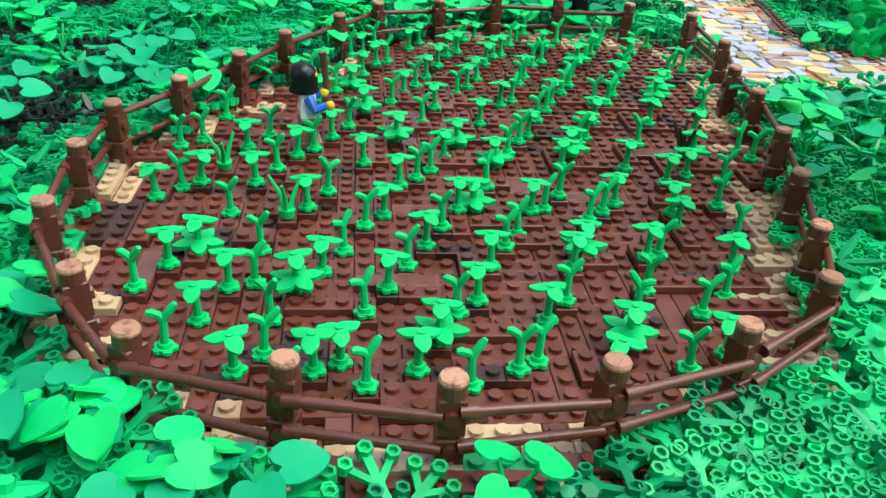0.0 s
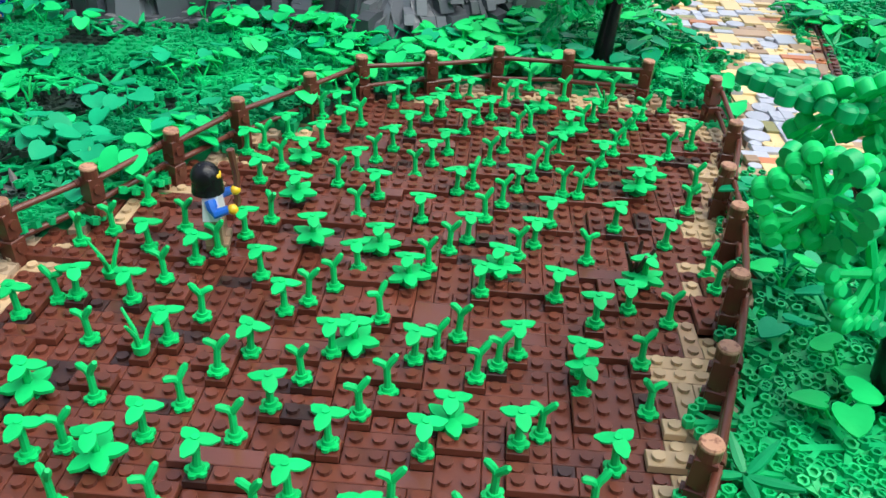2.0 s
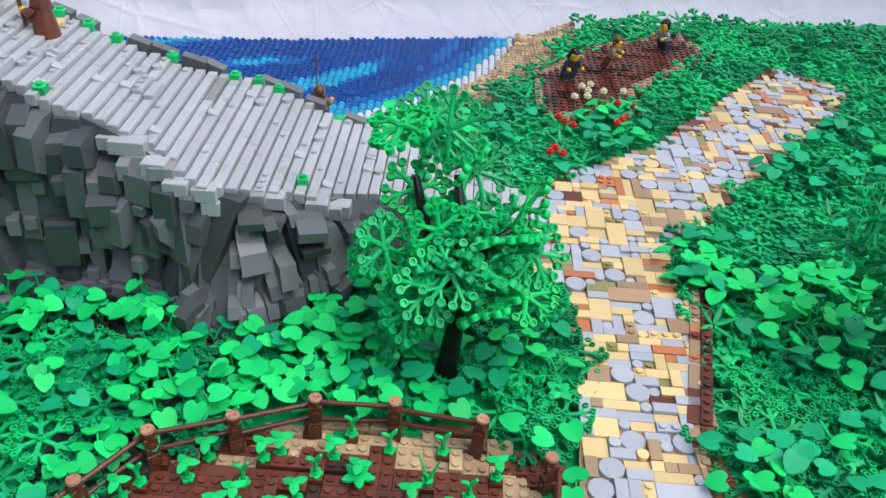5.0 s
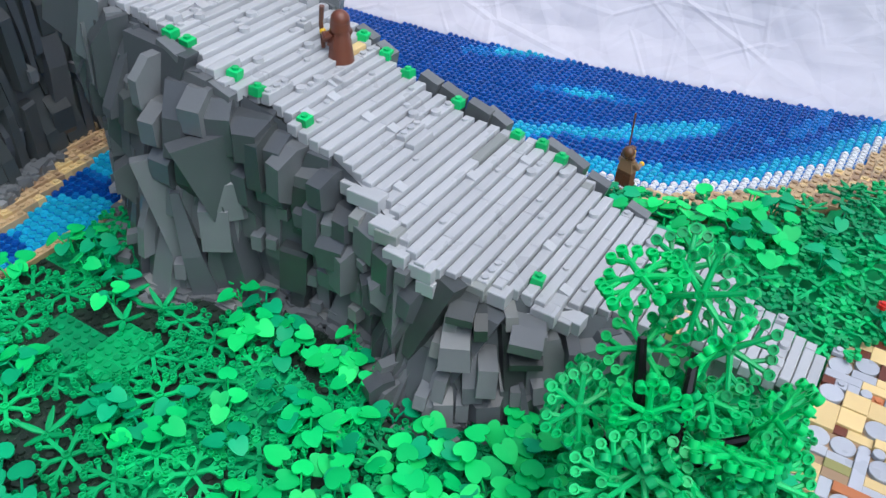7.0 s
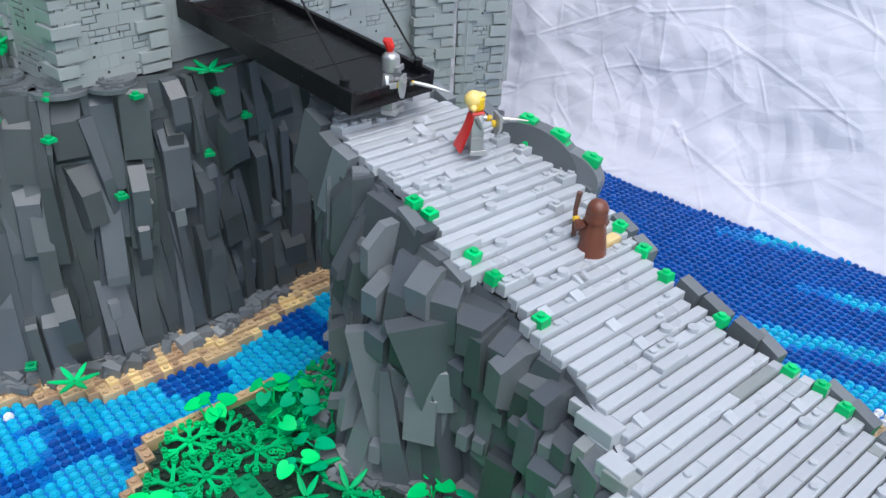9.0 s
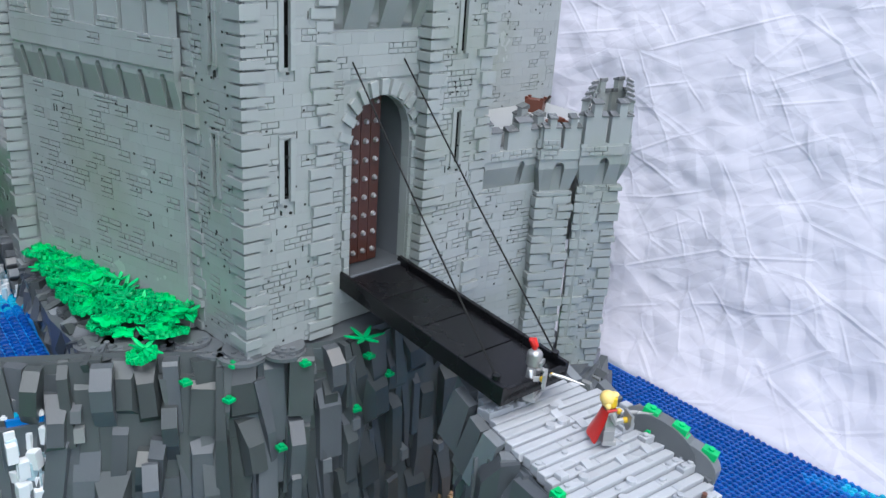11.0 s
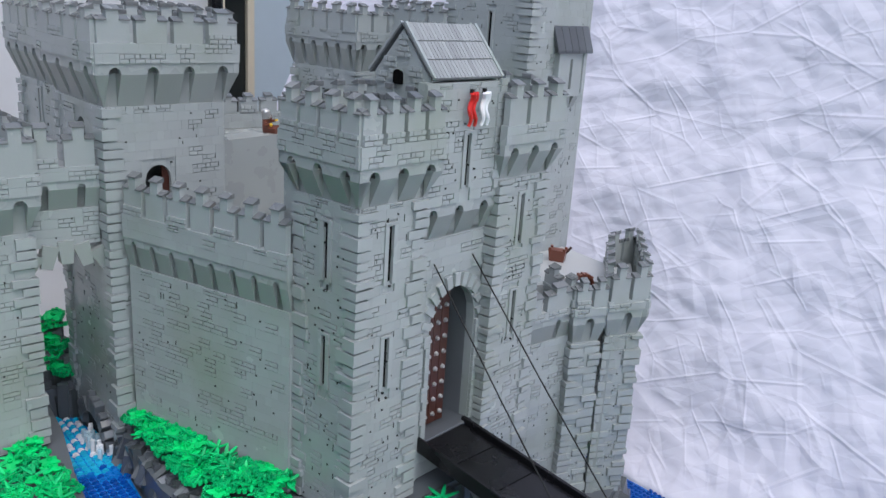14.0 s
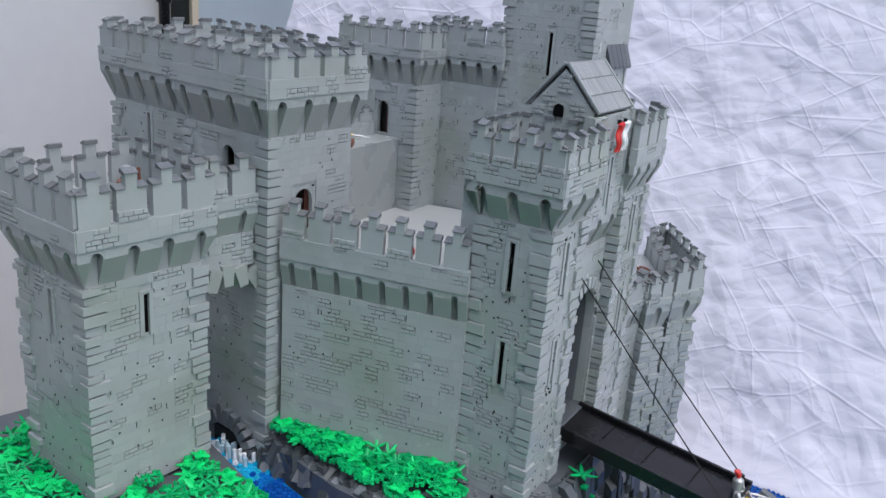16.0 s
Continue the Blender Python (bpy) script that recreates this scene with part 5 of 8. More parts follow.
ROCKS = (SLATE_G, SLATE, SLATE_M)
rock_wall("ramp_rock", "dark grey slope bricks as a craggy rock under the ramp",
          [(x, y, 0.002) for x, y in [(-0.372, 0.412)] + ROCK_FOOT[1:-2]],
          [(-0.378, 0.420, 0.195), (-0.352, 0.372, 0.199)] + [(x, along(x, RAMPL) - 0.004, along(x, RAMPZ) - 0.004) for x in (-0.29, -0.23, -0.186, -0.125, -0.085, -0.05, -0.01, 0.03, 0.058, 0.085)],
          14, (SLATE, SLATE_M, SLATE_G), 0.012, 64)
rock_wall("cliff", "tall dark grey cliff of steep slope bricks below the castle",
          [(-0.64, -0.22, -0.01), (-0.56, -0.02, -0.015), (-0.515, 0.08, -0.015), (-0.487, 0.137, -0.01), (-0.462, 0.205, -0.008), (-0.455, 0.300, -0.008), (-0.478, 0.380, -0.01), (-0.478, 0.50, -0.01), (-0.46, 0.64, -0.02), (-0.52, 0.74, -0.03)],
          [(-0.70, -0.24, 0.19), (-0.63, -0.03, 0.20), (-0.575, 0.085, 0.204), (-0.545, 0.150, 0.204), (-0.512, 0.212, 0.203), (-0.478, 0.300, 0.204), (-0.486, 0.380, 0.205), (-0.50, 0.47, 0.190), (-0.494, 0.52, 0.10), (-0.488, 0.63, 0.06), (-0.53, 0.72, 0.05)],
          23, (SLATE_G, SLATE, SLATE_G), 0.004, 30, limit=400)


STREAM = [(-0.935, 0.105), (-0.93, 0.090), (-0.81, 0.081), (-0.72, 0.066), (-0.673, 0.061), (-0.60, 0.058), (-0.553, 0.066), (-0.545, 0.112), (-0.58, 0.126), (-0.644, 0.119), (-0.69, 0.119), (-0.74, 0.123), (-0.80, 0.128), (-0.83, 0.1295), (-0.90, 0.112)]
STREAM_Z = 0.166


def build_hill():
    """The hill under the castle, cut by the bed of the stream."""
    north = [(-0.62, 0.66), (-0.575, 0.50), (-0.53, 0.47), (-0.50, 0.452), (-0.486, 0.38), (-0.478, 0.30), (-0.512, 0.212), (-0.545, 0.15), (-0.556, 0.128), (-0.58, 0.128), (-0.644, 0.121), (-0.69, 0.123), (-0.80, 0.132), (-1.00, 0.132), (-1.10, 0.60)]
    south = [(-0.585, 0.056), (-0.63, -0.03), (-0.70, -0.24), (-1.05, -0.28), (-1.00, 0.10), (-0.94, 0.088), (-0.81, 0.079), (-0.72, 0.064), (-0.673, 0.059), (-0.60, 0.056)]
    hill = thing("hill", "dark grey rock plateau on which the castle stands", "hill", kind="structure")
    part("north_block", Mesh().prism(north[::-1], -0.03, 0.199), SLATE, hill)
    part("east_shoulder", Mesh().prism([(-0.53, 0.72), (-0.62, 0.70), (-0.62, 0.655), (-0.577, 0.50), (-0.532, 0.472), (-0.502, 0.455), (-0.50, 0.48), (-0.488, 0.63)], -0.03, 0.065), SLATE, hill)
    part("south_block", Mesh().prism(south[::-1], -0.03, 0.197), SLATE, hill)
    part("stream_bed", Mesh().prism([(-1.00, 0.086), (-0.94, 0.086), (-0.81, 0.077), (-0.72, 0.062), (-0.60, 0.056), (-0.55, 0.06), (-0.545, 0.128), (-0.69, 0.123), (-0.80, 0.132), (-1.00, 0.132)], -0.03, 0.157), SLATE, hill)


build_hill()


def stream_zone(x, y, rnd):
    if x < -0.80 + 0.03 * rnd.random():
        return rnd.choice((FOAM, CYAN, CYAN))
    if x < -0.77 + 0.02 * rnd.random():
        return CYAN if rnd.random() < 0.75 else BLUE_M
    if x > -0.58:
        return FOAM if rnd.random() < 0.5 else CYAN
    return BLUE if x > -0.735 or rnd.random() < 0.3 else BLUE_M


build_water("stream", STREAM, STREAM_Z, stream_zone, "clear deep blue studded plates as a stream below the walls")


def build_waterfall():
    """Clear stacked plates falling from the stream to the river."""
    fall = thing("waterfall", "clear and milky stacked plastic plates as a waterfall", "waterfall", kind="structure")
    rnd = random.Random(19)
    clear, milky = Mesh(), Mesh()
    for k in range(260):
        t = rnd.random()
        x = -0.552 + 0.05 * t ** 2 + rnd.uniform(-0.008, 0.008)
        y = 0.092 + rnd.uniform(-0.026, 0.026)
        z = 0.166 * (1 - t) - 0.014
        m = pose(x, y, z, rnd.uniform(-6, 6), rnd.uniform(-6, 6), rnd.choice((0, 45, 10)))
        (milky if rnd.random() < 0.6 else clear).box((-0.004, -0.004, -0.012), (0.004, 0.004, 0.004), m, bevel=0.0006)
    for k in range(60):
        (milky if k % 3 else clear).cyl(-0.488 + rnd.gauss(0, 0.012), 0.092 + rnd.gauss(0, 0.025), -0.02, -0.008 + rnd.uniform(0, 0.01), 0.0039, 9, 0.003)
    for k in range(30):      # water tumbling out of the low arch
        cx, cy = rnd.uniform(-0.845, -0.785), rnd.uniform(0.106, 0.126)
        (clear if k % 3 else milky).cyl(cx, cy, 0.160, 0.173 + rnd.uniform(0, 0.011) * (0.4 + (-0.785 - cx) * 10), 0.0028, 9, 0.0024)
    tagged(part("clear_plates", clear, CYAN_C, fall), kind="stuff")
    tagged(part("milky_plates", milky, FOAM, fall), kind="stuff")


CYAN_C = material("pale_clear_blue_plastic", (0.55, 0.72, 0.80), 0.12, 0.1, trans=0.3)
build_waterfall()


def mound_z(x):
    return 0.200 + 0.055 * max(0.0, min(1.0, (-0.915 - x) / 0.07))


def build_mound():
    """A stepped mound of slope bricks behind the archway."""
    rnd = random.Random(33)
    ob = thing("rock_mound", "dark grey stepped rock mound beyond the archway", "rock", kind="structure")
    for _ in range(60):
        x, y = rnd.uniform(-1.0, -0.90), rnd.uniform(0.055, 0.130)
        w, h = rnd.uniform(0.012, 0.022), mound_z(x) + rnd.uniform(-0.01, 0.008)
        me = Mesh().prism([(-w / 2, -w / 2), (w / 2, -w / 2), (w / 2, w / 2), (-w / 2, w / 2)], 0.15, h, None, [(-w / 2, -w / 2), (w * 0.15, -w / 2), (w * 0.15, w / 2), (-w / 2, w / 2)])
        k = part("slope_brick", me, rnd.choice(ROCKS), ob)
        k.matrix_basis = pose(x, y, 0, 0, 0, rnd.uniform(-20, 20))


build_mound()


def build_slates():
    """Loose sloped stones on the banks of the stream, and the leaf beds above them."""
    rnd = random.Random(29)
    ob = thing("bank_stones", "dark grey sloped bricks strewn on the stream banks", "stones", kind="structure")
    n = 0
    for x0, x1, y0, y1, z, count in ((-0.77, -0.55, 0.128, 0.152, 0.190, 110), (-0.79, -0.56, 0.025, 0.058, 0.186, 70), (-0.80, -0.74, 0.128, 0.136, 0.178, 12)):
        for _ in range(count):
            w, d, h = rnd.uniform(0.009, 0.018), rnd.uniform(0.008, 0.014), rnd.uniform(0.012, 0.026)
            me = Mesh().prism([(-w / 2, -d / 2), (w / 2, -d / 2), (w / 2, d / 2), (-w / 2, d / 2)], -0.02, h * 0.5, None, [(-w / 2, -d / 2), (w / 2, -d / 2), (w / 2, d * 0.2), (-w / 2, d * 0.2)])
            k = part("slope_brick", me, rnd.choice(ROCKS), ob)
            k.matrix_basis = pose(rnd.uniform(x0, x1), rnd.uniform(y0, y1), z + rnd.uniform(-0.004, 0.006), rnd.uniform(-25, 25), rnd.uniform(-25, 25), rnd.uniform(0, 360))
    sets = {}
    def into(mat, name):
        return sets.setdefault((name, mat.name), (mat, Mesh()))[1]
    def bed(x, y, z):
        m = pose(x, y, z, rnd.uniform(-18, 18), rnd.uniform(-18, 18), rnd.uniform(0, 360))
        q = rnd.random()
        mat = rnd.choice((GREEN, GREEN, LIME_D, LIME_D))
        if q < 0.3:
            leaf_plate(into(mat, "leaf_sprays"), m, rnd, 6, rnd.uniform(0.012, 0.018), True)
        elif q < 0.6:
            me = into(rnd.choice((GREEN, LIME_D)), "grass_blades")
            for k in range(5):
                leaf(me, m @ pose(0, 0, 0.002, 0, 0, 72 * k + rnd.uniform(-15, 15)) @ pose(0.001, 0, 0, 0, rnd.uniform(-40, 0), 0), rnd.uniform(0.011, 0.017), 0.0036, 0.0012)
        else:
            me = into(LIME, "flower_leaves")
            for k in range(4):
                leaf(me, m @ pose(0, 0, 0.004, 0, 0, 90 * k) @ pose(0.0012, 0, 0, 0, 8, 0), 0.0100, 0.0082, 0.0012)
            me.cup(0, 0, 0.003, 0.0065, 0.0026, 8, m)
    for _ in range(120):      # along the foot of the wall
        t = rnd.random()
        w = 0.004 + 0.060 * t ** 0.7
        x, y = -0.762 + 0.215 * t, 0.146 + 0.076 * t
        off = rnd.uniform(0.002, w)
        bed(x + 0.34 * off, y - 0.94 * off, 0.205 + 0.008 * rnd.random() + 0.012 * (1 - off / 0.05))
    for _ in range(430):      # below the corner tower
        x, y = rnd.uniform(-0.97, -0.60), rnd.uniform(-0.24, 0.045)
        if (-0.905 < x < -0.79 and -0.075 < y < 0.065) or y > 0.10 + 0.28 * (x + 0.80) * -0.35 or (x > -0.66 and y < -0.3 - (x + 0.66)):
            continue
        bed(x, y, 0.201 + 0.010 * rnd.random())
    for _ in range(48):       # on the mound beyond the archway
        x, y = rnd.uniform(-0.99, -0.925), rnd.uniform(0.060, 0.128)
        bed(x, y, mound_z(x) + 0.004)
    for (name, _), (mat, me) in sets.items():
        tagged(part(name, me, mat), "green plastic leaf pieces at the castle foot, " + mat.name.replace("_", " "), "foliage", kind="stuff")


build_slates()


def build_ledge():
    """Grey curved plates and low stones at the foot of both rocks."""
    rnd = random.Random(6)
    ob = thing("foot_stones", "flat dark grey plates and small stones along the rock foot", "stones", kind="structure")
    me, pale = Mesh(), Mesh()
    for line, dz in (([(-0.372, 0.385), (-0.275, 0.288), (-0.23, 0.284), (-0.19, 0.312), (-0.116, 0.336), (-0.073, 0.33), (-0.04, 0.288), (-0.004, 0.288), (0.05, 0.33)], 0.006), ([(-0.50, 0.09), (-0.475, 0.15), (-0.445, 0.21), (-0.444, 0.30), (-0.462, 0.38)], -0.004)):
        pts = [(x, y, dz) for x, y in line]
        for k in range(70):
            p = polyline(pts, rnd.random())
            w, d, h = rnd.uniform(0.008, 0.02), rnd.uniform(0.006, 0.012), rnd.uniform(0.004, 0.011)
            m = pose(p.x + rnd.gauss(0, 0.004), p.y + rnd.gauss(0, 0.004), p.z - 0.006, rnd.uniform(-8, 8), rnd.uniform(-8, 8), rnd.uniform(0, 180))
            (me if rnd.random() < 0.85 else pale).prism([(-w / 2, -d / 2), (w / 2, -d / 2), (w / 2, d / 2), (-w / 2, d / 2)], 0, h, m, [(-w / 2, -d / 2), (w / 2, -d / 2), (w / 2 * 0.7, d / 2 * rnd.uniform(0, 1)), (-w / 2 * 0.8, d / 2)])
            if rnd.random() < 0.3:
                me.cyl(0, 0, h, h + 0.0017, 0.0024, 8, m=m)
    foot = [(-0.262, 0.292, 0.003), (-0.230, 0.290, 0.003), (-0.196, 0.312, 0.003), (-0.158, 0.340, 0.003), (-0.114, 0.340, 0.003), (-0.074, 0.334, 0.003), (-0.045, 0.300, 0.003)]
    for tier, (share, out) in enumerate(((0.0, 0.004), (0.02, -0.002), (0.05, -0.007))):
        c = share
        while c < 1:                      # curved ledge of thin grey plates, in three steps
            a, b = polyline(foot, c), polyline(foot, min(1, c + 0.06))
            u = (b - a).normalized()
            w, ln = rnd.uniform(0.012, 0.020), (b - a).length * rnd.uniform(0.9, 1.15)
            m = Matrix(((u.x, -u.y, 0, a.x + u.y * out), (u.y, u.x, 0, a.y - u.x * out), (0, 0, 1, 0.003 + 0.0032 * tier), (0, 0, 0, 1)))
            part("ledge_plate", Mesh().prism([(0, -w * 0.45), (ln * 0.5, -w * 0.62), (ln, -w * 0.45), (ln, w * 0.5), (0, w * 0.5)], 0, 0.0031, m), SLATE_M if rnd.random() < 0.7 else SLATE_L, ob)
            c += 0.06
    for x, y, z, r in ((-0.500, 0.236, 0.1985, 0.021), (-0.502, 0.239, 0.2018, 0.018), (-0.520, 0.222, 0.1985, 0.019), (-0.540, 0.205, 0.1985, 0.018), (-0.538, 0.209, 0.2018, 0.015), (-0.488, 0.268, 0.1985, 0.018), (-0.490, 0.272, 0.2018, 0.015), (-0.556, 0.186, 0.1985, 0.018), (-0.566, 0.160, 0.1985, 0.017), (-0.575, 0.140, 0.1985, 0.016)):
        top = Mesh().cyl(0, 0, 0, 0.0031, r, 18)
        for k in range(4):
            stud(top, r * 0.7 * math.cos(k * 0.7 - 1.6), r * 0.7 * math.sin(k * 0.7 - 1.6), 0.0031)
        part("round_plate", top, SLATE_M, ob).matrix_basis = pose(x, y, z, 0, 0, rnd.uniform(-40, 40))
    tagged(part("stones", me, SLATE_M, ob), kind="stuff")
    tagged(part("pale_stones", pale, SLATE_P, ob), kind="stuff")


build_ledge()


def build_sprigs():
    """Single green plates clipped to the cliff, and a fern at its foot."""
    rnd = random.Random(37)
    line_f = [(-0.515, 0.08, 0.0), (-0.487, 0.137, 0.0), (-0.462, 0.205, 0.0), (-0.455, 0.30, 0.0), (-0.478, 0.38, 0.0)]
    line_t = [(-0.575, 0.085, 0.204), (-0.545, 0.15, 0.204), (-0.512, 0.212, 0.203), (-0.478, 0.30, 0.204), (-0.486, 0.38, 0.205)]
    for s, q in ((0.10, 0.25), (0.22, 0.45), (0.40, 0.93), (0.50, 0.85), (0.52, 0.99), (0.62, 0.62), (0.70, 0.97), (0.85, 0.70), (0.12, 0.08), (0.33, 0.06), (0.9, 0.92), (0.97, 0.8)):
        p = polyline(line_f, s).lerp(polyline(line_t, s), q)
        ob = thing("moss_sprig", "single green plastic plate clipped to the cliff", "moss", "moss sprigs on the cliff", at=pose(p.x + 0.015, p.y - 0.010, p.z, 0, 0, rnd.uniform(-30, 30)))
        me = Mesh().box((-0.004, -0.004, -0.003), (0.004, 0.004, 0.0), bevel=0.0003)
        me.cyl(0, 0, 0, 0.0017, 0.0024, 9)
        part("plate", me, GREEN if q > 0.1 else GREEN_D, ob)
    for x, y, z, mat in ((-0.432, 0.185, 0.002, LIME_D), (-0.470, 0.335, 0.200, GREEN)):
        fern = thing("fern", "small green plastic fern with five narrow blades", "plant", at=pose(x, y, z))
        for k in range(6):
            me = Mesh()
            leaf(me, pose(0, 0, 0.004, 0, 0, 60 * k + 10) @ pose(0.001, 0, 0, 0, -12, 0), 0.017, 0.0042, 0.0012)
            part("blade", me, mat, fern)


build_sprigs()


# ---- the ramp ----
def build_ramp():
    rnd = random.Random(8)
    ramp = thing("ramp", "stepped ramp of pale grey long plates over dark rock", "ramp", kind="structure")
    core = Mesh()
    cache = {}
    k, x = 0, -0.376
    while x < 0.188:
        z = along(x + P / 2, RAMPZ)
        if k % 4 == 0:
            jut = (rnd.choice((0, 0.004, 0.007)), rnd.choice((0, 0.004, 0.008)))
        k += 1
        y0, y1 = along(x, RAMPL) - jut[0], along(x, RAMPR) + jut[1]
        for cx in (x, x + P):
            core.v += [(cx, y0 + 0.012, -0.004), (cx, y1 - 0.004, -0.004), (cx, y1 - 0.004, z - PLATE - 0.004), (cx, y0 + 0.012, z - PLATE - 0.004)]
        y = y0
        while y < y1 - 0.002:
            n = rnd.choice((1, 3, 4, 6, 8, 8, 10, 12, 12, 14, 16))
            n = max(1, min(n, int(round((y1 - y) / P))))
            q = rnd.random()
            mat = PALE if q < (0.965 if x < 0.03 else 0.93) else (GREY_M if q < (0.975 if x < 0.03 else 0.93) else (CREAM if q < 0.977 else (OLIVE if q < 0.984 else PALE)))
            dz = rnd.choice((0, 0, 0, 0.0032)) if n <= 3 else 0.0
            studs = n <= 3 and rnd.random() < 0.3 and mat is PALE
            if mat in (CREAM, OLIVE, TAN):
                n = min(n, 2)
            key = (n, mat.name, studs)
            if key not in cache:
                me = Mesh().box((0.0003, 0.0001, -PLATE - 0.0048), (P - 0.0005, n * P - 0.0002, 0), bevel=0.0005)
                if studs:
                    for b in range(n):
                        stud(me, P / 2, (b + 0.5) * P, 0, 10)
                cache[key] = me.data("slat", mat)
            ob = new("slat", cache[key])
            ob.parent, ob.location = ramp, (x, y, z + dz)
            y += n * P
        x += P
    for i in range(len(core.v) // 4 - 1):
        core.f += [(4 * i + j, 4 * i + (j + 1) % 4, 4 * i + 4 + (j + 1) % 4, 4 * i + 4 + j) for j in range(4)]
    part("core", core, GREY_M, ramp)
    # single stones on the treads: sloped ones and round ones
    wedge = Mesh().put([(0, 0, 0), (P, 0, 0), (P, P, 0), (0, P, 0), (0.0006, 0.0003, 0.0032), (0.0006, P - 0.0003, 0.0032), (P, 0.0003, 0.0006), (P, P - 0.0003, 0.0006)],
                       [(0, 1, 6, 4), (4, 6, 7, 5), (5, 7, 2, 3), (1, 2, 7, 6), (0, 4, 5, 3), (0, 3, 2, 1)]).data("wedge_stone", PALE)
    disc = Mesh().cyl(P / 2, P / 2, 0, 0.0030, 0.0039, 16, 0.0036).data("round_stone", PALE)
    pip = Mesh().cyl(P / 2, P / 2, 0, 0.0018, 0.0024, 12, 0.0022).data("round_stone", PALE)
    for k in range(90):
        col = rnd.randrange(3, 68)
        cx = -0.376 + col * P
        cy = rnd.uniform(along(cx, RAMPL) + 0.004, along(cx, RAMPR) - 0.012)
        q = rnd.random()
        ob = new("wedge_stone" if q < 0.35 else "round_stone", wedge if q < 0.35 else (disc if q < 0.55 else pip))
        ob.parent, ob.location = ramp, (cx, cy, along(cx + P / 2, RAMPZ) - 0.0001)
    # pale stepped blocks along the lower open edge
    for k in range(22):
        cx = rnd.uniform(-0.11, 0.05)
        n = rnd.choice((1, 2, 2, 3))
        m = pose(cx, along(cx, RAMPL) - rnd.uniform(0.002, 0.010), along(cx, RAMPZ) - rnd.choice((0.002, 0.005, 0.008, 0.011)), 0, 0, rnd.choice((0, 0, 0, 90)) + rnd.uniform(-3, 3))
        part("edge_block", Mesh().box((-n * P / 2, -0.006, -0.0096), (n * P / 2, 0.006, 0), m, bevel=0.0005), rnd.choice((PALE, PALE, GREY_M)), ramp)
    # stones and plants along both edges
    x = -0.36
    while x < 0.05:
        for line, s in ((RAMPR, 1), (RAMPL, -1)):
            y, z = along(x, line) + s * 0.010, along(x, RAMPZ)
            q = rnd.random()
            if q > (0.55 if s > 0 else 0.40):
                continue
            if x > -0.19 and s < 0:
                continue
            w, h = rnd.uniform(0.017, 0.030), rnd.uniform(0.004, 0.010) if s > 0 else rnd.uniform(-0.004, 0.003)
            slate = Mesh().prism([(-w / 2, -0.006), (w / 2, -0.006), (w / 2, 0.006), (-w / 2, 0.006)], -0.05, h * 0.4, pose(x, y, z, 0, 18, rnd.uniform(-8, 8)), [(-w / 2, -0.004), (w / 2 * 0.6, -0.004), (w / 2 * 0.6, 0.005), (-w / 2, 0.005)])
            part("edge_stone", slate, SLATE_M, ramp)
        x += rnd.uniform(0.012, 0.02)
    # green plates along both edges
    for x, y in ((-0.145, 0.361), (-0.178, 0.356), (-0.195, 0.355), (-0.229, 0.350), (-0.240, 0.347), (0.020, 0.380), (-0.256, 0.458), (-0.229, 0.470), (-0.174, 0.464), (-0.154, 0.464), (-0.134, 0.462), (-0.096, 0.470), (-0.052, 0.482), (-0.036, 0.491), (-0.020, 0.492)):
        n = rnd.choice((1, 1, 2)) if y > 0.4 else 1
        m = pose(x, y, along(x, RAMPZ) + 0.0042, rnd.uniform(-5, 5), rnd.uniform(0, 12), rnd.choice((0, 10, 90)))
        green = Mesh().box((-0.004, -0.004, -0.0062), (-0.004 + n * P, 0.004, 0), m, bevel=0.0003)
        for b in range(n):
            green.cyl(b * P, 0, 0, 0.0017, 0.0024, 9, m=m)
        part("moss_plate", green, LIME_D, ramp)
    # two curved stones with green plates on top by the head of the ramp
    for x0, y0, r, top in ((-0.262, 0.462, 0.034, 0.021), (-0.238, 0.470, 0.024, 0.016)):
        z = along(x0, RAMPZ)
        arc = [(r * math.cos(radians(a)), top * math.sin(radians(a))) for a in range(0, 181, 15)]
        n = len(arc)
        m = pose(x0 + 0.012, y0, z - 0.006, 0, 12, 18)
        verts = [(u, v, w) for v in (-0.006, 0.006) for u, w in arc] + [(u, v, -0.03) for v in (-0.006, 0.006) for u in (r, -r)]
        faces = [(i, i + 1, n + i + 1, n + i) for i in range(n - 1)] + [tuple(range(n))[::-1] + (2 * n, 2 * n + 1), tuple(range(n, 2 * n)) + (2 * n + 3, 2 * n + 2), (0, n, 2 * n + 2, 2 * n), (n - 1, 2 * n + 1, 2 * n + 3, 2 * n - 1)]
        part("curved_stone", Mesh().put(verts, faces, m), SLATE_M, ramp)
        for u in (-0.010, 0.014):
            green = Mesh().box((u - 0.008, -0.004, top - 0.004), (u + 0.004, 0.004, top + 0.002), m, bevel=0.0003)
            green.cyl(u - 0.002, 0, top + 0.002, top + 0.0037, 0.0024, 9, m=m)
            part("moss_plate", green, LIME_D, ramp)


build_ramp()

# ---- castle tools ----
def frame_of(p0, p1):
    """A wall's own axes: u along the wall, v into it, w up; the wall's outside is to the right of the way from p0 to p1."""
    u = Vector((p1[0] - p0[0], p1[1] - p0[1], 0)); length = u.length; u.normalize()
    v = Vector((-u.y, u.x, 0))
    return Matrix(((u.x, v.x, 0, p0[0]), (u.y, v.y, 0, p0[1]), (0, 0, 1, 0), (0, 0, 0, 1))), length


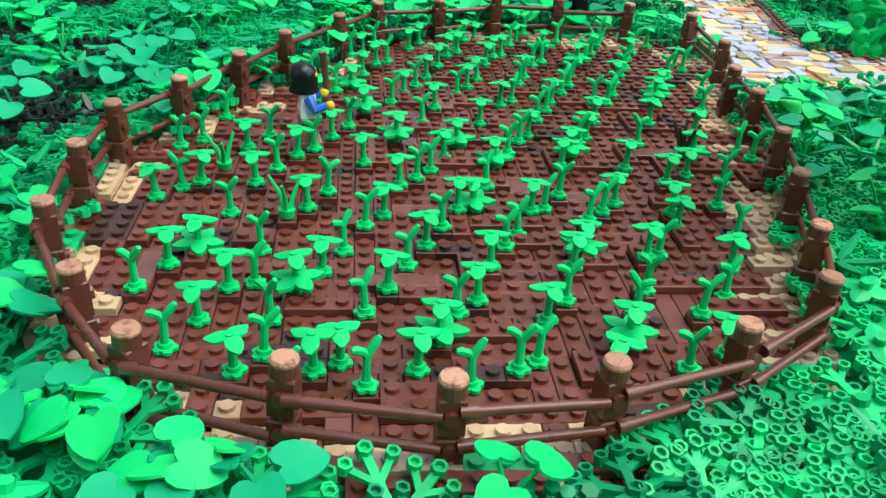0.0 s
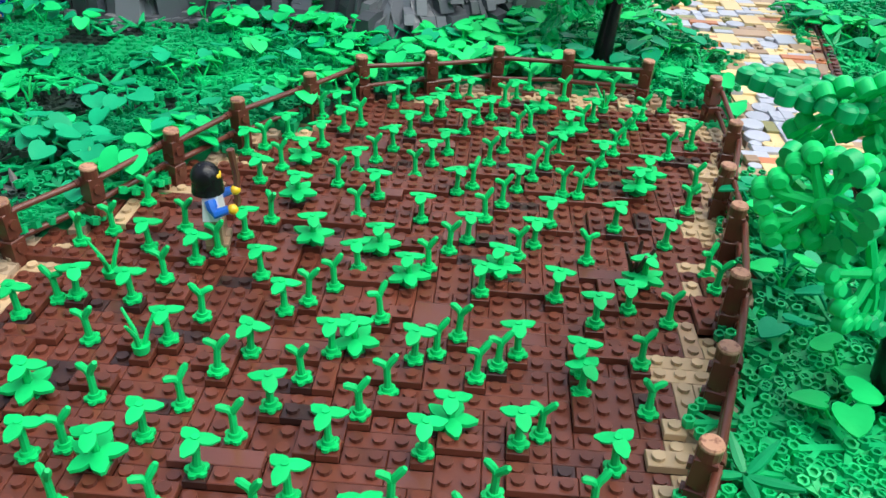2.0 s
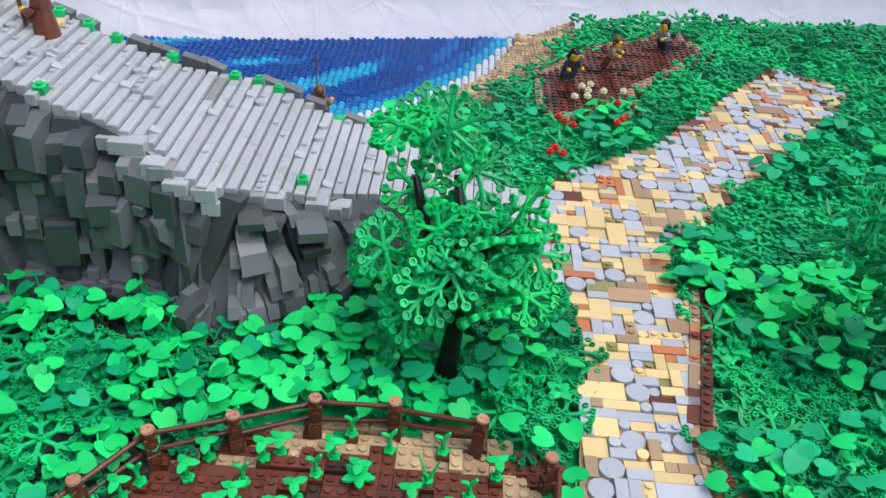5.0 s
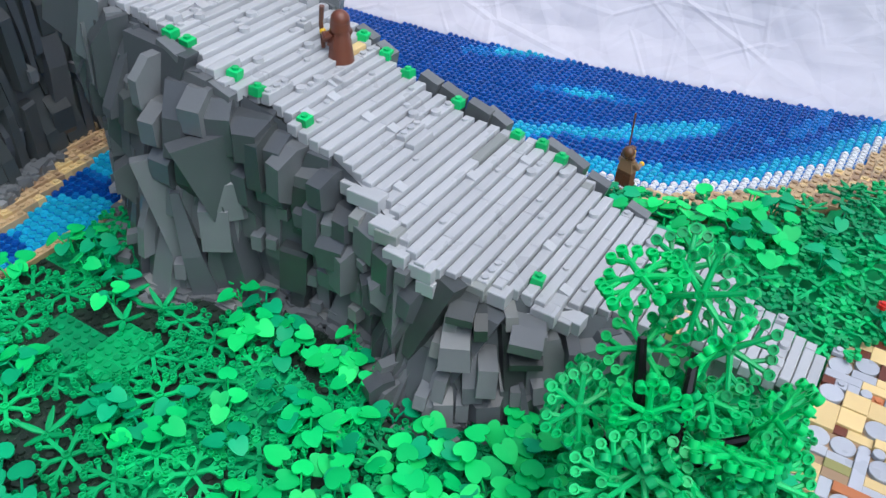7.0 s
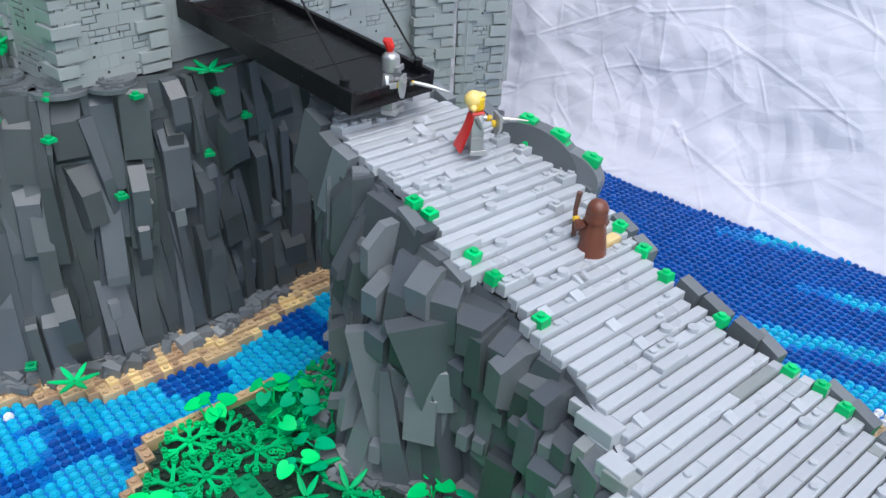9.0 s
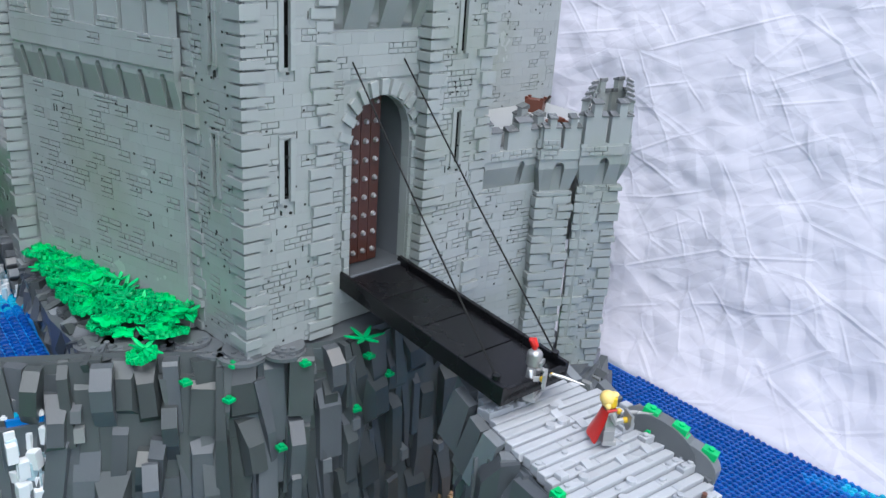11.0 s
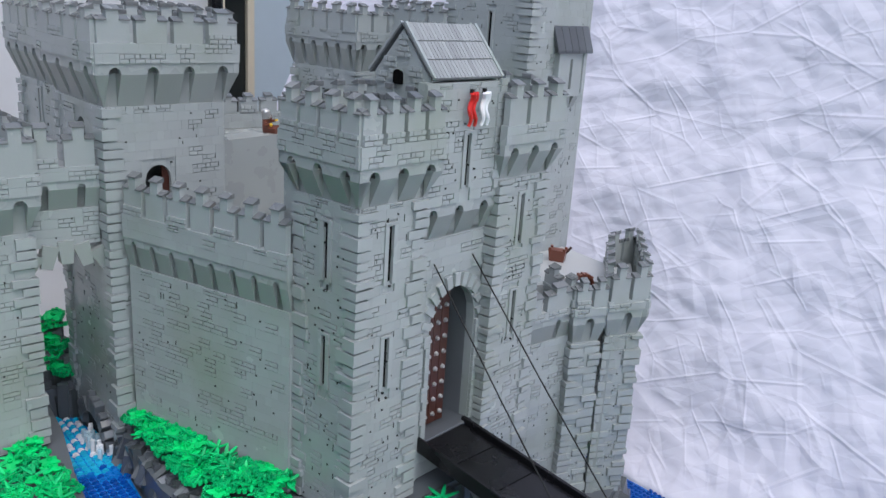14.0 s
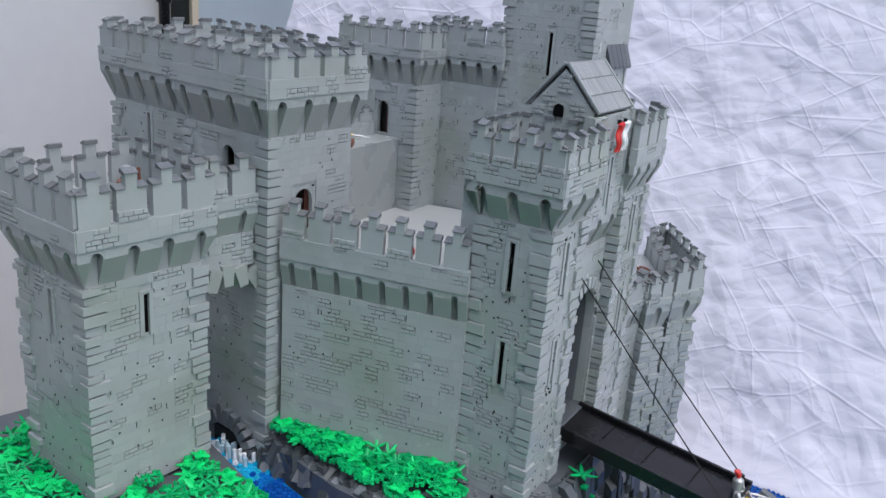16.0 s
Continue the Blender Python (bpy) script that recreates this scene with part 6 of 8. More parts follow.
def panel(me, m, u0, u1, w0, w1, thick, holes=()):
    """A wall slab with rectangular holes right through it."""
    us = sorted({u0, u1, *[h[0] for h in holes], *[h[1] for h in holes]})
    ws = sorted({w0, w1, *[h[2] for h in holes], *[h[3] for h in holes]})
    for a, b in zip(us, us[1:]):
        run = None
        for c, d in zip(ws, ws[1:]):
            hole = any(h[0] <= a and b <= h[1] and h[2] <= c and d <= h[3] for h in holes)
            if hole and run is not None:
                me.box((a, 0, run), (b, thick, c), m); run = None
            elif not hole and run is None:
                run = c
        if run is not None:
            me.box((a, 0, run), (b, thick, ws[-1]), m)


def wall_poly(me, m, poly, v0, v1):
    """A polygon in the wall's (u, w) plane, given depth from v0 to v1."""
    n = len(poly)
    verts = [(u, v0, w) for u, w in poly] + [(u, v1, w) for u, w in poly]
    faces = [tuple(range(n)), tuple(range(2 * n - 1, n - 1, -1))] + [(i, n + i, n + (i + 1) % n, (i + 1) % n) for i in range(n)]
    me.put(verts, faces, m)


def arch_cell(u0, u1, w0, w1, half, n=8, spring=0.0):
    """A cell with an arched notch cut into its lower edge."""
    c = (u0 + u1) / 2
    arc = [(c - half * math.cos(math.pi * i / n), w0 + spring + half * math.sin(math.pi * i / n)) for i in range(n + 1)]
    return [(u0, w0), (c - half, w0)] + arc + [(c + half, w0), (u1, w0), (u1, w1), (u0, w1)]


brick_cache = {}


def brick_data(w, h, profiled):
    """A wall brick, 0.9 mm proud of the wall: plain, or with small courses and joints moulded into its face."""
    key = (round(w, 4), round(h, 4), profiled)
    if key not in brick_cache:
        me = Mesh()
        brick_shape(me, None, 0, w, 0, h, profiled)
        brick_cache[key] = me.data("brick", GREY_Q)
    return brick_cache[key]


def face_box(me, m, a, b, c, d, v):
    """A box on a wall without its back."""
    e = 0.00004
    me.put([(a, 0.0003, c), (b, 0.0003, c), (b, 0.0003, d), (a, 0.0003, d), (a + e, v, c + e), (b - e, v, c + e), (b - e, v, d - e), (a + e, v, d - e)],
           [(4, 5, 6, 7), (0, 1, 5, 4), (1, 2, 6, 5), (2, 3, 7, 6), (3, 0, 4, 7)], m)


def brick_shape(me, m, a, b, c, d, profiled):
    """A plain brick nearly closes up with its neighbours; a moulded one has two courses with sunk joints."""
    if not profiled:
        return face_box(me, m, a + 0.00001, b - 0.00001, c + 0.00001, d - 0.00001, -0.0015 - 0.00006 * (int((a + b) * 9000) % 3))
    half = (c + d) / 2
    for k, (lo, hi) in enumerate(((c, half), (half, d))):
        x = a - (0.005 if k else 0.0)
        while x < b - 0.001:
            x0, x1 = max(a, x), min(b, x + 0.010)
            if x1 - x0 > 0.002:
                face_box(me, m, x0 + (0.00030 if x0 > a else 0.00012), x1 - (0.00030 if x1 < b else 0.00012), lo + 0.00052, hi - 0.00052, -0.0019)
            x += 0.010


def masonry(parent, m, u0, u1, w0, w1, rnd, share=0.25, avoid=(), limit=100):
    """Bricks of one to four studs over a whole wall face; some of them moulded as small courses."""
    rest, w = Mesh(), w0
    while w < w1 - 0.003:
        top = min(w + BRICK, w1)
        u = u0 - rnd.choice((0, 0.004, 0.008))
        while u < u1 - 0.0015:
            moulded = rnd.random() < share
            e = min(u + P * (2 if moulded else rnd.choice((1, 1, 2, 2, 2, 3, 4))), u1)
            if u1 - e < 0.003:
                e = u1
            a = max(u, u0)
            spans = [(a, e)]
            for h in avoid:
                if h[2] - 0.006 < top and w < h[3] + 0.006:
                    lo, hi = h[0] - 0.0046, h[1] + 0.0046
                    spans = [q for x, y in spans for q in ((x, min(y, lo)), (max(x, hi), y)) if q[1] - q[0] > 0.0015]
            for x, y in spans:
                profiled = moulded and y - x > 0.010
                if limit > 0:
                    k = part("brick", brick_data(y - x, top - w, profiled), GREY_Q, parent)
                    k.matrix_basis = m @ Matrix.Translation((x, 0, w))
                    limit -= 1
                else:
                    brick_shape(rest, m, x, y, w, top, profiled)
            u = e
        w += BRICK
    if rest.v:
        tagged(part("brick_courses", rest, GREY_Q, parent), kind="stuff")


def pit_marks(me, m, u0, u1, w0, w1, rnd, count):
    """Small dark boxes on the wall: stud-hole shade put into colour, and upright joints."""
    for _ in range(count):
        u, w = rnd.uniform(u0 + 0.006, u1 - 0.006), rnd.uniform(w0 + 0.004, w1 - 0.006)
        if rnd.random() < 0.75:
            me.box((u, -0.0021, w), (u + 0.0017, 0.0005, w + 0.0017), m)
        else:
            h = rnd.uniform(0.003, 0.007)
            me.box((u, -0.0021, w), (u + 0.0006, 0.0005, w + h), m)


def corbels(parent, m, length, zm, zp, flare, slots, ext0=0.0, ext1=0.0, wide=0.0062):
    """The flared band below a parapet: wedges between arched slots."""
    cap = Mesh()
    a0, a1 = -ext0, length + ext1
    cell = (a1 - a0) / max(1, slots)
    half = min(wide, cell * 0.205)
    for k in range(slots + 1):
        s0 = a0 if k == 0 else a0 + (k - 0.5) * cell + half
        s1 = a1 if k == slots else a0 + (k + 0.5) * cell - half
        b0, b1 = (s0 + ext0 if k == 0 else s0), (s1 - ext1 if k == slots else s1)
        b0 = min(b0, b1)
        me = Mesh()
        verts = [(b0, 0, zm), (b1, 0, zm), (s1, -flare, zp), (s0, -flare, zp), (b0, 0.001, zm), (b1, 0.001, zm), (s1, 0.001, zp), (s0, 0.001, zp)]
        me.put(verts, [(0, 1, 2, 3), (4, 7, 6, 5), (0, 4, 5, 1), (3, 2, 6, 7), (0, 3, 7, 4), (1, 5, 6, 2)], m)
        # darker grey carries the underside shade of the flare
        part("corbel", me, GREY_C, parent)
    for k in range(slots):
        wall_poly(cap, m, arch_cell(a0 + k * cell, a0 + (k + 1) * cell, zp, zp + half + 0.004, half, 8, 0.001), -flare, -flare + 0.006)
    part("arch_course", cap.weld(), GREY, parent)
    # slot backs darker than the wall: recess shade put into the colour
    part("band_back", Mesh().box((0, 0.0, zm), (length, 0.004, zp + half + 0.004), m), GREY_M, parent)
    return zp + half + 0.004


def parapet(parent, m, length, z0, zc, zt, flare, count, rnd, ext0=0.0, ext1=0.0, thick=0.007):
    """A parapet wall with stepped merlons."""
    a0, a1 = -ext0, length + ext1
    part("parapet", Mesh().box((a0, -flare, z0), (a1, -flare + thick, zc), m), GREY, parent)
    per = (a1 - a0) / count
    w = per * 0.41
    zs = zc + (zt - zc) * 0.66
    for k in range(count):
        c = a0 + (k + 0.5) * per
        me = Mesh()
        me.box((c - w, -flare, zc - 0.0005), (c + w, -flare + thick, zs - 0.002), m)
        me.box((c - w * 0.38, -flare, zs - 0.002), (c + w * 0.38, -flare + thick, zt - 0.0045), m)
        merlon = part("merlon", me.weld(), GREY_Q, parent)
        if rnd.random() < 0.45:
            k2 = part("brick", brick_data(w * 2, min(BRICK, zs - 0.003 - zc), True), GREY_Q, merlon)
            k2.matrix_basis = m @ Matrix.Translation((c - w, -flare, zc))
        for u0, u1, w0 in ((c - w * 1.06, c - w * 0.40, zs - 0.002), (c + w * 0.40, c + w * 1.06, zs - 0.002), (c - w * 0.46, c + w * 0.46, zt - 0.0045)):
            v0, v1 = -flare - 0.0012, -flare + thick + 0.0012
            cap = Mesh().put([(u0, v0, w0), (u1, v0, w0), (u1, v1, w0), (u0, v1, w0), (u0, v0, w0 + 0.0012), (u1, v0, w0 + 0.0012), (u1, v1 - 0.001, w0 + 0.0050), (u0, v1 - 0.001, w0 + 0.0050), (u0, v1, w0 + 0.0042), (u1, v1, w0 + 0.0042)],
                             [(0, 3, 2, 1), (0, 1, 5, 4), (4, 5, 6, 7), (7, 6, 9, 8), (8, 9, 2, 3), (0, 4, 7, 8, 3), (1, 2, 9, 6, 5)], m)
            part("cap", cap, CAPS, merlon)
    masonry(parent, m @ Matrix.Translation((0, -flare, 0)), a0, a1, z0 + 0.0005, zc, rnd, 0.34, (), 10)


def quoins(parent, p, m0, m1, len0, z0, z1, rnd):
    """Proud blocks up a corner; m0 ends at the corner, m1 begins there."""
    z = z0
    while z < z1 - 0.004:
        h = min(rnd.choice((0.0080, 0.0096, 0.0096, 0.0128)), z1 - z)
        a, b = rnd.choice((0.010, 0.013, 0.016, 0.019)), rnd.choice((0.010, 0.013, 0.016, 0.019))
        me = Mesh()
        pr = rnd.choice((0.0026, 0.0038, 0.0052))
        u0, n0 = m0.to_3x3() @ Vector((1, 0, 0)), m0.to_3x3() @ Vector((0, -1, 0))
        u1, n1 = m1.to_3x3() @ Vector((1, 0, 0)), m1.to_3x3() @ Vector((0, -1, 0))
        c = Vector((p[0], p[1], 0))
        q = [c - u0 * a - n0 * 0.002, c - u0 * a + n0 * pr, c + n0 * pr + n1 * pr, c + u1 * b + n1 * pr, c + u1 * b - n1 * 0.002]
        n = 5
        verts = [(v.x, v.y, z + 0.0004) for v in q] + [(v.x, v.y, z + h - 0.0016) for v in q]
        me.put(verts, [(4, 3, 2, 1, 0), (5, 6, 7, 8, 9)] + [(i, (i + 1) % n, n + (i + 1) % n, n + i) for i in range(n)])
        part("quoin", me, GREY_Q, parent)
        z += h


def slit_frame(me, m, c, w0, w1):
    for s in (-1, 1):
        me.box((c + s * 0.0052 - 0.0022, -0.0030, w0 - 0.002), (c + s * 0.0052 + 0.0022, 0.0006, w1 + 0.002), m, bevel=0.0003)
    me.box((c - 0.0074, -0.0031, w1 + 0.0021), (c + 0.0074, 0.0006, w1 + 0.0046), m)


def tower(name, label, poly, z0, zm, zp, zc, zt, flare=0.012, faces=(0, 1, 2, 3), slots=3, merlons=3, slits=None, corners=(), seed=1, thick=0.008, roof=True, doors=None, dense=1.0):
    """A square tower: walls with slits, quoins, a flared corbel band and a crenellated parapet."""
    rnd = random.Random(seed)
    ob = thing(name, label, "tower")
    slits, doors = slits or {}, doors or {}
    n = len(poly)
    for k in range(n):
        m, length = frame_of(poly[k], poly[(k + 1) % n])
        holes = [(c * length - 0.0029, c * length + 0.0029, a, b) for c, a, b in slits.get(k, ())]
        holes += [(c * length - w, c * length + w, a, b) for c, w, a, b in doors.get(k, ())]
        me = Mesh()
        panel(me, m, 0, length, z0, zm, thick, holes)
        part("wall", me.weld(), GREY, ob)
        for c, w, a, b in doors.get(k, ()):
            ar = Mesh()
            wall_poly(ar, m, arch_cell(c * length - w, c * length + w, b - w, b + 0.0002, w - 0.0003), 0.0003, thick - 0.0003)
            part("door_arch", ar, GREY, ob)
            part("door", Mesh().box((c * length + w * 0.45, thick * 0.6, a), (c * length + w, thick * 0.9, b), m), DOORB, ob, "reddish brown door leaf")
        if k not in faces:
            continue
        pt = Mesh()
        area = length * (zm - z0)
        masonry(ob, m, 0.002, length - 0.002, z0, zm, rnd, min(0.40, 0.26 * dense), holes, 70 if k in (0, 3) else 0)
        pit_marks(pt, m, 0.010, length - 0.010, z0, zm, rnd, int(area / 0.00062 * dense))
        tagged(part("stud_holes", pt, PIT, ob), kind="stuff") if pt.v else None
        for h in holes:
            if h[1] - h[0] < 0.007:
                fr = Mesh()
                slit_frame(fr, m, (h[0] + h[1]) / 2, h[2], h[3])
                part("slit_frame", fr, GREY_Q, ob)
                # black plate close behind the slit, in place of its inner shade
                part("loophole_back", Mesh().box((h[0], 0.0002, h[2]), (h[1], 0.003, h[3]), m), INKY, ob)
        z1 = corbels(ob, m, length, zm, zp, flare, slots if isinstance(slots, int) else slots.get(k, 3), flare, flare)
        parapet(ob, m, length, z1, zc, zt, flare, merlons if isinstance(merlons, int) else merlons.get(k, 3), rnd, flare, flare)
    for k in corners:
        m0, l0 = frame_of(poly[k - 1], poly[k])
        m1, _ = frame_of(poly[k], poly[(k + 1) % n])
        quoins(ob, poly[k], m0, m1, l0, z0, zm, rnd)
    if roof:
        part("roof_floor", Mesh().prism(poly, zp, zp + 0.004), PALE_C, ob, "pale grey walkway")
    return ob



# ---- castle plan ----
YAW = radians(8)
CA, CB = Vector((-math.sin(YAW), math.cos(YAW), 0)), Vector((-math.cos(YAW), -math.sin(YAW), 0))
C1 = Vector((-0.487, 0.236, 0))


def cw(a, b):
    """A point of the gatehouse's plan: a along its front, b back from it."""
    p = C1 + a * CA + b * CB
    return (p.x, p.y)


def quad(a0, a1, b0, b1):
    return [cw(a0, b0), cw(a1, b0), cw(a1, b1), cw(a0, b1)]


# front-left gate tower: face 0 is the front, face 3 the side
tower("gate_tower", "light grey brick gate tower with arrow slits and battlements", quad(0, 0.076, 0, 0.080), 0.202, 0.504, 0.529, 0.558, 0.598,
      slots=3, merlons={0: 4, 3: 4, 1: 4, 2: 4}, slits={0: [(0.48, 0.433, 0.483), (0.48, 0.331, 0.378)], 3: [(0.52, 0.433, 0.483), (0.52, 0.331, 0.378)]}, corners=(0, 1, 3), seed=41, dense=1.5)
tower("gate_tower", "narrow light grey brick gate tower beside the drawbridge", quad(0.186, 0.262, 0.0, 0.075), 0.19, 0.508, 0.533, 0.562, 0.604,
      slots=3, merlons=3, slits={0: [(0.5, 0.437, 0.487), (0.5, 0.335, 0.382)]}, faces=(0, 1, 2), corners=(0, 1), seed=42, dense=1.5)


def gatehouse():
    ob = thing("gatehouse", "light grey gatehouse with arched gateway, gable roof and corbels", "gatehouse")
    rnd = random.Random(43)
    m, length = frame_of(cw(0.076, 0.013), cw(0.186, 0.013))
    c, half, spring, sill = 0.068, 0.034, 0.358, 0.244
    # wall around the pointed gateway
    n = 10
    arc = []
    for i in range(n + 1):
        t = math.pi * i / n
        arc.append((c - half * math.cos(t), spring + 0.044 * math.sin(t) ** 0.8))
    me = Mesh()
    wall_poly(me, m, [(0, 0.2), (length, 0.2), (length, sill), (0, sill)], 0, 0.01)
    wall_poly(me, m, [(0, sill), (c - half, sill)] + arc + [(c + half, sill), (length, sill), (length, 0.462), (0, 0.462)], 0, 0.010)
    part("wall", me, GREY, ob)
    # passage
    pas = Mesh()
    pas.box((c + half, 0.010, sill - 0.004), (c + half + 0.004, 0.06, 0.42), m)
    pas.box((c - half - 0.004, 0.010, sill - 0.004), (c - half, 0.06, 0.42), m)
    part("passage_floor", Mesh().box((c - half - 0.004, 0.010, sill - 0.004), (c + half + 0.004, 0.08, sill), m), SLATE, ob)
    pas.box((c - half - 0.004, 0.0101, 0.42), (c + half + 0.004, 0.06, 0.424), m)
    # darker than the wall grey: the gateway's inner shade as colour
    part("passage", pas, SLATE_M, ob)
    st = Mesh().box((c - half - 0.003, -0.006, sill - 0.007), (c + half + 0.003, 0.010, sill + 0.001), m, bevel=0.001)
    part("threshold", st, SLATE, ob)
    for i in range(11):
        t = math.pi * (i + 0.5) / 11
        v = Mesh().box((-0.0036, -0.0040, 0), (0.0036, 0.004, 0.0135), m @ pose(c - (half + 0.001) * math.cos(t), 0, spring + 0.045 * math.sin(t) ** 0.8, 0, 0, 0) @ pose(0, 0, 0, 0, -(90 - math.degrees(t)) * 0.85, 0), bevel=0.0006)
        part("arch_stone", v, GREY_Q, ob)
    # side blocks of the gateway
    for s in (-1, 1):
        z = sill
        while z < spring:
            w = rnd.choice((0.006, 0.009))
            h = rnd.choice((0.0064, 0.0096))
            u = c + s * (half + w / 2 + 0.0004)
            q = Mesh().box((u - w / 2, -0.0034, z), (u + w / 2, 0.003, z + h - 0.0005), m, bevel=0.0004)
            part("jamb_stone", q, GREY_Q, ob)
            z += h
    # open plank door inside
    door = Mesh().box((c - half + 0.001, 0.017, sill + 0.001), (c + 0.013, 0.021, 0.408), m)
    leaf_door = part("door", door, DOORB, ob, "reddish brown plank door with silver studs")
    for i in range(4):
        u0 = c - half + 0.002 + i * 0.0112
        part("plank", Mesh().box((u0, 0.0152, sill + 0.002), (u0 + 0.0105, 0.017, 0.404), m, bevel=0.0004), DOORB, leaf_door)
        for j in range(9):
            me = Mesh().cyl(0, 0, 0, 0.0030, 0.0027, 10, 0.0016, m @ pose(u0 + 0.0052, 0.0153, sill + 0.012 + j * 0.0172, 90, 0, 0))
            part("door_stud", me, STEEL, leaf_door)
    # upper storey
    up, ul = frame_of(cw(0.076, 0.003), cw(0.186, 0.003))
    hole = (0.0561, 0.0619, 0.507, 0.5545)
    me = Mesh()
    panel(me, up, 0, ul, 0.490, 0.603, 0.01, [hole])
    part("upper_wall", me.weld(), GREY, ob)
    fr = Mesh()
    slit_frame(fr, up, 0.059, 0.507, 0.5545)
    # black plate painted as the darkness within the slit
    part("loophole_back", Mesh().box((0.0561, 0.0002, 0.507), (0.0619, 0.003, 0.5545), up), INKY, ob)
    part("slit_frame", fr, GREY_Q, ob)
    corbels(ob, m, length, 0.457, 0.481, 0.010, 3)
    pt = Mesh()
    masonry(ob, up, 0, ul - 0.001, 0.492, 0.602, rnd, 0.25, [hole], 120)
    masonry(ob, m, 0, length, 0.417, 0.456, rnd, 0.3, (), 50)
    masonry(ob, m, 0.0, c - half - 0.008, 0.2, 0.417, rnd, 0.3, (), 50)
    masonry(ob, m, c + half + 0.008, length, 0.2, 0.417, rnd, 0.3, (), 50)
    pit_marks(pt, up, 0, ul - 0.012, 0.492, 0.60, rnd, 26)
    tagged(part("stud_holes", pt, PIT, ob), kind="stuff")
    z = 0.50
    while z < 0.60:
        h = rnd.choice((0.0064, 0.0096))
        w = rnd.choice((0.010, 0.013))
        part("quoin", Mesh().box((ul - w, -0.0036, z), (ul - 0.001, 0.002, z + h - 0.0006), up, bevel=0.0004), GREY_Q, ob)
        z += h
    # gable roof, its ridge along the front
    g, gl = frame_of(cw(0.083, 0.0065), cw(0.180, 0.0065))
    ridge, eave, depth = 0.650, 0.607, 0.072
    for u0, u1 in ((0.002, 0.007), (gl - 0.007, gl - 0.002)):
        gab = Mesh()
        gab.put([(u0, 0.002, 0.56), (u0, depth - 0.002, 0.56), (u0, depth - 0.002, eave), (u0, depth / 2, ridge - 0.004), (u0, 0.002, eave), (u1, 0.002, 0.56), (u1, depth - 0.002, 0.56), (u1, depth - 0.002, eave), (u1, depth / 2, ridge - 0.004), (u1, 0.002, eave)],
                [(0, 4, 3, 2, 1), (5, 6, 7, 8, 9), (0, 5, 9, 4), (4, 9, 8, 3), (3, 8, 7, 2), (2, 7, 6, 1), (1, 6, 5, 0)], g)
        part("gable", gab, GREY, ob)
    side = frame_of(cw(0.0848, depth + 0.0085 - 0.004), cw(0.0848, 0.0085))[0]
    for u, w, ln in ((0.012, 0.612, 0.016), (0.028, 0.622, 0.016), (0.044, 0.606, 0.016), (0.030, 0.632, 0.012), (0.020, 0.602, 0.016), (0.050, 0.596, 0.012), (0.004, 0.598, 0.012)):
        k = part("brick", brick_data(ln, BRICK, True), GREY_Q, ob)
        k.matrix_basis = side @ Matrix.Translation((u, 0, w))
    for s in (0, 1):
        va, vb = (-0.003, depth / 2) if s == 0 else (depth + 0.003, depth / 2)
        e0, r0 = Vector((0, va, eave - 0.002)), Vector((0, vb, ridge))
        slope = (r0 - e0); ln = slope.length; d = slope.normalized()
        nrm = Vector((0, -d.z, d.y)) if s == 0 else Vector((0, d.z, -d.y)) 
        if nrm.z < 0:
            nrm = -nrm
        base = Mesh()
        k0, k1 = Vector((0, 0, 0)), Vector((gl, 0, 0))
        vs = [e0, e0 + k1, r0 + k1, r0]
        base.put([tuple(v) for v in vs] + [tuple(v + nrm * 0.002) for v in vs], [(0, 1, 2, 3), (7, 6, 5, 4), (0, 4, 5, 1), (1, 5, 6, 2), (2, 6, 7, 3), (3, 7, 4, 0)], g)
        part("roof_slope", base, SLATE_M, ob)
        tiles = Mesh()
        rows, cols = 3, 20
        for i in range(rows):
            for j in range(cols):
                p = e0 + d * (ln * (i + 0.04) / rows) + Vector((gl * (j + 0.05 + 0.5 * (i % 2) * 0.5) / (cols + 0.5), 0, 0)) + nrm * 0.002
                w, l = gl / (cols + 0.5) * 0.9, ln / rows * 0.94
                vs = [p, p + Vector((w, 0, 0)), p + Vector((w, 0, 0)) + d * l, p + d * l]
                tiles.put([tuple(v) for v in vs] + [tuple(v + nrm * 0.0009) for v in vs], [(7, 6, 5, 4), (0, 4, 5, 1), (1, 5, 6, 2), (2, 6, 7, 3), (3, 7, 4, 0)], g)
        tagged(part("roof_tiles", tiles, SLATE_P2, ob), kind="stuff")
        for u in (0.0, gl - 0.003):
            br = Mesh()
            vs = [e0 + Vector((u, 0, 0)), e0 + Vector((u + 0.003, 0, 0)), r0 + Vector((u + 0.003, 0, 0)), r0 + Vector((u, 0, 0))]
            br.put([tuple(v) for v in vs] + [tuple(v + nrm * 0.0042) for v in vs], [(7, 6, 5, 4), (0, 4, 5, 1), (1, 5, 6, 2), (2, 6, 7, 3), (3, 7, 4, 0)], g)
            part("verge", br, GREY_Q, ob)
    # arched gable window facing the side: black plate in place of inner shade
    w0 = Mesh()
    wall_poly(w0, frame_of(cw(0.0835, 0.056), cw(0.0835, 0.034))[0], [(0.006, 0.598), (0.016, 0.598)] + [(0.011 + 0.005 * math.cos(math.pi * i / 8), 0.606 + 0.005 * math.sin(math.pi * i / 8)) for i in range(9)], -0.0022, 0.001)
    part("window", w0, INKY, ob, "black arched plate in place of a window's dark opening")


gatehouse()


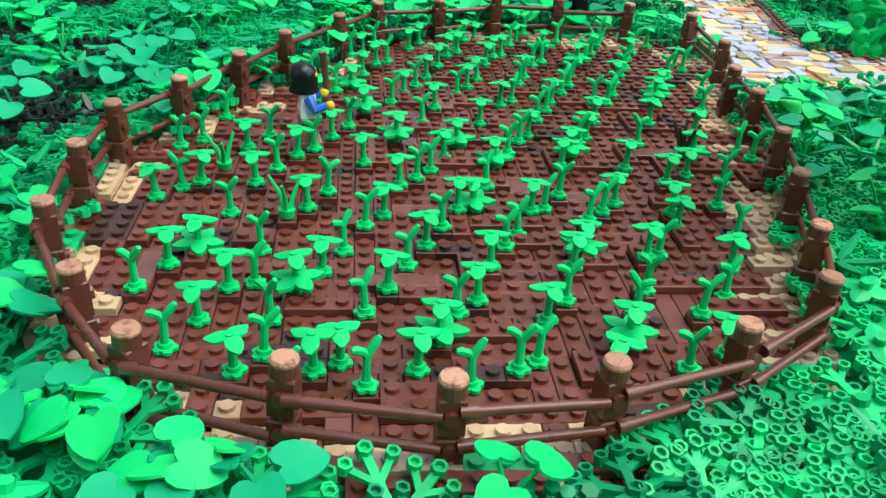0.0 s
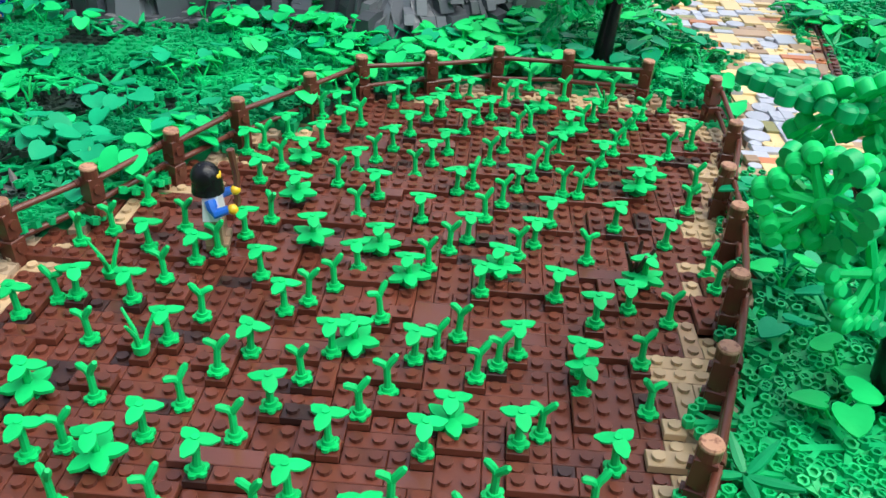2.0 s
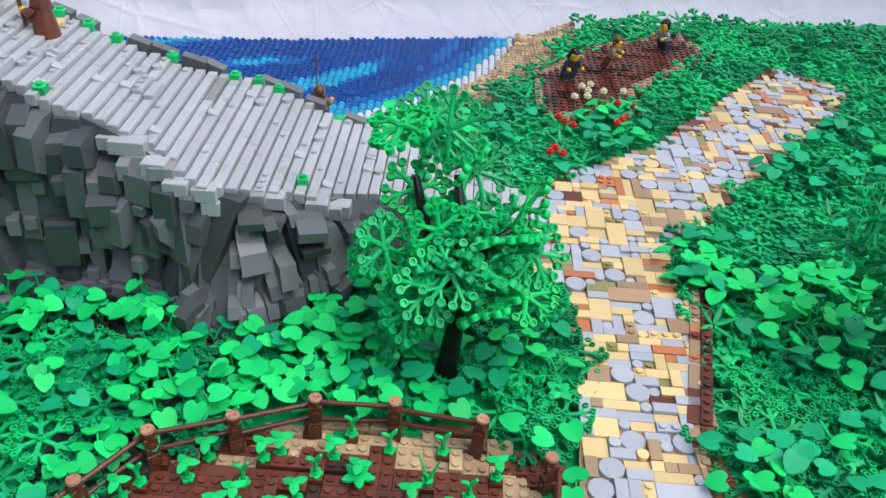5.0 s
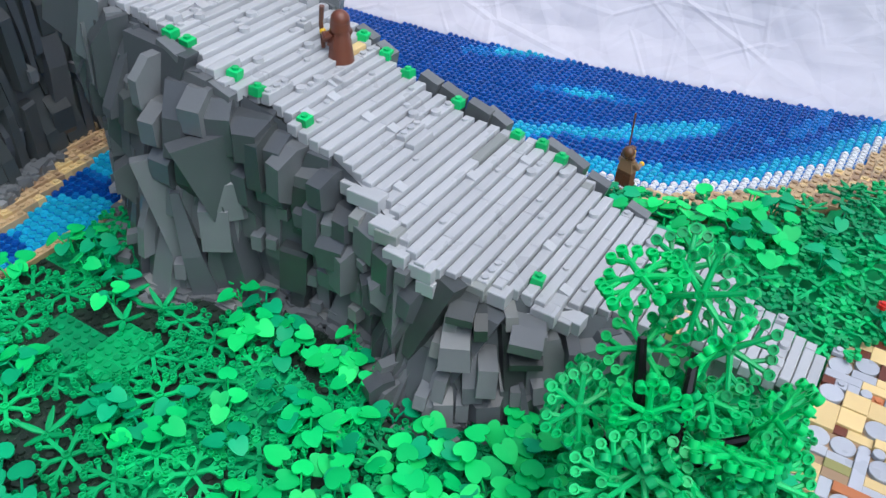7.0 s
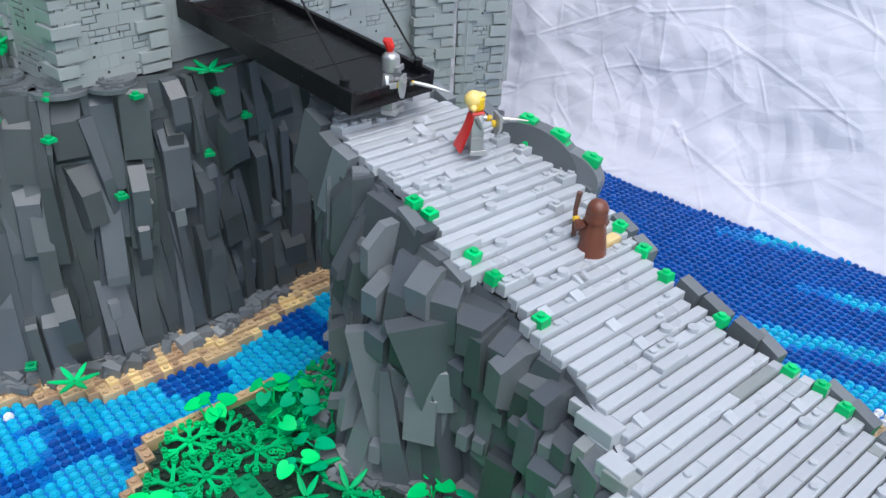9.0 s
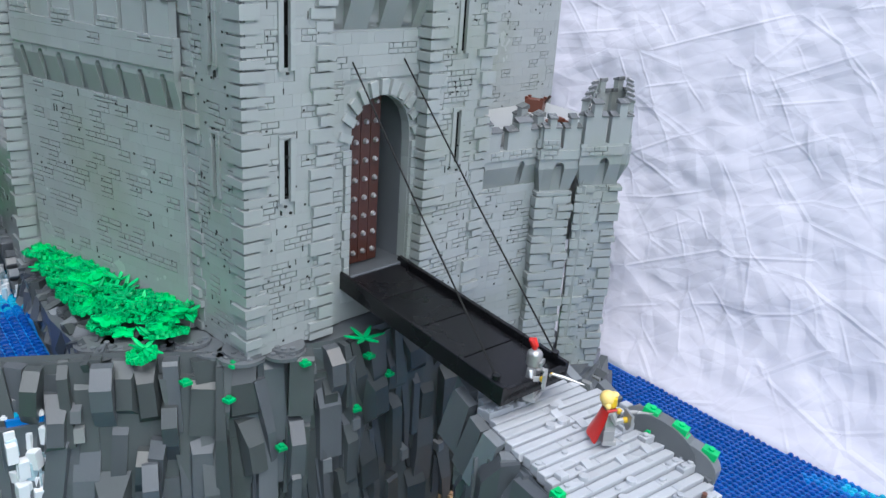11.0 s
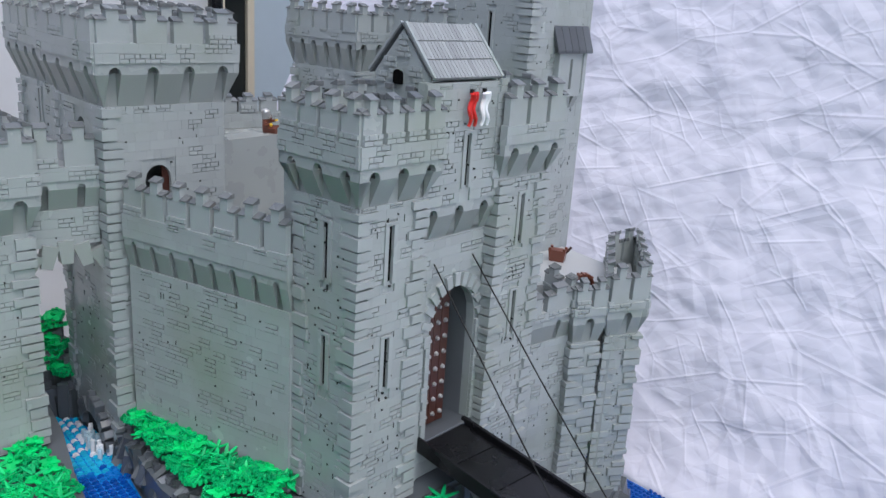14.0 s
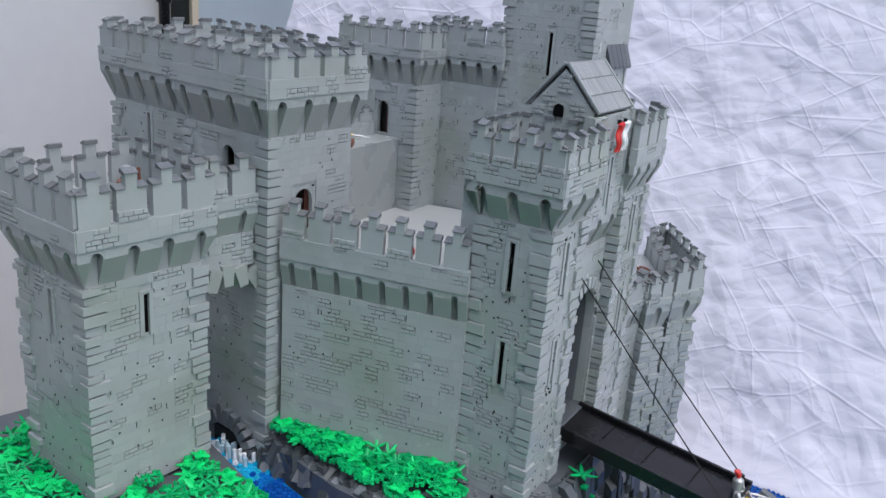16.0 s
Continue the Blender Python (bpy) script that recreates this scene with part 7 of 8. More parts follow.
def banner(name, mat, label, a):
    """A small forked wave flag on a clip at the wall."""
    ob = thing(name, label, "flag", "flags over the gate")
    p = C1 + a * CA - 0.004 * CB
    me = Mesh()
    pts = []
    for i in range(13):
        t = i / 12
        pts.append((0.0016 * math.sin(t * 9), -0.002 - 0.001 * math.cos(t * 9), 0.594 - 0.030 * t))
    for s in (-1, 1):
        me.tube([(x + s * (0.0018 + 0.0022 * (i / 12) ** 2), y, z) for i, (x, y, z) in enumerate(pts)], [0.0030 - 0.0014 * i / 12 for i in range(13)], 7)
    me.v = [tuple(Matrix.Translation((p.x, p.y, 0)) @ pose(0, 0, 0, 0, 0, 98) @ Vector(v)) for v in me.v]
    part("cloth", me, mat, ob, smooth=True)
    c = Mesh().cyl(p.x, p.y, 0.593, 0.5975, 0.0022, 9)
    part("clip", c, BLACK, ob)


banner("flag", RED, "red forked wave flag hanging over the gate", 0.129)
banner("flag", WHITE, "white forked wave flag hanging over the gate", 0.1465)


def drawbridge():
    ob = thing("drawbridge", "black tray-like drawbridge lowered on two strings", "drawbridge")
    a, b = Vector((-0.520, 0.370, 0.243)), Vector((-0.310, 0.386, 0.225))
    u = (b - a); length = u.length; u.normalize()
    v = Vector((-u.y, u.x, 0)).normalized(); w = u.cross(v)
    m = Matrix(((u.x, v.x, w.x, a.x), (u.y, v.y, w.y, a.y), (u.z, v.z, w.z, a.z), (0, 0, 0, 1)))
    half = 0.034
    part("deck", Mesh().box((0, -half, -0.005), (length, half, -0.001), m), BLACK, ob)
    for i in range(4):
        part("deck_plate", Mesh().box((i * length / 4 + 0.0006, -half + 0.004, -0.001), ((i + 1) * length / 4 - 0.0006, half - 0.004, 0.0006), m, bevel=0.0003), BLACK, ob)
    for s in (-1, 1):
        part("side_rim", Mesh().box((0, s * half - 0.002, -0.009), (length, s * half + 0.002, 0.0065), m, bevel=0.0005), BLACK, ob)
    part("end_rim", Mesh().box((length - 0.003, -half + 0.002, -0.009), (length, half - 0.002, 0.004), m, bevel=0.0005), BLACK, ob)
    for s, c in ((-1, 0.110), (1, 0.1666)):
        e = m @ Vector((length - 0.012, s * (half - 0.002), 0.0085))
        part("ring", Mesh().cyl(length - 0.012, s * (half - 0.002), 0.006, 0.0105, 0.0032, 10, m=m), BLACK, ob)
        t = C1 + c * CA + 0.012 * CB
        q = Vector((t.x, t.y, 0.4316))
        part("string", Mesh().tube([tuple(e), tuple(e.lerp(q, 0.5) - Vector((0, 0, 0.002))), tuple(q)], 0.00075, 6), STRING, ob, "thin black string")


drawbridge()


def curtain(name, label, p0, p1, z0, zm, zp, zc, zt, flare, slots, merlons, seed, thick=0.012, corner_quoins=False, dense=1.6):
    ob = thing(name, label, "wall")
    rnd = random.Random(seed)
    m, length = frame_of(p0, p1)
    me = Mesh()
    panel(me, m, 0, length, z0, zp, thick)
    part("wall", me, GREY, ob)
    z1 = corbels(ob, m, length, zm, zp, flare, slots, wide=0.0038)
    part("wall_head", Mesh().box((0, -flare + 0.004, zp), (length, thick, z1), m), GREY_M, ob)
    parapet(ob, m, length, z1, zc, zt, flare, merlons, rnd)
    part("walkway", Mesh().box((0, -flare + 0.006, z1), (length, thick + 0.02, z1 + 0.003), m), PALE_C, ob)
    pt = Mesh()
    masonry(ob, m, 0.001, length - 0.001, z0, zm, rnd, 0.30, (), 220)
    pit_marks(pt, m, 0.004, length - 0.004, z0, zm, rnd, int(length * (zm - z0) / 0.0014 * dense))
    tagged(part("stud_holes", pt, PIT, ob), kind="stuff") if pt.v else None
    return ob


curtain("curtain_wall", "light grey castle wall with corbelled battlements between towers", (-0.768, 0.146), (-0.5655, 0.2195), 0.2, 0.389, 0.413, 0.446, 0.489, 0.006, 8, 7, 51)
# big left tower, in two steps
tower("keep_tower", "large square grey tower with wide overhanging battlements", [(-0.775, 0.130), (-0.790, 0.263), (-0.914, 0.263), (-0.914, 0.126)], 0.15, 0.551, 0.583, 0.613, 0.648, 0.012, slots={0: 4, 3: 4, 1: 4, 2: 4}, merlons={0: 4, 3: 4, 1: 4, 2: 4},
      corners=(0, 3), seed=52, doors={3: [(0.52, 0.0110, 0.495, 0.533)], 0: [(0.41, 0.0145, 0.440, 0.489)]}, dense=0.5)
tower("keep_tower", "long grey tower wing with a slit and overhanging battlements", [(-0.914, 0.138), (-0.914, 0.28), (-1.08, 0.28), (-1.08, 0.132)], 0.40, 0.551, 0.583, 0.613, 0.648, 0.012, slots={3: 6, 0: 4, 1: 6, 2: 4}, merlons={3: 6, 0: 4, 1: 6, 2: 4},
      faces=(1, 2, 3), corners=(3,), slits={3: [(0.45, 0.48, 0.54)]}, seed=53, dense=0.6)
# front-left tower
tower("corner_tower", "square grey corner tower with slits and battlements above the stream", [(-0.784, -0.070), (-0.788, 0.056), (-0.904, 0.052), (-0.900, -0.076)], 0.2, 0.430, 0.458, 0.490, 0.538, 0.011, slots={0: 4, 3: 4, 1: 4, 2: 4}, merlons={0: 4, 3: 4, 1: 4, 2: 4},
      corners=(0, 1, 3), slits={0: [(0.48, 0.369, 0.409)], 3: [(0.5, 0.369, 0.412)]}, seed=54, dense=0.9)
curtain("bridge_wall", "short crenellated wall bridging the stream between two towers", (-0.797, 0.057), (-0.794, 0.126), 0.410, 0.448, 0.470, 0.492, 0.535, 0.008, 2, 2, 55)
bridge_arch = thing("bridge_arch", "grey wedge stones of the arch under the bridging wall", "arch")
for i in range(5):
    wedge = Mesh().put([(-0.008, -0.006, 0), (0.008, -0.006, 0), (0.008, 0.008, 0), (-0.008, 0.008, 0), (-0.0055, -0.006, -0.024), (0.0055, -0.006, -0.024), (0.0055, 0.008, -0.024), (-0.0055, 0.008, -0.024)],
                       [(0, 3, 2, 1), (4, 5, 6, 7), (0, 1, 5, 4), (1, 2, 6, 5), (2, 3, 7, 6), (3, 0, 4, 7)], frame_of((-0.797, 0.057), (-0.794, 0.126))[0] @ pose(0.006 + 0.0142 * i, 0, 0.416 - 0.004 * abs(i - 2) ** 1.5, 0, 14 * (2 - i), 0))
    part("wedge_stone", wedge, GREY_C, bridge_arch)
# towers at the back
BT = Vector((-0.930, 0.530, 0))
BTP = [BT, BT + 0.10 * CA, BT + 0.10 * CA + 0.136 * CB, BT + 0.136 * CB]
tower("back_tower", "grey tower with a red arched door behind the inner terrace", [(p.x, p.y) for p in BTP], 0.36, 0.567, 0.598, 0.622, 0.660, 0.010, slots={3: 6, 0: 4, 1: 4, 2: 4}, merlons={3: 5, 0: 4, 1: 4, 2: 4}, faces=(0, 3), corners=(0, 3), seed=56, doors={3: [(0.56, 0.0105, 0.487, 0.537)]}, dense=0.6)
tower("back_tower", "broad grey tower adjoining the high keep", [(-0.840, 0.612), (-0.850, 0.70), (-0.965, 0.69), (-0.955, 0.598)], 0.2, 0.572, 0.600, 0.634, 0.668, 0.010, slots={3: 5, 0: 4, 1: 4, 2: 4}, merlons={3: 4, 0: 4, 1: 4, 2: 4}, faces=(2, 3), corners=(3,), seed=57, dense=0.5)
tower("high_keep", "tall grey keep rising above the gatehouse", [(-0.702, 0.637), (-0.721, 0.776), (-0.86, 0.757), (-0.841, 0.618)], 0.2, 0.76, 0.785, 0.81, 0.85, 0.012, slots=5, merlons=5, faces=(0, 3), corners=(0, 3), slits={3: [(0.55, 0.60, 0.66)], 0: [(0.45, 0.53, 0.58)]}, seed=58, dense=0.55)
# low walls right of the gate
tower("barbican_tower", "slim grey tower with a crenellated top at the far end", [(-0.526, 0.640), (-0.513, 0.684), (-0.622, 0.806), (-0.620, 0.756)], 0.06, 0.287, 0.312, 0.335, 0.382, 0.008, slots={0: 1, 1: 3, 2: 2, 3: 2}, merlons={0: 2, 1: 5, 2: 2, 3: 4}, faces=(0, 1, 2, 3), corners=(0, 1), seed=59, dense=0.9)
tower("barbican_tower", "slim grey turret with stepped merlons beside the gate wall", [(-0.541, 0.595), (-0.530, 0.629), (-0.595, 0.649), (-0.606, 0.615)], 0.06, 0.283, 0.308, 0.330, 0.366, 0.006, slots={0: 1, 1: 2, 2: 2, 3: 2}, merlons={0: 2, 1: 2, 2: 2, 3: 2}, faces=(0, 3), corners=(0, 1), seed=60, dense=0.9)
curtain("gate_wall", "low grey wall with battlements beside the gate tower", cw(0.262, 0.030), (-0.551, 0.597), 0.08, 0.290, 0.312, 0.330, 0.362, 0.006, 2, 2, 61)


def courtyard():
    ob = thing("courtyard", "pale grey courtyard floor and plain inner walls", "courtyard", kind="structure")
    part("floor_slab", Mesh().prism([(-0.77, 0.16), (-0.575, 0.235), (-0.60, 0.50), (-0.70, 0.64), (-0.84, 0.62), (-1.03, 0.55), (-1.03, 0.26), (-0.80, 0.25)], 0.25, 0.373), PALE_C, ob)
    part("inner_block", Mesh().prism([(-0.905, 0.285), (-0.955, 0.5235), (-1.06, 0.508), (-1.06, 0.285)], 0.36, 0.4845), GREY, ob)
    part("gate_back", Mesh().prism([cw(0.0, 0.080), cw(0.262, 0.076), cw(0.262, 0.10), cw(0.0, 0.10)], 0.2, 0.53), GREY, ob)


courtyard()


def stream_arch():
    """Rough stones round the mouth of the stream below the big tower."""
    ob = thing("stream_arch", "dark grey stone arch over the mouth of the stream", "arch")
    # no hole behind: the arch's inner shade is a dark plate
    part("mouth", Mesh().prism([(-0.866, 0.1235), (-0.806, 0.1275), (-0.806, 0.1290), (-0.866, 0.1260)], 0.155, 0.183), PIT, ob, "dark plate in place of the shaded opening")
    rnd = random.Random(65)
    for i in range(11):
        t = math.pi * (i + 0.5) / 11
        x, z = -0.836 - 0.034 * math.cos(t), 0.168 + 0.026 * math.sin(t)
        me = Mesh().box((-0.0045, -0.007, 0), (0.0045, 0.006, rnd.uniform(0.014, 0.024)), bevel=0.001)
        k = part("arch_stone", me, SLATE_M, ob)
        k.matrix_basis = pose(x, 0.124, z, rnd.uniform(-8, 8), -(90 - math.degrees(t)) * 0.9, 0)


stream_arch()


def dormer():
    """A small ribbed shed roof over a slit, high on the keep."""
    ob = thing("dormer", "small dark ribbed canopy roof high on the keep wall", "dormer")
    m, length = frame_of((-0.7085, 0.688), (-0.7195, 0.770))
    for i in range(5):
        u0 = i * length / 5
        me = Mesh().put([(u0 + 0.0004, -0.012, 0.618), (u0 + length / 5 - 0.0004, -0.012, 0.618), (u0 + length / 5 - 0.0004, 0, 0.652), (u0 + 0.0004, 0, 0.652),
                         (u0 + 0.0004, -0.012, 0.614), (u0 + length / 5 - 0.0004, -0.012, 0.614), (u0 + length / 5 - 0.0004, 0, 0.640), (u0 + 0.0004, 0, 0.640)],
                        [(0, 1, 2, 3), (4, 7, 6, 5), (0, 4, 5, 1), (1, 5, 6, 2), (3, 2, 6, 7), (0, 3, 7, 4)], m)
        part("rib", me, SLATE, ob)
    for u in (0.012, length - 0.012):
        part("bracket", Mesh().box((u - 0.003, -0.0085, 0.56), (u + 0.003, 0, 0.614), m, bevel=0.0005), GREY_Q, ob)
    c = length / 2
    box = Mesh()
    panel(box, m @ Matrix.Translation((0, -0.0065, 0)), 0.0155, length - 0.0155, 0.556, 0.6135, 0.006, [(c - 0.003, c + 0.003, 0.566, 0.606)])
    part("oriel", box.weld(), GREY_Q, ob)
    # black plate puts the slit's inner shade into colour
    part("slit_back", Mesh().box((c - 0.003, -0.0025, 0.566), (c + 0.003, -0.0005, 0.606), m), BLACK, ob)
    for i in range(3):
        part("corbel", Mesh().put([(c - 0.022 + 0.017 * i, -0.0005, 0.540), (c - 0.012 + 0.017 * i, -0.0005, 0.540), (c - 0.012 + 0.017 * i, -0.0065, 0.5555), (c - 0.022 + 0.017 * i, -0.0065, 0.5555), (c - 0.022 + 0.017 * i, -0.0005, 0.5555), (c - 0.012 + 0.017 * i, -0.0005, 0.5555)],
                                  [(0, 1, 2, 3), (3, 2, 5, 4), (0, 3, 4), (1, 5, 2), (0, 4, 5, 1)], m), GREY_C, ob)


dormer()

# ---- toy figures: one plain mesh each ----
SKIN = YELLOW
NAVY = material("dark_blue_grey_plastic", (0.03, 0.036, 0.05), 0.32, 0.1)
TUNIC = material("dark_tan_tunic_plastic", (0.30, 0.20, 0.12), 0.34, 0.1)
HAIRB = material("brown_hair_plastic", (0.10, 0.045, 0.022), 0.32, 0.1)
RODB = material("brown_rod_plastic", (0.13, 0.05, 0.03), 0.32, 0.08)


class Figure(Mesh):
    """A mesh with several colours."""
    def __init__(self):
        self.v, self.f, self.spans = [], [], []

    def paint(self, mat):
        self.spans.append((mat, len(self.f)))
        return self

    def finish(self, name, label, at, group="toy figures"):
        me = bpy.data.meshes.new(name)
        me.from_pydata(self.v, [], self.f)
        mats = []
        for mat, _ in self.spans:
            if mat not in mats:
                mats.append(mat)
                me.materials.append(mat)
        ends = [s for _, s in self.spans[1:]] + [len(self.f)]
        index = [0] * len(self.f)
        for (mat, start), end in zip(self.spans, ends):
            index[start:end] = [mats.index(mat)] * (end - start)
        me.polygons.foreach_set("material_index", index)
        me.polygons.foreach_set("use_smooth", [True] * len(index))
        me.set_sharp_from_angle(angle=radians(40))
        me.update()
        ob = new(name, me)
        ob.matrix_basis = at
        return tagged(ob, label, "toy figure", group)


def figure(name, label, at, legs, torso, arms, hat=None, style="hair", cape=None, robe=False, seated=False, staff=None, sword=None, shield=None, plume=None, raise_arm=20):
    """A small plastic toy figure, 40 mm tall, that faces -y."""
    f = Figure()
    base = 0.0
    if robe:
        f.paint(legs)
        for z0, z1, r0, r1 in ((0, 0.003, 0.0094, 0.0096), (0.003, 0.014, 0.0096, 0.0082), (0.014, 0.0280, 0.0082, 0.0054)):
            f.cyl(0, 0.0015, z0, z1, r0, 16, r1)
    elif seated:
        for s in (-1, 1):
            f.paint(legs).box((s * 0.004 - 0.0037, -0.012, 0), (s * 0.004 + 0.0037, 0.004, 0.0062), bevel=0.0006)
            f.box((s * 0.004 - 0.0037, -0.0150, -0.001), (s * 0.004 + 0.0037, -0.0112, 0.0070), bevel=0.0006)
        base = -0.0095
    else:
        for s in (-1, 1):
            f.paint(legs).box((s * 0.004 - 0.0037, -0.0062, 0), (s * 0.004 + 0.0037, 0.0040, 0.0035), bevel=0.0005)
            f.box((s * 0.004 - 0.0037, -0.0040, 0.0034), (s * 0.004 + 0.0037, 0.0040, 0.0125), bevel=0.0005)
    if not robe:
        f.paint(legs).box((-0.0078, -0.0039, base + 0.0125), (0.0078, 0.0039, base + 0.0156))
    f.paint(torso).prism([(-0.0078, -0.0040), (0.0078, -0.0040), (0.0078, 0.0040), (-0.0078, 0.0040)], base + 0.0156, base + 0.0276, None,
                         [(-0.0056, -0.0034), (0.0056, -0.0034), (0.0056, 0.0034), (-0.0056, 0.0034)])
    for s in (-1, 1):
        up = raise_arm if s > 0 else 25
        c, d = math.cos(radians(up)), math.sin(radians(up))
        sh, el = Vector((s * 0.0068, 0, base + 0.0258)), Vector((s * 0.0092, -0.0022, base + 0.0205))
        wr = el + Vector((-s * 0.0008, -0.0065 * c, 0.0065 * d - 0.001))
        f.paint(arms).tube([tuple(sh), tuple(sh.lerp(el, 0.5) + Vector((s * 0.0008, 0, 0))), tuple(el), tuple(wr)], [0.0026, 0.0026, 0.0024, 0.0020], 8)
        f.paint(SKIN).ball(tuple(wr + Vector((0, -0.0018, 0))), 0.0025, 8, 5)
        grip = wr + Vector((0, -0.0018, 0))
        if s > 0 and staff:
            f.paint(staff[0]).tube([tuple(grip + Vector((0, 0, -staff[1] * 0.4))), tuple(grip + Vector((0.0005, -0.001, staff[1] * 0.2))), tuple(grip + Vector((0, 0.0005, staff[1] * 0.6)))], [r * (0.0008 if staff[1] > 0.05 else 0.0016) for r in (0.95, 1.0, 1.2)], 7)
        if s > 0 and sword:
            f.paint(sword).tube([tuple(grip), tuple(grip + Vector((0.001, -0.012, -0.001))), tuple(grip + Vector((0.002, -0.027, -0.003)))], [0.0012, 0.0015, 0.0004], 6)
            f.box((grip.x - 0.004, grip.y - 0.002, grip.z - 0.0008), (grip.x + 0.004, grip.y - 0.0006, grip.z + 0.0008))
        if s < 0 and shield:
            q = Matrix.Translation(grip + Vector((-0.001, -0.002, 0))) @ pose(0, 0, 0, 90, 0, 8)
            f.paint(shield).prism([(-0.006, 0.007), (-0.0065, -0.001), (-0.003, -0.006), (0, -0.008), (0.003, -0.006), (0.0065, -0.001), (0.006, 0.007)][::-1], -0.001, 0.001, q)
    f.paint(SKIN).cyl(0, 0, base + 0.0276, base + 0.0290, 0.0030, 10)
    f.cyl(0, 0, base + 0.0288, base + 0.0300, 0.0042, 14, 0.0051)
    f.cyl(0, 0, base + 0.0300, base + 0.0362, 0.0051, 14)
    f.cyl(0, 0, base + 0.0362, base + 0.0374, 0.0051, 14, 0.0042)
    z = base + 0.0335
    if style == "hair":
        f.paint(hat).ball((0, 0.0024, z + 0.0020), 0.0060, 14, 8, 0.95)
        f.ball((0, -0.0022, z + 0.0048), 0.0034, 10, 6, 0.6)
        for a in range(-2, 3):
            f.ball((0.0026 * a, 0.0042 - 0.0006 * abs(a), z - 0.0022), 0.0024, 8, 5)
    elif style == "hood":
        f.paint(hat).ball((0, 0.0018, z + 0.0012), 0.0068, 14, 8, 1.0)
        f.cyl(0, 0.0014, z - 0.0062, z - 0.0036, 0.0074, 14, 0.0070)
        f.cyl(0, 0.0014, z - 0.0036, z + 0.001, 0.0070, 14, 0.0066)
    elif style == "helmet":
        f.paint(hat).cyl(0, 0.0004, z - 0.0052, z + 0.0030, 0.0060, 14)
        f.ball((0, 0.0004, z + 0.0030), 0.0060, 14, 8, 0.75)
        f.box((-0.0050, -0.0066, z - 0.0046), (0.0050, -0.0048, z - 0.0012))
    elif style == "brim":
        f.paint(hat).cyl(0, 0, z + 0.0016, z + 0.0026, 0.0094, 16, 0.0090)
        f.ball((0, 0, z + 0.0024), 0.0062, 14, 8, 0.8)
    if plume:
        f.paint(plume).tube([(0, 0.001, z + 0.006), (0, 0.001, z + 0.010), (0.0008, 0.003, z + 0.0135), (0, 0.0060, z + 0.0145)], [0.0016, 0.0030, 0.0034, 0.0014], 8)
    if cape:
        rows, cols, k = 5, 6, len(f.v)
        f.paint(cape)
        for side in (0, 0.0009):
            for i in range(rows + 1):
                t = i / rows
                for j in range(cols + 1):
                    u = j / cols * 2 - 1
                    f.v.append((u * (0.0066 + 0.0050 * t), 0.0044 + 0.0080 * t ** 1.3 - 0.0022 * u * u + 0.0006 * math.sin(5 * u) * t + side, base + 0.0272 - 0.0235 * t))
        n = (rows + 1) * (cols + 1)
        for i in range(rows):
            for j in range(cols):
                a = k + i * (cols + 1) + j
                f.f += [(a, a + cols + 1, a + cols + 2, a + 1), (n + a, n + a + 1, n + a + cols + 2, n + a + cols + 1)]
        f.tube([(-0.0056, 0.004, base + 0.0274), (-0.0048, -0.0034, base + 0.0276), (0.0048, -0.0034, base + 0.0276), (0.0056, 0.004, base + 0.0274)], 0.0013, 6)
    return f.finish(name, label, at)


figure("farmer_figure", "toy farmer in black hood and blue sleeves with brown staff", pose(-0.070, -0.004, 0.0035, 0, 0, 100), TUNIC, WHITE, CLOTHB, BLACK, "hood", staff=(RODB, 0.034), raise_arm=35)
figure("hermit_figure", "toy figure in brown hooded robe with staff on the ramp", pose(-0.172, 0.433, 0.148, 0, 0, -110), CLOAK, CLOAK, CLOAK, CLOAK, "hood", robe=True, staff=(RODB, 0.030), raise_arm=55)
figure("prince_figure", "blond toy knight with red cape, sword and shield", pose(-0.262, 0.415, 0.192, 0, 0, 148), STEEL, STEEL, STEEL, BLOND, "hair", cape=RED, sword=STEEL, shield=STEEL, raise_arm=-5)
figure("knight_figure", "silver toy knight with closed helmet and red plume", pose(-0.318, 0.390, 0.207, 0, 0, 118), STEEL, STEEL, STEEL, STEEL, "helmet", sword=STEEL, shield=STEEL, plume=RED, raise_arm=0)
figure("fisher_figure", "toy fisherman with brown hair standing on the beach", pose(-0.016, 0.648, -0.010, 0, 0, 165), HAIRB, TUNIC, TUNIC, HAIRB, "hair", staff=(RODB, 0.075), raise_arm=25)
figure("gardener_figure", "stooping toy gardener in dark clothes among the flowers", pose(0.244, 0.758, 0.010, 16, 0, 25), NAVY, NAVY, NAVY, BLACK, "hair")
figure("gardener_figure", "toy gardener in tan top kneeling on the brown plot", pose(0.292, 0.806, 0.010, 20, 0, 70), CLOAK, TUNIC, TUNIC, HAIRB, "hair")
figure("gardener_figure", "toy gardener in grey and dark clothes on the plot", pose(0.372, 0.868, 0.010, 12, 0, -60), NAVY, STEEL, STEEL, BLACK, "hair")
figure("guard_figure", "toy guard in red with wide silver hat on a tower", pose(-0.862, 0.020, 0.4785, 0, 0, 80), SOIL_DARK, SOIL_DARK, CLOAK, STEEL, "brim", staff=(RODB, 0.03))
figure("guard_figure", "toy guard in red and white behind the battlements", pose(-0.645, 0.2075, 0.4365, 0, 0, 20), RED, WHITE, RED, BLOND, "hair", seated=True)
figure("guard_figure", "toy guard in dark red sitting on the inner wall", pose(-0.952, 0.405, 0.4865, 0, -14, 125), CLOAK, CLOAK, CLOAK, STEEL, "helmet", seated=True, sword=STEEL)
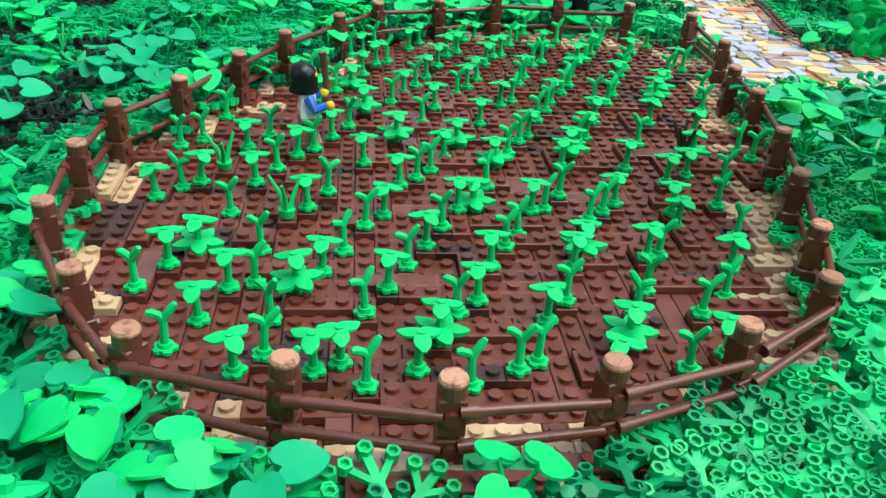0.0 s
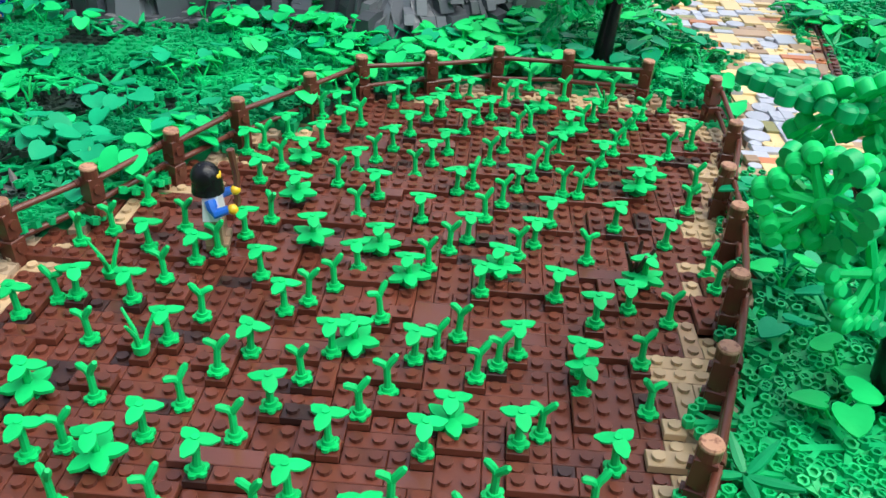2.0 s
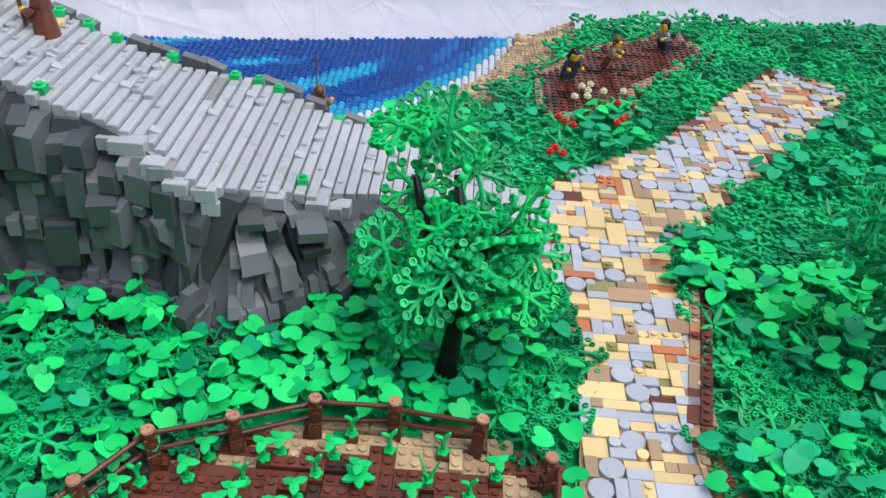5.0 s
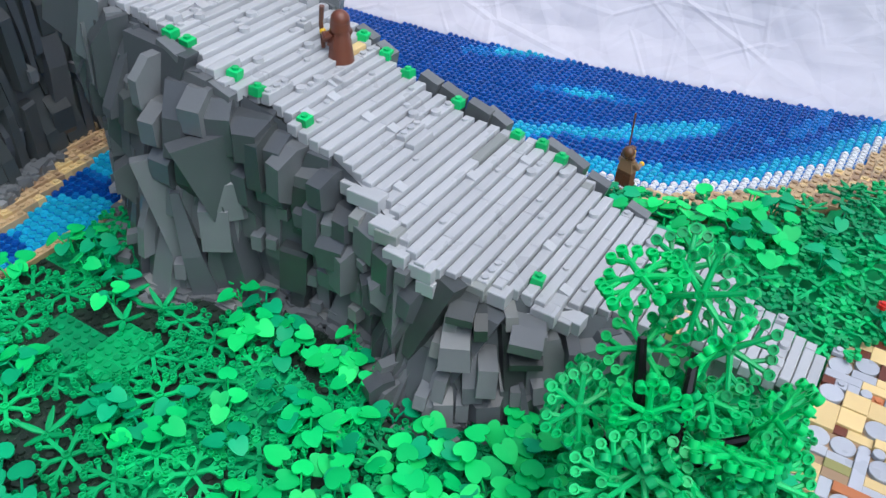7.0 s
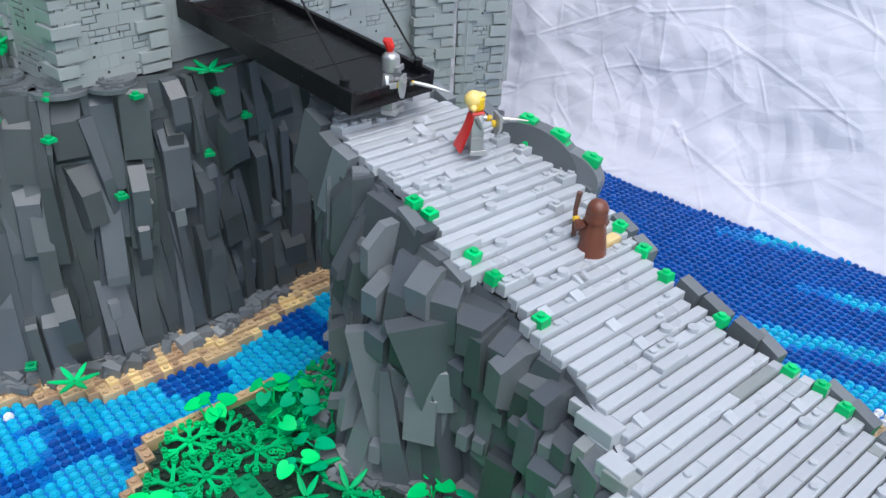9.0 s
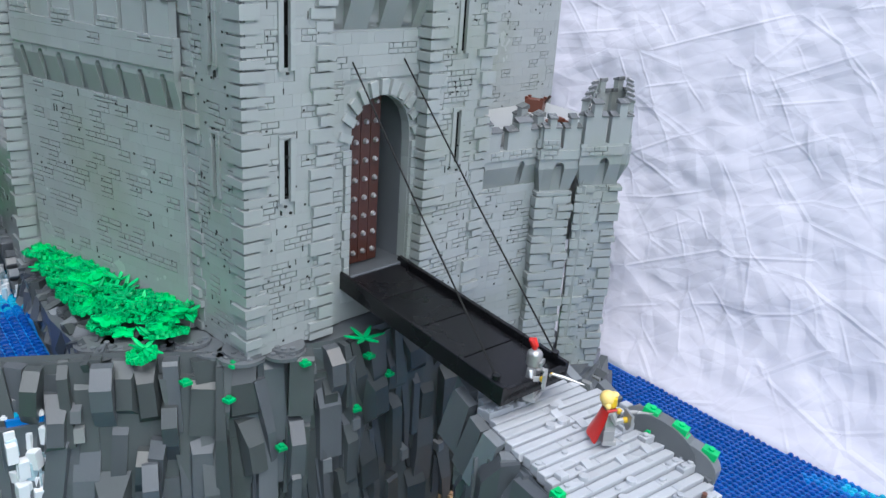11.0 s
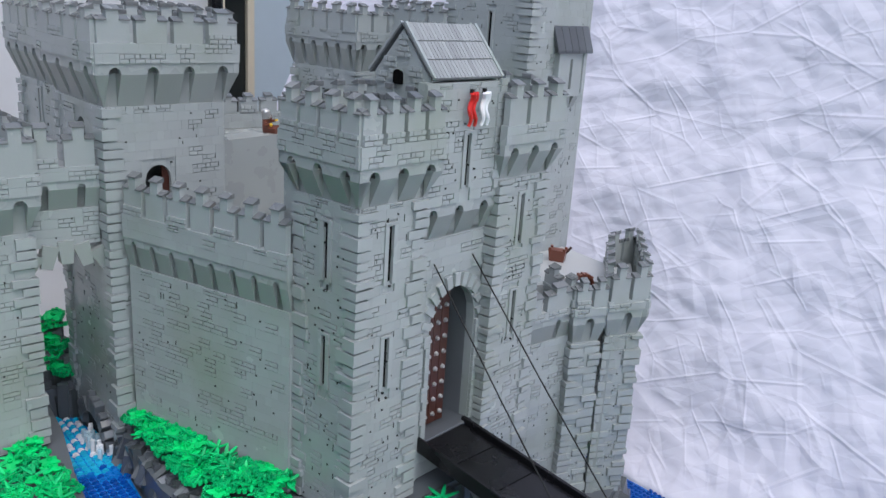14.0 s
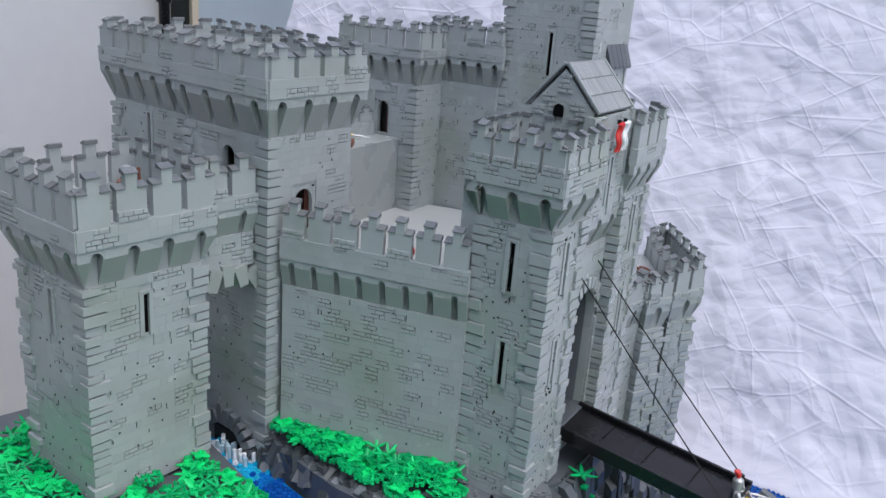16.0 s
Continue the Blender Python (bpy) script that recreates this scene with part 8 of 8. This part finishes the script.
figure("guard_figure", "toy guard in red and white on the big tower", pose(-0.800, 0.185, 0.587, 0, 0, 80), RED, RED, WHITE, STEEL, "helmet")
figure("guard_figure", "toy guard with white helmet on the low wall", pose(-0.575, 0.613, 0.3128, 0, 0, 70), RED, CLOAK, CLOAK, WHITE, "brim")


# ---- verge of the field ----
def verge():
    ob = thing("field_verge", "tan and brown studded plates along the fence foot", "verge", kind="structure")
    rnd = random.Random(84)
    me = {}
    for i, j, w, d in lay(FIELD_OUT, [(2, 2, 2), (2, 1, 2), (4, 1, 2), (1, 2, 1), (3, 1, 1)], 85, skip=lambda x, y: inside(x, y, FIELD)):
        q = rnd.random()
        mat = TAN_W if q < 0.42 else (TAN_D if q < 0.52 else (SOIL if q < 0.80 else GREEN))
        z = rnd.choice((0.0018, 0.0018, 0.0034))
        m = me.setdefault(mat.name, (mat, Mesh()))[1]
        m.box((i * P + 0.0001, j * P + 0.0001, -0.004), ((i + w) * P - 0.0001, (j + d) * P - 0.0001, z), bevel=0.0003)
        for a in range(w):
            for b in range(d):
                stud(m, (i + a + 0.5) * P, (j + b + 0.5) * P, z, 12)
    for mat, m in me.values():
        tagged(part("verge_plates", m, mat, ob), kind="stuff")


verge()


# ---- garden plot ----
def garden():
    ob = thing("garden_plot", "brown studded plates as dug garden soil", "garden", kind="structure")
    rnd = random.Random(81)
    me = {}
    for i, j, w, d in lay(PLOT, [(2, 2, 2), (2, 4, 2), (4, 2, 2), (1, 2, 2), (2, 1, 1)], 82):
        edge = min(edge_distance((i + w / 2) * P, (j + d / 2) * P, PLOT), 1)
        mat = TAN_D if edge < 0.011 and rnd.random() < 0.6 else (SOIL if rnd.random() < 0.8 else SOIL_DARK)
        z = 0.0068 + (PLATE if edge > 0.02 and rnd.random() < 0.5 else 0)
        m = me.setdefault(mat.name, (mat, Mesh()))[1]
        m.box((i * P + 0.0001, j * P + 0.0001, -0.004), ((i + w) * P - 0.0001, (j + d) * P - 0.0001, z), bevel=0.0003)
        for a in range(w):
            for b in range(d):
                stud(m, (i + a + 0.5) * P, (j + b + 0.5) * P, z)
    for mat, m in me.values():
        tagged(part("soil_plates", m, mat, ob), kind="stuff")


garden()


def flower(x, y, z, mat, words, tall=0.016):
    ob = thing("flower", words, "flower", "garden flowers", at=pose(x, y, z))
    part("stem", Mesh().tube([(0, 0, 0), (0.0004, 0.0002, tall * 0.6), (0, 0, tall)], 0.0009, 6), GREEN, ob)
    head = Mesh()
    for k in range(5):
        a = 2 * math.pi * k / 5
        head.cyl(0.0023 * math.cos(a), 0.0023 * math.sin(a), tall - 0.001, tall + 0.0022, 0.0021, 8, 0.0017)
    head.cyl(0, 0, tall, tall + 0.0038, 0.0024, 9, 0.0019)
    part("bloom", head, mat, ob)


for fx, fy in ((0.248, 0.700), (0.264, 0.718), (0.303, 0.723), (0.281, 0.719), (0.262, 0.703), (0.268, 0.735), (0.258, 0.728)):
    flower(fx, fy, 0.006, CREAM_W, "pale cream plastic flower on a green stem", 0.010)
for fx, fy in ((0.214, 0.564), (0.226, 0.562), (0.219, 0.572), (0.232, 0.629), (0.240, 0.622), (0.226, 0.638), (0.285, 0.634), (0.291, 0.642), (0.297, 0.650), (0.307, 0.675), (0.291, 0.681), (0.310, 0.664)):
    flower(fx, fy, 0.004, RED, "small red plastic flower on a green stem", 0.017)


# ---- odds and ends ----
def twig(x, y):
    ob = thing("twig_plant", "dark brown bare plastic twigs in the field", "plant", at=pose(x, y, 0.004))
    for k in range(5):
        a = 2 * math.pi * k / 5
        part("twig", Mesh().tube([(0, 0, 0), (0.003 * math.cos(a), 0.003 * math.sin(a), 0.008), (0.007 * math.cos(a), 0.007 * math.sin(a), 0.017)], [0.0013, 0.0011, 0.0008], 6), SOIL_DARK, ob)


twig(0.122, -0.010)


def crate(x, y, z):
    """An open brown tub with a slanting handle."""
    ob = thing("crate", "small open brown plastic crate behind the low wall", "crate", at=pose(x, y, z, 0, 0, 30))
    body = Mesh().prism([(-0.010, -0.007), (0.010, -0.007), (0.010, 0.007), (-0.010, 0.007)], 0, 0.016, None, [(-0.012, -0.008), (0.012, -0.008), (0.012, 0.008), (-0.012, 0.008)])
    part("body", body, CLOAK, ob)
    for cx in (-0.010, 0.010):
        for cy in (-0.0065, 0.0065):
            part("corner_post", Mesh().box((cx - 0.002, cy - 0.002, 0.0162), (cx + 0.002, cy + 0.002, 0.0192), bevel=0.0004), SOIL, ob)
    part("handle", Mesh().tube([(0.008, 0, 0.010), (0.014, 0, 0.016), (0.018, 0, 0.022)], 0.0018, 8), SOIL_DARK, ob)


terrace = thing("terrace", "pale grey terrace floor behind the low walls", "terrace", kind="structure")
part("floor_slab", Mesh().prism([(-0.612, 0.590), (-0.602, 0.635), (-0.592, 0.652), (-0.572, 0.700), (-0.60, 0.75), (-0.715, 0.76), (-0.70, 0.60), (-0.64, 0.54)], 0.2, 0.335), PALE_C, terrace)
part("floor_slab", Mesh().prism([(-0.528, 0.650), (-0.519, 0.684), (-0.617, 0.796), (-0.615, 0.757)], 0.3165, 0.3315), PALE_C, terrace)
crate(-0.671, 0.701, 0.335)
ribs = thing("ribbed_arch", "reddish brown ribbed plastic arch behind the turret merlons", "arch", at=pose(-0.584, 0.654, 0.3352, 0, 0, 68))
part("band", Mesh().tube([(-0.014, 0, 0.0), (-0.010, 0, 0.008), (0, 0, 0.011), (0.010, 0, 0.008), (0.014, 0, 0.0)], 0.0035, 8), SOIL, ribs)
for i in range(5):
    part("rib", Mesh().box((-0.0016, -0.005, -0.001), (0.0016, 0.005, 0.0035), pose(-0.010 + 0.005 * i, 0, 0.0115 - 0.0009 * (i - 2) ** 2, 0, 12 * (i - 2), 0), bevel=0.0004), CLOAK, ribs)
block = thing("guard_block", "grey plastic block under a guard on the tower", "block")
part("block", Mesh().box((-0.872, 0.010, 0.4622), (-0.852, 0.030, 0.4783), bevel=0.0005), GREY_Q, block)


def inner_wall():
    ob = thing("inner_wall", "low crenellated grey wall on the inner terrace", "wall")
    m, length = frame_of((-0.992, 0.290), (-0.992, 0.505))
    parapet(ob, m, length, 0.4845, 0.506, 0.532, 0.0, 7, random.Random(91))


inner_wall()

# ---- hall beyond the model ----
# post set along the camera's line of sight, its depth assumed
part_post = thing("stand_post", "black post beyond the sheet, placed to fit the camera's view", "post")
part("pole", Mesh().cyl(-2.30, 0.965, -0.9, 1.6, 0.016, 14), BLACK, part_post)
part("collar", Mesh().cyl(-2.30, 0.965, 0.60, 0.66, 0.022, 14), BLACK, part_post)
part("foot_plate", Mesh().cyl(-2.30, 0.965, -0.9, -0.885, 0.11, 18), BLACK, part_post)
door_far = thing("door_1", "cream door frame with dark glazed opening in the hall wall", "door", kind="structure")
part("dark_pane", Mesh().box((-2.395, 1.03, -0.9), (-2.388, 1.105, 1.3)), DARKGLASS, door_far)
for y0, y1, z0, z1 in ((1.005, 1.03, -0.9, 1.34), (1.105, 1.128, -0.9, 1.34), (1.03, 1.105, 1.30, 1.34), (1.03, 1.105, 0.645, 0.70)):
    part("frame_bar", Mesh().box((-2.399, y0, z0), (-2.372, y1, z1)), CREAM_P, door_far)
tagged(part("wall_panel", Mesh().box((-2.399, 1.128, -0.9), (-2.378, 2.0, 2.2)), WALLB), "pale blue-grey hall wall panel", "wall", kind="structure")
